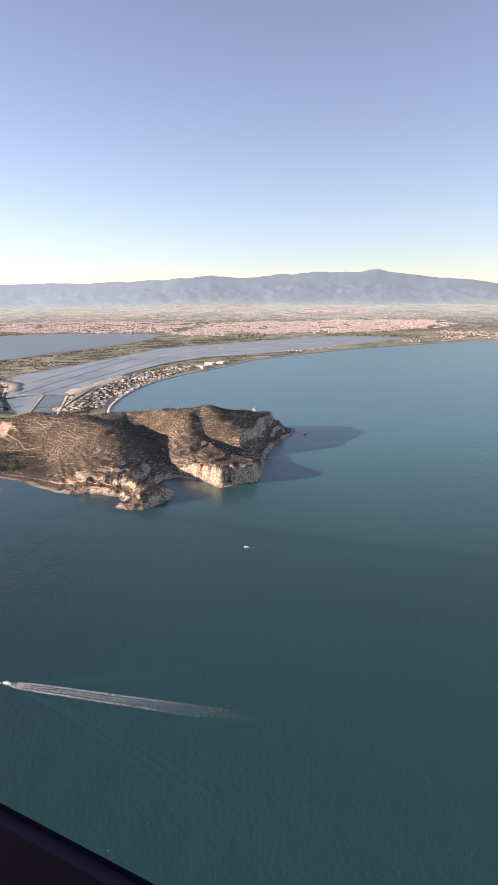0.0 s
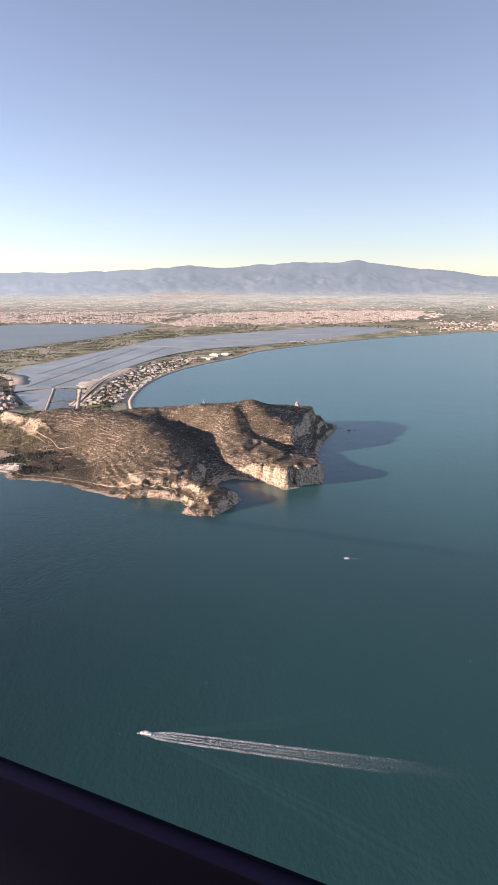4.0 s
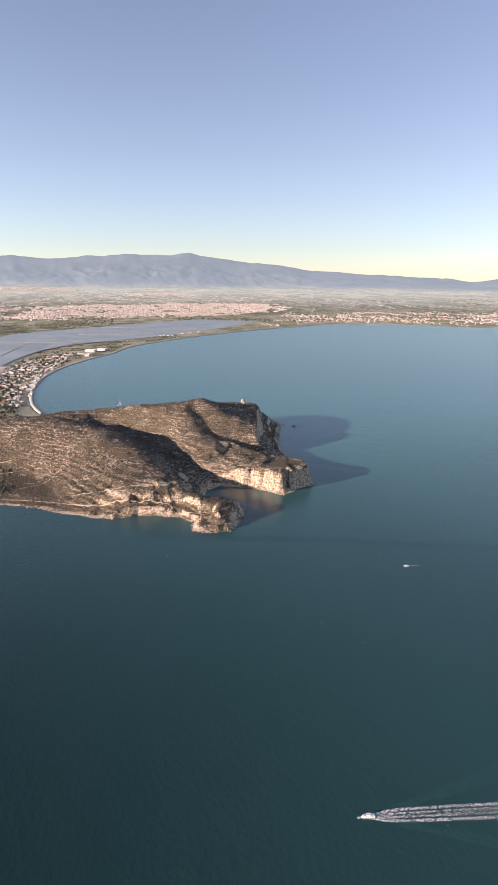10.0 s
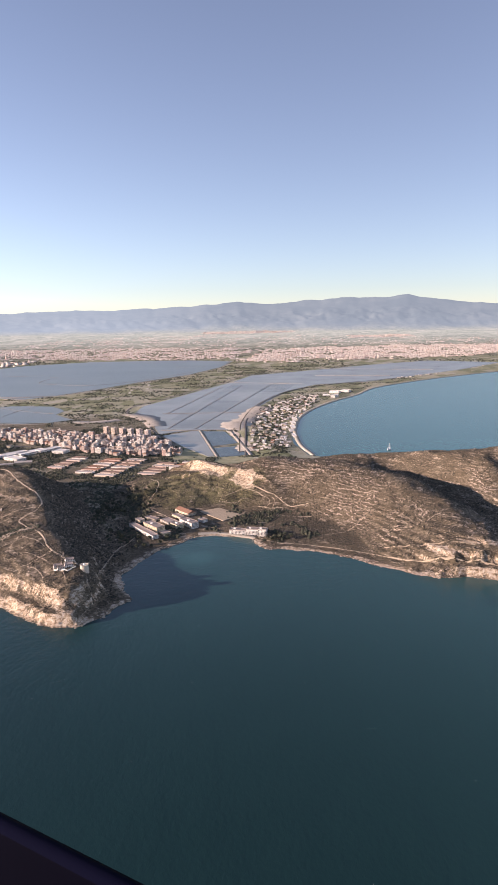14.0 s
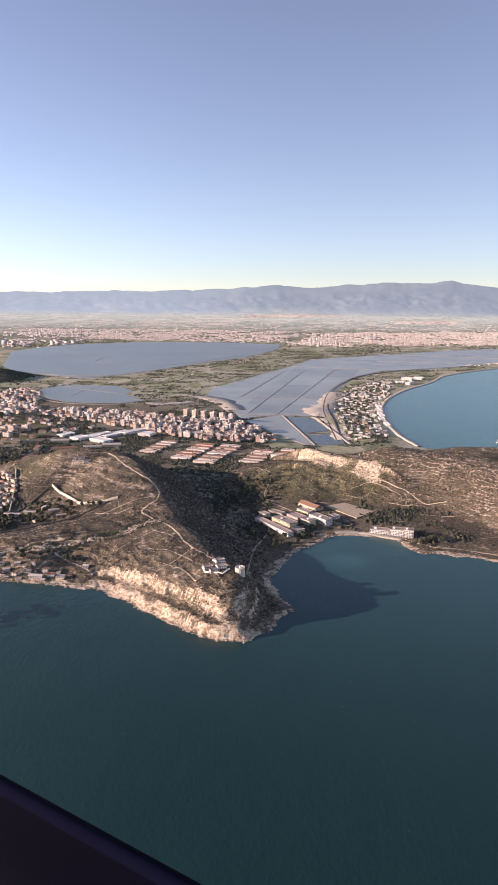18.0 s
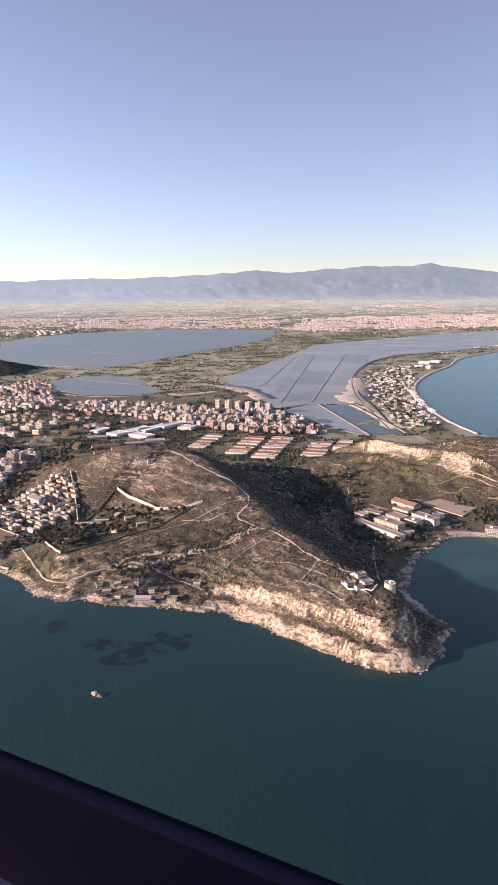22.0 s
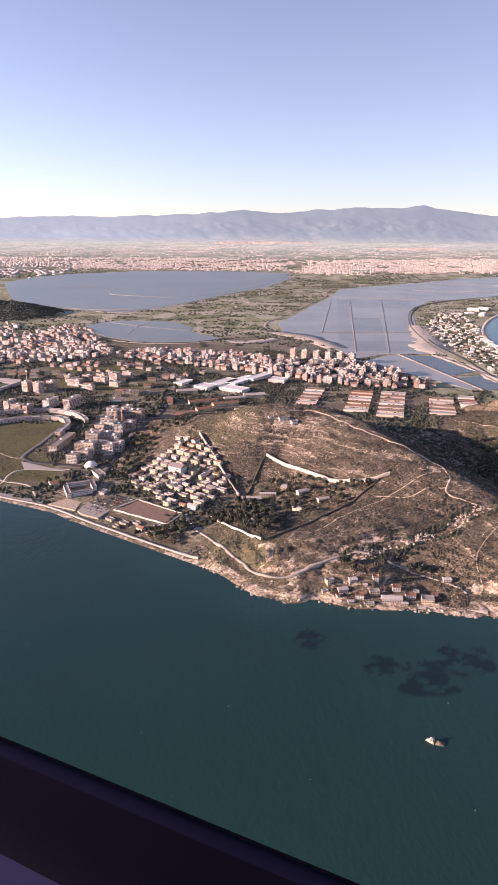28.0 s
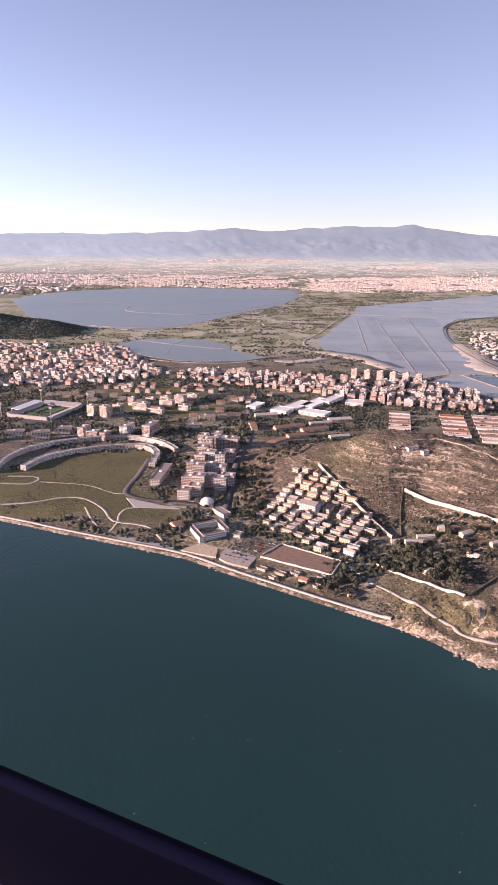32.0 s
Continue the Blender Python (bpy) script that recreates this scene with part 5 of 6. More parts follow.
# school with its courtyard, and the domed hall
for x, y, w, d, h, rt in ((-404.8, 411, 1.5, 9, 1.5, 22), (-399.2, 409.6, 7, 1.5, 1.5, 22), (-402.4, 417.6, 8, 1.5, 1.5, 22), (-396.9, 416.4, 1.5, 8, 1.5, 22)):
    block("school_wing", x, y, w, d, h, rt, white_mat, "white school wing round a courtyard", "school", "school wings", extras=False)
for x, y, w, d, h, rt in ((-397, 428, 3, 7, 1.5, 33), (-411.5, 419, 3, 4.5, 1.0, 30), (-392, 410.5, 2, 3, 1.0, -20)):
    block("school_annexe", x, y, w, d, h, rt, white_mat, "low white annexe with a flat roof", "school", "school annexes", extras=False, roof="gable" if x < -408 else "flat")
dome = part("domed_hall", None, m=pose(-402, 438, ground_z(-402, 438) - 0.2))
tagged(dome, "white domed sports hall", "hall")
part("dome", mesh_of("dome", *turned([(2.5, 0.5), (2.4, 1.1), (2.0, 1.7), (1.4, 2.2), (0.75, 2.45), (0.0, 2.5)], 20), plaster_mat, True), dome)
part("base", mesh_of("base", *turned([(2.6, -0.6), (2.6, 0.5), (2.4, 0.55)], 20), plaster_mat), dome)

# stadium
st = part("stadium", None, m=pose(-491, 575, ground_z(-491, 575), 0, 0, -20))
tagged(st, "football stadium with steel stands and light masts", "stadium")
part("pitch", mesh_of("pitch", *box_data(13, 20, 0.3, 0), turf_mat), st)


def stand_data(w):
    v = [(-w / 2, 0, 0), (w / 2, 0, 0), (w / 2, 5, 0), (-w / 2, 5, 0), (-w / 2, 0, 0.8), (w / 2, 0, 0.8), (w / 2, 5, 2.0), (-w / 2, 5, 2.0)]
    return v, [(4, 5, 6, 7), (0, 1, 5, 4), (1, 2, 6, 5), (2, 3, 7, 6), (3, 0, 4, 7)]


for w, m in ((24, pose(0, 12.5, 0)), (24, pose(0, -12.5, 0, 0, 0, 180)), (30, pose(9, 0, 0, 0, 0, -90)), (30, pose(-9, 0, 0, 0, 0, 90))):
    part("stand", shared(("stand", w), lambda: mesh_of("stand", *stand_data(w), concrete_mat)), st, m=m)
part("stand_roof", mesh_of("stand_roof", *box_data(22, 4.5, 0.25, 2.8), plaster_mat), st, "white roof over the main stand", m=pose(-12, 0, 0, 8, 0, 90))
for k in (-9, 9):
    part("roof_post", shared("post", lambda: mesh_of("roof_post", *box_data(0.4, 0.4, 3.0), concrete_mat)), st, m=pose(-15, k, 0))
for x, y in ((-15, -18), (15, -18), (-15, 18), (15, 18)):
    mast = part("light_mast", shared("mast", lambda: mesh_of("light_mast", *turned([(0.3, 0), (0.15, 7)], 6), concrete_mat)), st, m=pose(x, y, 0))
    part("lamp_panel", shared("panel", lambda: mesh_of("lamp_panel", *box_data(1.6, 0.25, 1.0, 6.8), concrete_mat)), mast)
flat_area("stadium_apron", [(-516, 596), (-492, 613), (-466, 552), (-492, 536)], asphalt_mat, "asphalt apron round the stadium", "pavement", lift=0.12, depth=1.5)

# ---- the town ----
MID = [(-426, 698), (-350, 694), (-318, 664), (-255, 645), (-232, 604), (-222, 572), (-250, 572), (-290, 578), (-312, 604), (-345, 622), (-372, 634), (-384, 645), (-425, 672)]
for x, y in scatter(MID, 5.6, 5.1, -18, 0.3, 0.84):
    tall = rng.random() < 0.3 + 0.3 * (x > -330)
    block("town_flats", x, y, rng.choice((2.5, 3, 3.5, 5)), rng.choice((2.5, 3)), rng.choice((3, 3.5, 4.5)) if tall else rng.choice((1.5, 2, 2.5)), -18 + rng.choice((0, 90)),
          flats_mat if rng.random() < 0.75 else white_mat, "rendered town apartment house", "apartment block", "town flats", roof="gable" if not tall and rng.random() < 0.4 else "flat", extras=tall)
for x, y in ((-301, 673), (-293, 668), (-285, 664), (-277, 660), (-269, 657), (-261, 653)):
    block("town_tower", x, y, 4, 4, 6.5, -30, flats_mat, "tall cream tower block in a row of six", "apartment block", "tower row", balconies=2, rows=True)
for x, y, w, d, h, rt in ((-352, 584, 9, 22, 1.5, -35), (-341, 590, 8, 24, 1.5, -35), (-330, 598, 6, 20, 2, -35), (-362, 572, 10, 10, 2, -35), (-345, 566, 16, 8, 2, -35), (-318, 590, 10, 9, 2, -20), (-376, 585, 6, 12, 1.5, -30)):
    block("warehouse", x, y, w, d, h, rt, white_mat, "large white warehouse with a pale roof", "warehouse", "warehouses", extras=False, roofmat=plaster_mat)
# barracks: groups of long parallel sheds
for cx, cy, n, l, rm in ((-302, 552, 5, 11, old_tile_mat), (-277, 540, 6, 12.5, tile_mat), (-260.5, 534, 7, 13.5, old_tile_mat), (-235, 528, 5, 13, old_tile_mat), (-219, 535, 4, 8.5, tile_mat)):
    for k in range(n):
        q = k - n / 2 + 0.5
        block("barrack_shed", cx + q * 2.1, cy + q * 7.7, l, 4, 1.0, -15, BLANK["rendered_flats"], "long low barrack shed with pale walls", "shed", "barrack sheds", extras=False, roofmat=rm if k % 3 else shed_mat, rows=False)
for x, y, w, d, h, rt, rm in ((-362, 538, 16, 4, 1.5, 20, tile_mat), (-350, 533, 14, 4, 1.5, 20, tile_mat), (-334, 552, 12, 4, 1.5, 10, shed_mat), (-372, 507, 4, 20, 1.5, -42, tile_mat), (-360, 522, 10, 4, 1.5, 20, tile_mat), (-340, 520, 10, 3, 1.5, 15, shed_mat),
                              (-380, 540, 3, 12, 1.5, 5, tile_mat), (-372, 560, 12, 4, 2, 10, shed_mat), (-345, 545, 12, 3, 1.5, 15, shed_mat)):
    block("depot", x, y, w, d, h, rt, cream_mat, "old depot with a long tiled roof", "shed", "depots", roof="gable", roofmat=rm)
LEFT = [(-540, 640), (-530, 780), (-508, 846), (-475, 810), (-455, 740), (-436, 706), (-430, 690), (-470, 650)]
for x, y in scatter(LEFT, 7.0, 6.4, -22, 0.32, 0.8):
    block("hillside_flats", x, y, rng.choice((3, 3.5, 4, 6)), rng.choice((2.5, 3, 3.5)), rng.choice((1.5, 2, 2.5, 3, 4)), -22 + rng.choice((0, 90)), flats_mat if rng.random() < 0.7 else white_mat,
          "rendered town apartment house", "apartment block", "hillside flats", roof="gable" if rng.random() < 0.2 else "flat", extras=rng.random() < 0.5)
OUTER = [(-660, 640), (-545, 640), (-535, 790), (-560, 850), (-640, 860)]
for x, y in scatter(OUTER, 8.6, 7.8, -22, 0.32, 0.8):
    block("outer_flats", x, y, rng.choice((3, 4, 5)), rng.choice((2.5, 3, 4)), rng.choice((1.5, 2, 2.5, 3.5)), -22 + rng.choice((0, 90)), flats_mat if rng.random() < 0.8 else cream_mat,
          "apartment house on the edge of town", "apartment block", "outer flats", extras=False)
SPARSE = [(-420, 600), (-395, 612), (-392, 560), (-412, 545), (-450, 600), (-470, 625), (-510, 618), (-470, 600)]
for x, y in scatter(SPARSE, 9, 9, 5, 0.3, 0.55):
    block("town_house", x, y, rng.choice((4, 5)), 3, rng.choice((1.5, 2)), 5, cream_mat, "low cream town house", "house", "town houses", roof="gable" if rng.random() < 0.4 else "flat", extras=False)
for zone in ([(-470, 642), (-392, 655), (-392, 622), (-430, 616), (-470, 630)], [(-392, 612), (-345, 622), (-368, 598), (-390, 590)]):
    for x, y in scatter(zone, 7.5, 7, -12, 0.28, 0.75):
        block("town_house", x, y, rng.choice((3, 4, 5)), 3, rng.choice((1.5, 2, 2.5)), -12 + rng.choice((0, 90)), flats_mat if rng.random() < 0.6 else cream_mat, "low rendered town house", "house", "town houses",
              roof="gable" if rng.random() < 0.35 else "flat", extras=False)
STRIP = [(-172, 585), (-172, 690), (-170, 757), (-152, 850), (-112, 950), (-84, 950), (-102, 850), (-122, 770), (-140, 690), (-140, 600)]
for x, y in scatter(STRIP, 5.6, 6.2, -4, 0.48, 0.72):
    block("villa", x, y, rng.choice((2, 2.5, 3, 4)), rng.choice((1.5, 2, 2.5)), rng.choice((1, 1, 1.5)), rng.choice((-4, 86, -20, 20)), white_mat if rng.random() < 0.6 else cream_mat, "low white seaside villa", "house", "seaside villas",
          roof="gable" if rng.random() < 0.2 else "flat", extras=False, roofmat=plaster_mat if rng.random() < 0.5 else None)
for x, y, w, d in ((-133.5, 700, 4, 16), (-132, 722, 4, 14), (-129, 745, 4, 14), (-136, 680, 4, 10), (-135, 655, 3, 12), (-124, 712, 9, 2), (-60, 975, 14, 8), (-44, 985, 12, 8), (-75, 945, 8, 10), (-66, 930, 6, 12)):
    block("beach_pavilion", x, y, w, d, 1.5 if x < -70 else 3.0, 4 if x < -70 else -30, white_mat, "white flat-roofed beach pavilion", "pavilion", "beach pavilions", extras=False, roofmat=plaster_mat)


def box_field(name, centres, sizes, turn, mat, label, category):
    """Many small far buildings, in one mesh."""
    c_, s_ = np.asarray(centres), np.asarray(sizes)
    unit = np.array(box_data(1, 1, 1)[0])
    a = np.radians(turn)
    v = unit[None] * s_[:, None, :]
    x = v[..., 0] * np.cos(a)[:, None] - v[..., 1] * np.sin(a)[:, None]
    y = v[..., 0] * np.sin(a)[:, None] + v[..., 1] * np.cos(a)[:, None]
    v = np.stack([x, y, v[..., 2]], -1) + c_[:, None, :]
    f = np.array(box_data(1, 1, 1)[1])[1:]
    f = (f[None] + 8 * np.arange(len(c_))[:, None, None]).reshape(-1, 4)
    ob = new(name, mesh_of(name, v.reshape(-1, 3), f, mat))
    return tagged(ob, label, category, kind="stuff")


nr = np.random.RandomState(5)


def far_town(poly, n, label, hmax=2.4, size=(2.5, 5.5), loose=0.0):
    xs, ys = np.array([p[0] for p in poly]), np.array([p[1] for p in poly])
    x, y = nr.uniform(xs.min(), xs.max(), n * 5), nr.uniform(ys.min(), ys.max(), n * 5)
    core_ = smooth(edge_dist(x, y, poly) / 90)
    ok = inside(x, y, poly) & (fbm(x / 38, y / 60, 61, 4, 0.6) + 0.4 * nr.rand(len(x)) > 0.90 - 0.22 * core_ + loose)
    x, y = x[ok][:n], y[ok][:n]
    z = np.array([ground_z(*q) for q in zip(x, y)]) + 0.3
    tall = np.where(nr.rand(len(x)) < 0.07, 1.8, 1.0)
    s_ = np.column_stack([nr.uniform(*size, len(x)), nr.uniform(*size, len(x)), 0.4 + nr.uniform(0.8, hmax, len(x)) * tall])
    return box_field("far_town", np.column_stack([x, y, z]), s_, nr.choice((-25, 65, -10, 80), len(x)), far_mat, label, "town")


far_town([(-225, 1720), (-190, 2150), (60, 2250), (300, 2300), (640, 2200), (620, 1980), (520, 1850), (300, 1700), (60, 1640), (-120, 1590), (-200, 1640)], 7500, "dense pinkish town of low houses beyond the lagoons")
far_town([(-1000, 1880), (-1100, 2250), (-560, 2330), (-180, 2300), (-170, 1760), (-300, 1740), (-420, 1760), (-620, 1780)], 4000, "pale town spread behind the lagoon", loose=0.04)
far_town([(-440, 3330), (-420, 3620), (-200, 3720), (80, 3640), (40, 3420)], 2600, "small pale town at the foot of the hills", 2.6, (3, 7))
far_town([(220, 2790), (230, 3000), (510, 3010), (500, 2820)], 1000, "small pale town at the foot of the hills", 2.4, (3, 7))
far_town([(250, 1400), (350, 1480), (560, 1850), (900, 1800), (1500, 1500), (1900, 1200), (1700, 1090), (1000, 1220), (760, 1275), (630, 1395), (480, 1420), (360, 1360)], 3000, "scattered pale seaside houses along the bay", 1.3, (2, 4.2), 0.02)
far_town([(-430, 920), (-330, 1130), (-260, 1350), (-225, 1400), (-240, 1250), (-290, 1050), (-330, 900), (-380, 830)], 90, "scattered farmhouses on the strip between the lagoons", 1.0, (1.5, 3), 0.05)
far_town([(-90, 960), (0, 1100), (120, 1215), (250, 1300), (225, 1300), (100, 1215), (-20, 1100), (-90, 1000)], 380, "low houses along the beach road", 1.2, (2, 4))
far_town([(-1200, 2300), (-200, 2300), (-150, 2900), (-350, 3380), (-900, 3000)], 1500, "scattered pale houses climbing the plain", 2.0, (2.5, 6), 0.17)
far_town([(-200, 2250), (640, 2250), (1100, 2200), (900, 2700), (400, 2850), (0, 3350), (-200, 3000)], 1500, "scattered pale houses on the plain", 2.0, (2.5, 6), 0.17)
far_town([(600, 1900), (1900, 1500), (2300, 1500), (1500, 2200), (800, 2300)], 700, "scattered pale houses inland of the bay", 2.0, (2.5, 5), 0.17)
far_town([(-1200, 1500), (-760, 1420), (-720, 1500), (-690, 1800), (-1200, 1900)], 420, "pale industrial sheds behind the lagoon", 2.4, (4, 11), 0.05)

# ---- plants ----
def clump_cloud(n, seed, rx, rz, size, z0):
    """A crown of many small leaf clumps with gaps."""
    r = random.Random(seed)
    v, f = [], []
    for _ in range(n):
        a, q, w = r.uniform(0, 6.283), math.sqrt(r.random()), r.uniform(-1, 1)
        cx, cy, cz = rx * q * math.cos(a), rx * q * math.sin(a), z0 + rz * w * math.sqrt(max(0.05, 1 - q * q * 0.8))
        s_ = size * r.uniform(0.6, 1.3)
        pts = [(1, 0, 0), (-1, 0, 0), (0, 1, 0), (0, -1, 0), (0, 0, 0.8), (0, 0, -0.7)]
        m = Euler((r.uniform(0, 3), r.uniform(0, 3), r.uniform(0, 3))).to_matrix()
        o = len(v)
        for p in pts:
            p = m @ Vector(p) * s_ * r.uniform(0.75, 1.2)
            v.append((cx + p.x, cy + p.y, cz + p.z))
        f += [(o + i, o + j, o + k) for i, j, k in ((0, 2, 4), (2, 1, 4), (1, 3, 4), (3, 0, 4), (2, 0, 5), (1, 2, 5), (3, 1, 5), (0, 3, 5))]
    return v, f


def tree_kind(seed):
    top = rng.uniform(1.3, 2.0)
    trunk = mesh_of("trunk", *joined(turned([(0.14, -0.3), (0.10, top * 0.55), (0.05, top * 0.9)], 6),
                                     ([(0, 0, top * 0.5), (0.06, 0, top * 0.5), (0.5, 0.2, top * 0.85), (0, 0.06, top * 0.55), (-0.4, 0.3, top * 0.9)], [(0, 1, 2), (0, 3, 4)])), bark_mat)
    return trunk, mesh_of("crown", *clump_cloud(46, seed, 0.95, 0.6, 0.34, top), leaf_mat)


KINDS = [tree_kind(100 + k) for k in range(6)]


def tree(x, y, s_=1.0):
    tr, cr = rng.choice(KINDS)
    ob = part("tree", tr, m=pose(x, y, ground_z(x, y), 0, 0, rng.uniform(0, 360)))
    ob.scale = (s_, s_, s_ * rng.uniform(0.85, 1.2))
    tagged(ob, "dark green pine with a ragged crown", "tree", "pines")
    part("crown", cr, ob)


GROVES = [([(-250, 400), (-222, 440), (-226, 470), (-246, 462), (-256, 430)], 4.6, 0.7), ([(-232, 375), (-222, 372), (-205, 386), (-214, 388), (-238, 396), (-242, 388)], 4.2, 0.8),
          ([(-354, 386), (-342, 404), (-330, 380), (-337, 368), (-345, 378)], 2.3, 0.9), ([(-338, 400), (-330, 425), (-312, 406), (-296, 402), (-320, 383)], 3.2, 0.65), ([(-395, 420), (-386, 424), (-380, 446), (-378, 470), (-390, 470), (-392, 445)], 3.2, 0.8),
          ([(-378, 466), (-362, 470), (-366, 490), (-378, 490)], 3.6, 0.7), ([(-374, 378), (-364, 370.5), (-358, 378), (-366, 384)], 2.0, 0.75), ([(-428, 545), (-400, 530), (-396, 512), (-420, 520)], 4.2, 0.7),
          ([(-416, 424), (-406, 424), (-407, 418), (-416, 416)], 2.3, 0.7), ([(-170, 392), (-160, 392), (-152, 384), (-166, 380)], 2.8, 0.7), ([(-345, 505), (-300, 505), (-300, 516), (-345, 518)], 4.2, 0.7),
          ([(-215, 560), (-200, 520), (-208, 512), (-226, 540)], 5, 0.7), ([(-318, 352), (-292, 352), (-292, 345), (-316, 348)], 2.8, 0.6), ([(-390, 500), (-386, 500), (-376, 560), (-388, 560)], 4, 0.8),
          ([(-520, 500), (-495, 512), (-500, 530), (-530, 520)], 4.5, 0.6)]
spots = [q for poly, gap, keep in GROVES for q in scatter(poly, gap, gap, 20, 0.4, keep)]
for x, y in sorted(spots, key=lambda q: q[1])[:300]:
    tree(x, y, rng.uniform(0.7, 1.15))

# maquis: thousands of low bushes on the hills, and street trees in the town
def bush_field(name, xs, ys, size, mat, label, flat=0.7):
    n = len(xs)
    z = np.array([ground_z(*q) for q in zip(xs, ys)])
    oct_ = np.array([(1, 0, 0), (-0.9, 0.1, 0), (0.1, 1, 0), (0, -0.95, 0.05), (0.1, 0, 0.95), (0.55, 0.55, 0.5), (-0.5, -0.5, 0.55)], float)
    fc = np.array([(0, 5, 4), (5, 2, 4), (2, 1, 4), (1, 6, 4), (6, 3, 4), (3, 0, 4), (0, 2, 5), (1, 3, 6)])
    s_ = nr.uniform(*size, n)[:, None] * np.ones(3) * np.array([1, 1, flat])
    v = oct_[None] * s_[:, None, :] * nr.uniform(0.7, 1.25, (n, 7, 1))
    a = nr.uniform(0, 6.28, n)
    x = v[..., 0] * np.cos(a)[:, None] - v[..., 1] * np.sin(a)[:, None] + xs[:, None]
    y = v[..., 0] * np.sin(a)[:, None] + v[..., 1] * np.cos(a)[:, None] + ys[:, None]
    v = np.stack([x, y, v[..., 2] + z[:, None] - 0.05], -1)
    f = (fc[None] + 7 * np.arange(n)[:, None, None]).reshape(-1, 3)
    return tagged(new(name, mesh_of(name, v.reshape(-1, 3), f, mat)), label, "bushes", kind="stuff")


def fit_points(n, x0, x1, y0, y1, test):
    x, y = nr.uniform(x0, x1, n), nr.uniform(y0, y1, n)
    ix, iy = np.clip(np.searchsorted(gx, x), 0, len(gx) - 1), np.clip(np.searchsorted(gy, y), 0, len(gy) - 1)
    ok = test(x, y, GH[iy, ix], GD[iy, ix], rock[iy, ix], urban[iy, ix], green[iy, ix])
    return x[ok], y[ok]


def in_pool(x, y):
    r = np.zeros(np.shape(x), bool)
    for pool in POOLS:
        r |= edge_dist(x, y, pool) > -3
    return r


bx, by = fit_points(150000, -365, 30, 300, 530, lambda x, y, h, d, r, u_, g: ((h > 1.0) | (x > -172)) & (d > 2.5) & (r < 0.35) & (fbm(x / 14, y / 14, 71) > 0.36 + 0.2 * g + 0.11 * (x < -225)))
bush_field("maquis", bx[:64000], by[:64000], (0.18, 0.56), bush_mat, "low dense olive-brown Mediterranean scrub")
bx, by = fit_points(90000, -365, -225, 300, 480, lambda x, y, h, d, r, u_, g: (h > 1.0) & (d > 2.5) & (r < 0.45) & (fbm(x / 8, y / 8, 89) > 0.42))
bush_field("garrigue", bx[:15000], by[:15000], (0.12, 0.40), bush_mat, "low dense olive-brown scrub on the western hill")
PAVED = [[(-412, 402), (-404, 409), (-396, 411), (-386, 411), (-377, 404), (-368, 384), (-384, 386), (-400, 394)], [(-410, 402), (-408, 418), (-400, 423), (-393, 414), (-396, 404)], [(-432, 444), (-426, 445), (-409, 434), (-411, 429), (-429, 433)]]


def paved(x, y):
    return np.any([inside(x, y, q) for q in PAVED], axis=0)


bx, by = fit_points(100000, -600, -140, 380, 850, lambda x, y, h, d, r, u_, g: (h < 1.2) & (d > 4) & (g < 0.4) & ~in_pool(x, y) & (fbm(x / 10, y / 10, 73) > 0.46 + 0.1 * (x > -225) + 0.2 * (y > 700)) & ~paved(x, y))
bush_field("town_shrubs", bx[:30000], by[:30000], (0.35, 1.25), leaf_mat, "dark garden trees and hedges between houses", 1.0)
bx, by = fit_points(70000, -640, 100, 740, 1500, lambda x, y, h, d, r, u_, g: (d > 12) & (fbm(x / 22, y / 9, 79, 6, 0.65) > 0.53 + 0.08 * (y < 760)) & ~in_pool(x, y))
bush_field("plain_trees", bx[:7500], by[:7500], (0.6, 1.6), leaf_mat, "dark scattered trees and hedgerows on the plain", 0.8)
bx, by = fit_points(30000, -180, -80, 570, 980, lambda x, y, h, d, r, u_, g: (d > 8) & inside(x, y, STRIP))
bush_field("garden_trees", bx[:1600], by[:1600], (0.5, 1.3), leaf_mat, "dark garden trees between seaside villas", 0.9)
bx, by = fit_points(26000, -830, -520, 840, 1090, lambda x, y, h, d, r, u_, g: (h > 0.8))
bush_field("hill_wood", bx[:11000], by[:11000], (0.9, 1.9), leaf_mat, "dark pine wood on the town hill", 0.8)
bx, by = fit_points(60000, -1200, 1500, 1500, 2350, lambda x, y, h, d, r, u_, g: (d > 25) & ~in_pool(x, y) & (fbm(x / 70, y / 120, 85) > 0.47))
bush_field("far_trees", bx[:12000], by[:12000], (1.2, 3.2), leaf_mat, "dark trees and hedgerows far over the plain", 0.55)
rest = sorted(spots, key=lambda q: q[1])[300:]
bush_field("grove", np.array([q[0] for q in rest]), np.array([q[1] for q in rest]), (1.2, 2.0), leaf_mat, "dark pines in groves behind the hill", 1.0)
# extra bushes that deepen the dark of the valley's shade
SHADED = [(-312, 474), (-292, 452), (-278, 425), (-266, 398), (-254, 370), (-238, 342), (-226, 345), (-222, 395), (-232, 430), (-226, 455), (-262, 480), (-300, 500)]
bx, by = fit_points(30000, -320, -220, 340, 502, lambda x, y, h, d, r, u_, g: (d > 3) & inside(x, y, SHADED) & (fbm(x / 12, y / 12, 81) > 0.36))
bush_field("valley_wood", bx[:2600], by[:2600], (0.3, 0.8), bush_mat, "bushes added to darken the shaded valley side", 0.9)
bx, by = fit_points(40000, -350, 20, 300, 510, lambda x, y, h, d, r, u_, g: (h > 1.5) & (d > 3) & (fbm(x / 7, y / 4, 83) > 0.56))
bush_field("scree", bx[:5200], by[:5200], (0.10, 0.34), stone_mat, "pale limestone stones scattered on the slopes", 0.6)
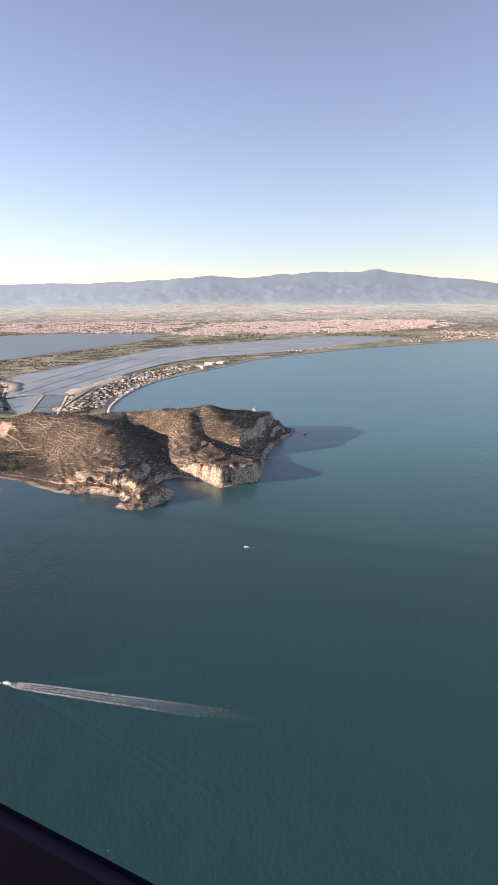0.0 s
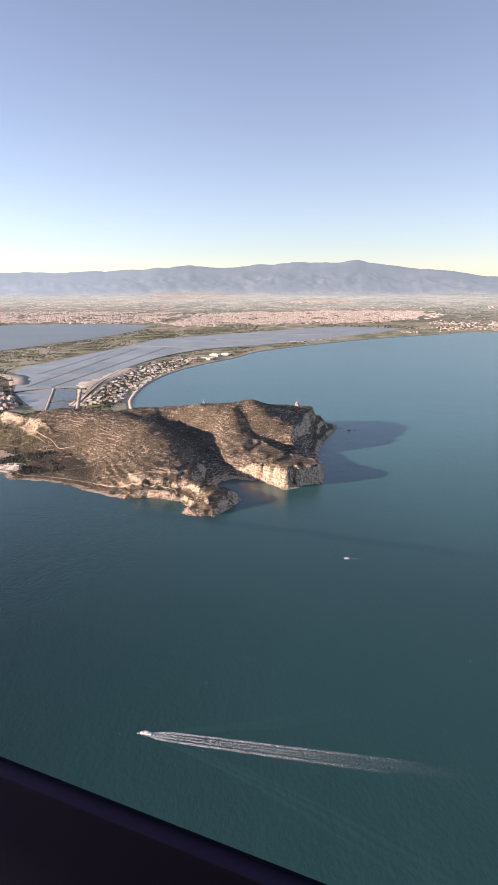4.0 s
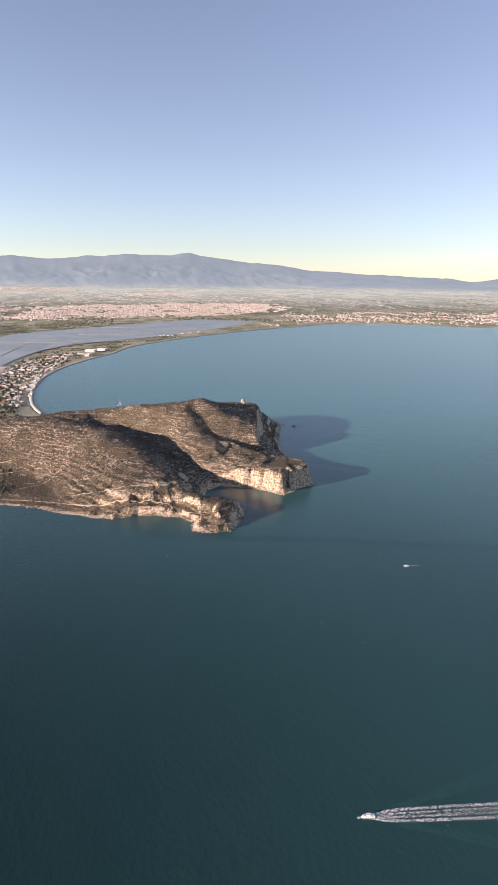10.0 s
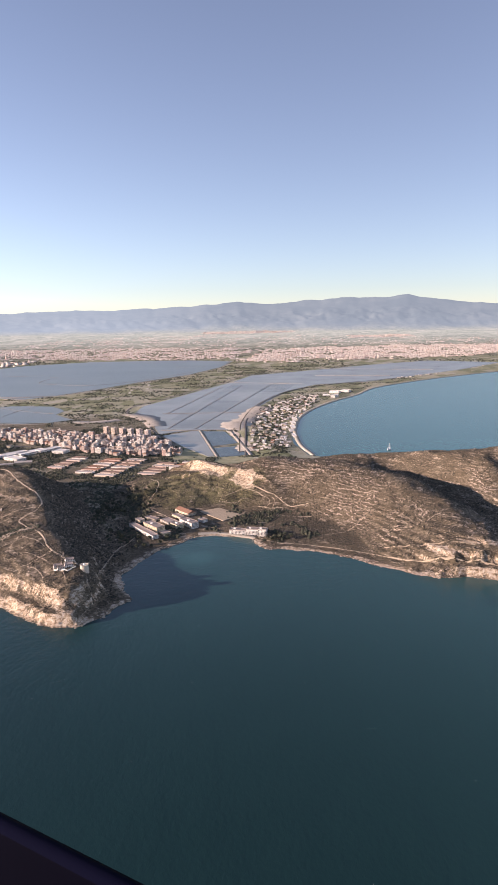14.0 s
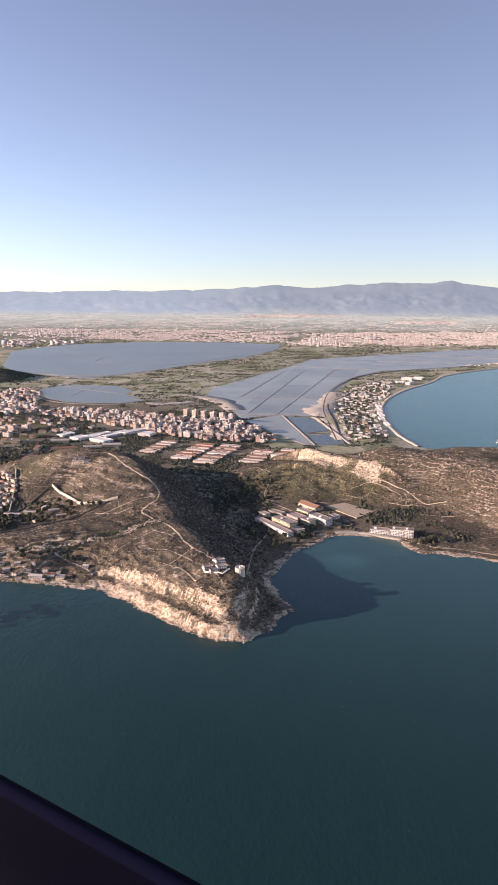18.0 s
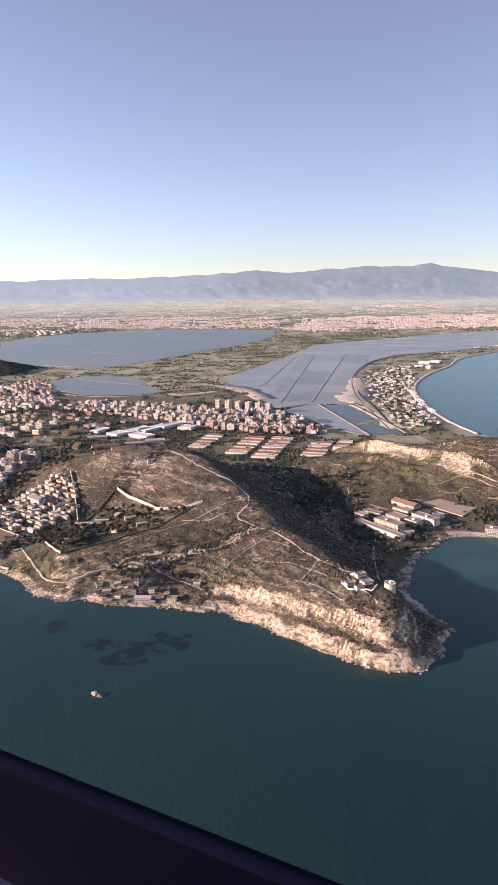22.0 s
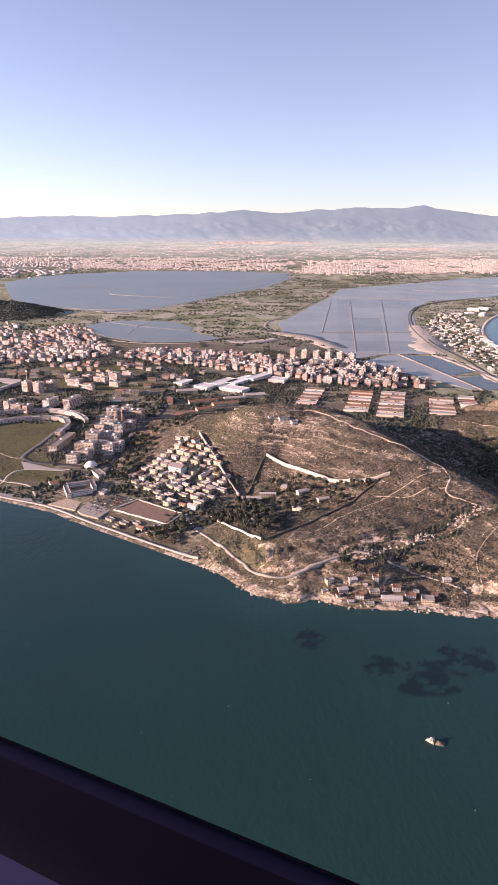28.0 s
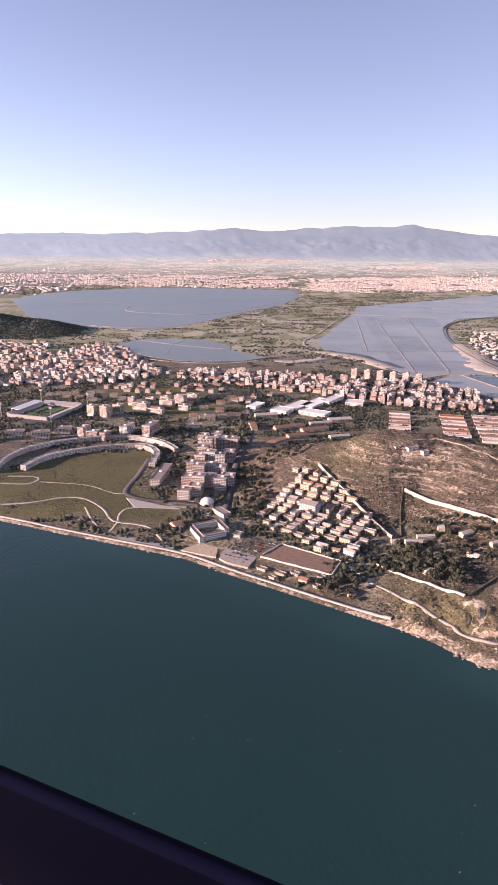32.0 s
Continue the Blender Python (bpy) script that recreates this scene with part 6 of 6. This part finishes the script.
bx, by = fit_points(60000, -520, -160, 400, 512, lambda x, y, h, d, r, u_, g: (g > 0.3) & (d > 3) & (fbm(x / 9, y / 9, 87) > 0.42))
bush_field("field_tussocks", bx[:9000], by[:9000], (0.12, 0.42), bush_mat, "low tussocks and shrubs in dry grass", 0.7)
COMPOUND = [(-342, 408), (-333.5, 430), (-314, 404), (-297, 400.5), (-312, 386), (-337, 364), (-353, 383)]
bx, by = fit_points(30000, -355, -290, 362, 436, lambda x, y, h, d, r, u_, g: inside(x, y, COMPOUND) & (fbm(x / 6, y / 6, 91) > 0.40))
bush_field("orchard", bx[:1500], by[:1500], (0.22, 0.5), leaf_mat, "dense dark shrubs and small trees inside the walled compound", 0.9)
bx, by = fit_points(30000, -245, -165, 425, 510, lambda x, y, h, d, r, u_, g: (h > 0.5) & (r < 0.4) & (fbm(x / 9, y / 9, 93) > 0.45))
bush_field("hillside_shrubs", bx[:3000], by[:3000], (0.2, 0.6), bush_mat, "olive shrubs scattered over the grassy slope")
CRAGS = [(-313, 354.5), (-301, 359), (-293, 362), (-285, 365), (-277, 371), (-269, 376)]


def crag_dist(x, y):
    return np.minimum.reduce([seg_dist(x, y, p, q)[0] for p, q in zip(CRAGS, CRAGS[1:])])


bx, by = fit_points(30000, -318, -264, 350, 382, lambda x, y, h, d, r, u_, g: (crag_dist(x, y) < 1.9) & (fbm(x / 4, y / 4, 95) > 0.42))
bush_field("crag", bx[:230], by[:230], (0.2, 0.62), stone_mat, "broken pale limestone crags across the slope", 0.9)
bx, by = fit_points(30000, -318, -264, 348, 382, lambda x, y, h, d, r, u_, g: (crag_dist(x, y) < 4.0) & (crag_dist(x, y) > 1.2) & (fbm(x / 5, y / 5, 97) > 0.45))
bush_field("crag_bushes", bx[:520], by[:520], (0.3, 0.8), leaf_mat, "dark bushes under the limestone crags", 0.9)
# boulders along the foot of the cliffs
bx, by = fit_points(60000, -420, 30, 295, 515, lambda x, y, h, d, r, u_, g: (np.abs(d - 0.4) < 1.1) & ((x > -352) | (nr.rand(len(x)) < 0.15)))
bush_field("shore_boulders", bx[:2600], by[:2600], (0.18, 0.6), stone_mat, "pale boulders along the waterline", 0.8)

# ---- boats ----
def hull_data(l, w, h):
    v, f, n = [], [], 9
    for i in range(n):
        t = i / (n - 1)
        k = math.sqrt(max(0.0, 1 - ((t - 0.35) / 0.65) ** 2)) if t > 0.35 else 1 - 0.15 * (0.35 - t)
        v += [(-l / 2 + l * t, -w / 2 * k, h * (1 + 0.4 * t * t)), (-l / 2 + l * t, -w / 2 * k * 0.7, 0.0), (-l / 2 + l * t, 0, -0.25 * h), (-l / 2 + l * t, w / 2 * k * 0.7, 0.0), (-l / 2 + l * t, w / 2 * k, h * (1 + 0.4 * t * t))]
    for i in range(n - 1):
        for j in range(4):
            f.append((i * 5 + j, i * 5 + j + 1, i * 5 + j + 6, i * 5 + j + 5))
        f.append((i * 5 + 4, i * 5, i * 5 + 5, i * 5 + 9))
    f.append((0, 1, 2, 3, 4))
    return v, f


def motor_boat(name, x, y, l, turn, label):
    ob = part(name, None, m=pose(x, y, 0.05, 0, -2, turn))
    tagged(ob, label, "boat")
    part("hull", mesh_of("hull", *hull_data(l, l * 0.3, l * 0.11), hull_mat), ob)
    part("cabin", mesh_of("cabin", *joined(box_data(l * 0.32, l * 0.2, l * 0.1, l * 0.13, l * 0.02, 0, 0.85), box_data(l * 0.36, l * 0.22, l * 0.015, l * 0.23, 0.0)), hull_mat), ob)
    part("windscreen", mesh_of("windscreen", *box_data(l * 0.06, l * 0.17, l * 0.06, l * 0.15, l * 0.19, 0, 0.8), glass_mat), ob)
    part("outboard", mesh_of("outboard", *box_data(l * 0.06, l * 0.05, l * 0.12, l * 0.05, -l * 0.52), glass_mat), ob)
    return ob


motor_boat("speedboat", -68.6, 162.6, 2.6, 168, "white speedboat running fast with a foaming wake")
motor_boat("motor_yacht", -2.4, 260.8, 2.0, 172, "small white motor yacht on the open water")


def wake_strip(name, pts, w0, w1, thick0, thick1, label):
    c_ = catmull(pts, 0.8)
    n = len(c_)
    t = np.gradient(c_, axis=0)
    t /= np.linalg.norm(t, axis=1)[:, None]
    nn = np.stack([-t[:, 1], t[:, 0]], 1)
    k = np.linspace(0, 1, n)
    wid = w0 + (w1 - w0) * k
    rows, th = [], []
    for q, e in ((-1, 0.0), (-0.5, 0.8), (0, 1.0), (0.5, 0.8), (1, 0.0)):
        p = c_ + nn * (q * wid)[:, None]
        rows.append(np.column_stack([p, np.full(n, 0.035 + 0.05 * e * (1 - k))]))
        th.append(e * (thick0 + (thick1 - thick0) * k))
    me = mesh_of(name, np.stack(rows, 1).reshape(-1, 3), grid_faces(5, n), foam_mat)
    at = me.attributes.new("thick", "FLOAT", "POINT")
    at.data.foreach_set("value", np.stack(th, 1).ravel().astype(np.float32))
    return tagged(new(name, me), label, "wake", kind="structure")


AFT, ABEAM = np.array((0.973, -0.231)), np.array((0.231, 0.973))


def astern(back, off):
    """A place behind the speedboat, off to one side of its track."""
    return tuple(np.array((-69.1, 162.7)) + AFT * back + ABEAM * off)


for off, w0, w1, far, th in ((1.5, 0.45, 0.75, 66, 2.2), (-1.5, 0.45, 0.75, 60, 2.2), (0.5, 0.3, 0.65, 50, 1.7), (-0.45, 0.3, 0.65, 46, 1.7), (0.0, 0.6, 2.2, 74, 0.7)):
    wake_strip("wake", [astern(1, off * 0.25), astern(5, off * 0.8), astern(12, off), astern(0.55 * far, off * 1.15), astern(far, off * 1.35)], w0, w1, th, 0.0,
               "white foaming edge of the wake" if abs(off) > 1 else "white foaming strands inside the wake")
wake_strip("wake", [astern(-1.6, 0), astern(0.5, 0), astern(6, 0)], 0.35, 1.5, 3.6, 1.0, "white spray round the hull")
# low waves that spread from the boat's track
for arm in (-1, 1):
    for k in range(3):
        s0 = 6 + 9 * k
        c_ = catmull([astern(s0 + u_ * 17, arm * (1.6 + (s0 + u_ * 17 - 6) * 0.33 - 1.5 * k * 0.4 + 0.9 * u_ * u_)) for u_ in np.linspace(0, 3.2, 6)], 1.0)
        t_ = np.gradient(c_, axis=0)
        t_ /= np.linalg.norm(t_, axis=1)[:, None]
        n_ = np.stack([-t_[:, 1], t_[:, 0]], 1)
        q_ = np.sin(np.linspace(0, np.pi, len(c_))) ** 0.7
        rows = [np.column_stack([c_ + n_ * w_, 0.01 + h_ * q_]) for w_, h_ in ((-0.9, -0.012), (-0.35, 0.014), (0.0, 0.022), (0.35, 0.014), (0.9, -0.012))]
        wave = new("bow_wave", mesh_of("bow_wave", np.stack(rows, 1).reshape(-1, 3), grid_faces(5, len(c_)), sea_mat, True))
        point_colors(wave.data, "depth", np.tile((0.25, 0.0, 0.0, 1.0), (5 * len(c_), 1)))
        tagged(wave, "low smooth wave spreading from the boat's track", "wave", kind="structure")
wake_strip("wake", [(-1.4, 260.7), (1.5, 260.2), (4, 259.7)], 0.25, 0.4, 1.6, 0.0, "short white wake")

sb = part("sailing_boat", None, m=pose(-66.5, 590, 0.1, 0, 3, 20))
tagged(sb, "white sailing boat with a tall sail near the beach", "boat")
part("hull", mesh_of("hull", *hull_data(3.4, 1.0, 0.4), hull_mat), sb)
part("mast", mesh_of("mast", *turned([(0.06, 0.2), (0.04, 5.2)], 6), hull_mat), sb)
part("mainsail", mesh_of("mainsail", [(0, 0, 0.8), (-1.5, 0.25, 0.8), (0, 0.05, 5.1), (0.02, 0.04, 0.8), (-1.5, 0.29, 0.8), (0.02, 0.09, 5.1)], [(0, 1, 2), (3, 5, 4), (0, 2, 5, 3), (1, 4, 5, 2), (0, 3, 4, 1)], sail_mat), sb)
part("jib", mesh_of("jib", [(0.15, 0, 4.6), (1.5, 0, 0.6), (0.2, 0.3, 0.8), (0.15, 0.04, 4.6), (1.5, 0.04, 0.6), (0.2, 0.34, 0.8)], [(0, 1, 2), (3, 5, 4), (0, 2, 5, 3), (1, 4, 5, 2), (0, 3, 4, 1)], sail_mat), sb)

# ---- parked cars ----
PAINTS = [plain("car_paint", c, 0.35, spread=0.03) for c in ((0.6, 0.6, 0.6), (0.03, 0.03, 0.035), (0.25, 0.27, 0.3), (0.3, 0.03, 0.02), (0.04, 0.08, 0.2))]


def car(x, y, turn):
    k = rng.randrange(len(PAINTS))
    ob = part("parked_car", shared(("car", k), lambda: mesh_of("car_body", *joined(box_data(0.88, 0.36, 0.13, 0.06), box_data(0.84, 0.34, 0.03, 0.19, 0, 0, 0.95)), PAINTS[k])), m=pose(x, y, ground_z(x, y) + 0.22, 0, 0, turn))
    tagged(ob, "small parked car on the open car park", "car", "parked cars")
    part("cabin", shared("cabin", lambda: mesh_of("cabin", *box_data(0.48, 0.31, 0.11, 0.2, -0.03, 0, 0.8), glass_mat)), ob)
    for wx in (-0.28, 0.28):
        part("axle", shared("axle", lambda: mesh_of("axle", *box_data(0.14, 0.37, 0.12, -0.02), glass_mat)), ob, m=pose(wx, 0, 0))


for x, y in scatter([(-397, 397), (-394.5, 404.5), (-388, 408.5), (-380, 405), (-388, 397.5), (-391, 391.5), (-395, 394)], 1.35, 1.8, -32, 0.12, 0.7):
    car(x, y, -32 + rng.choice((0, 90)))
for x, y in scatter([(-430, 452), (-425, 453), (-424, 475), (-428, 476)], 1.6, 1.6, -8, 0.1, 0.6) + scatter([(-363, 391), (-357, 386), (-356, 390), (-361, 394)], 1.6, 1.6, 10, 0.1, 0.6):
    car(x, y, rng.choice((0, 80)))

# ---- small breaking crests on the open water ----
fx, fy = nr.uniform(-420, 120, 420), nr.uniform(90, 330, 420)
far_off = edge_dist(fx, fy, LAND) < -12
fx, fy = fx[far_off], fy[far_off]
fu = np.array([(-0.5, 0, 0.02), (0, -0.12, 0.03), (0.5, 0.03, 0.02), (0.05, 0.14, 0.05)])
fs = nr.uniform(0.10, 0.42, len(fx))[:, None, None]
fa = nr.uniform(-0.5, 0.5, len(fx))
fv = fu[None] * fs
fv = np.stack([fv[..., 0] * np.cos(fa)[:, None] - fv[..., 1] * np.sin(fa)[:, None] + fx[:, None], fv[..., 0] * np.sin(fa)[:, None] + fv[..., 1] * np.cos(fa)[:, None] + fy[:, None], fv[..., 2] + 0.03], -1)
crests = new("whitecaps", mesh_of("whitecaps", fv.reshape(-1, 3), (np.arange(4)[None] + 4 * np.arange(len(fx))[:, None]), sail_mat))
tagged(crests, "tiny white crests on the open sea", "whitecaps", kind="stuff")

# ---- the aircraft's window ledge, laid along the camera's path to fit its view ----
# seal and panel colours sunk to near black to paint the cabin's shade
seal_mat = plain("shade_black_seal", (0.0006, 0.0006, 0.0046), 0.8, grain=0.6, spread=0.3)
panel_mat = plain("shaded_lilac_panel", (0.010, 0.011, 0.033), 0.8, grain=0.4, spread=0.1)
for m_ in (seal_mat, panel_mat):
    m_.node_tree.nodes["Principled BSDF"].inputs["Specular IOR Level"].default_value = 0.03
# drop below the path by seconds, set to look right from the camera
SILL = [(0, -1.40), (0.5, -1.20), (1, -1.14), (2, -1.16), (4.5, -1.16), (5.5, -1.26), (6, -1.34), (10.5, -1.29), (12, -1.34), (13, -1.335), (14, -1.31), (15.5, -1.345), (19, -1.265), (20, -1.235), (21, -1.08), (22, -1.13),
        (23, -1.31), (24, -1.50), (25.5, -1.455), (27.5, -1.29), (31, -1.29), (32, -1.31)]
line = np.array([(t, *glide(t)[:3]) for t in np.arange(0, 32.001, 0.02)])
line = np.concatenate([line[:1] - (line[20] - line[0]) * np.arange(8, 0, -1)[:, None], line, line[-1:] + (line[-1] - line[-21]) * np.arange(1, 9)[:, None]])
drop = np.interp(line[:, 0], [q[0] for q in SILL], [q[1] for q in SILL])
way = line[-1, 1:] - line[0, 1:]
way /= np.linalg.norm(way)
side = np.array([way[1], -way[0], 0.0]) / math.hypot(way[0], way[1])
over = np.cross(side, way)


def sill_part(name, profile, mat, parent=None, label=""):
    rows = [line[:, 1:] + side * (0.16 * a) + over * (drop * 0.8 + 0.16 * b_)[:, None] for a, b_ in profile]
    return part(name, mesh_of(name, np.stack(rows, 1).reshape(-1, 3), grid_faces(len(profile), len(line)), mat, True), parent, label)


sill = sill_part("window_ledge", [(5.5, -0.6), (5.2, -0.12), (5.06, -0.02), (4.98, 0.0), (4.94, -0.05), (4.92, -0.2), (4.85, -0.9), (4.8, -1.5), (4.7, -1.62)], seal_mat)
tagged(sill, "rounded rubber seal of the aircraft window, coloured dark for cabin shade", "window", kind="structure")
# highlight of the seal, put in as a violet strip
rim_mat = plain("violet_seal_highlight", (0.0018, 0.0022, 0.0095), 0.9, grain=0.6, spread=0.2)
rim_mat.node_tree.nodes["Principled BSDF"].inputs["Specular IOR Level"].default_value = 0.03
sill_part("seal_edge", [(5.10, -0.03), (5.04, 0.012), (4.98, 0.02), (4.92, -0.02), (4.90, -0.09)], rim_mat, sill, "violet strip painted as a highlight along the seal")
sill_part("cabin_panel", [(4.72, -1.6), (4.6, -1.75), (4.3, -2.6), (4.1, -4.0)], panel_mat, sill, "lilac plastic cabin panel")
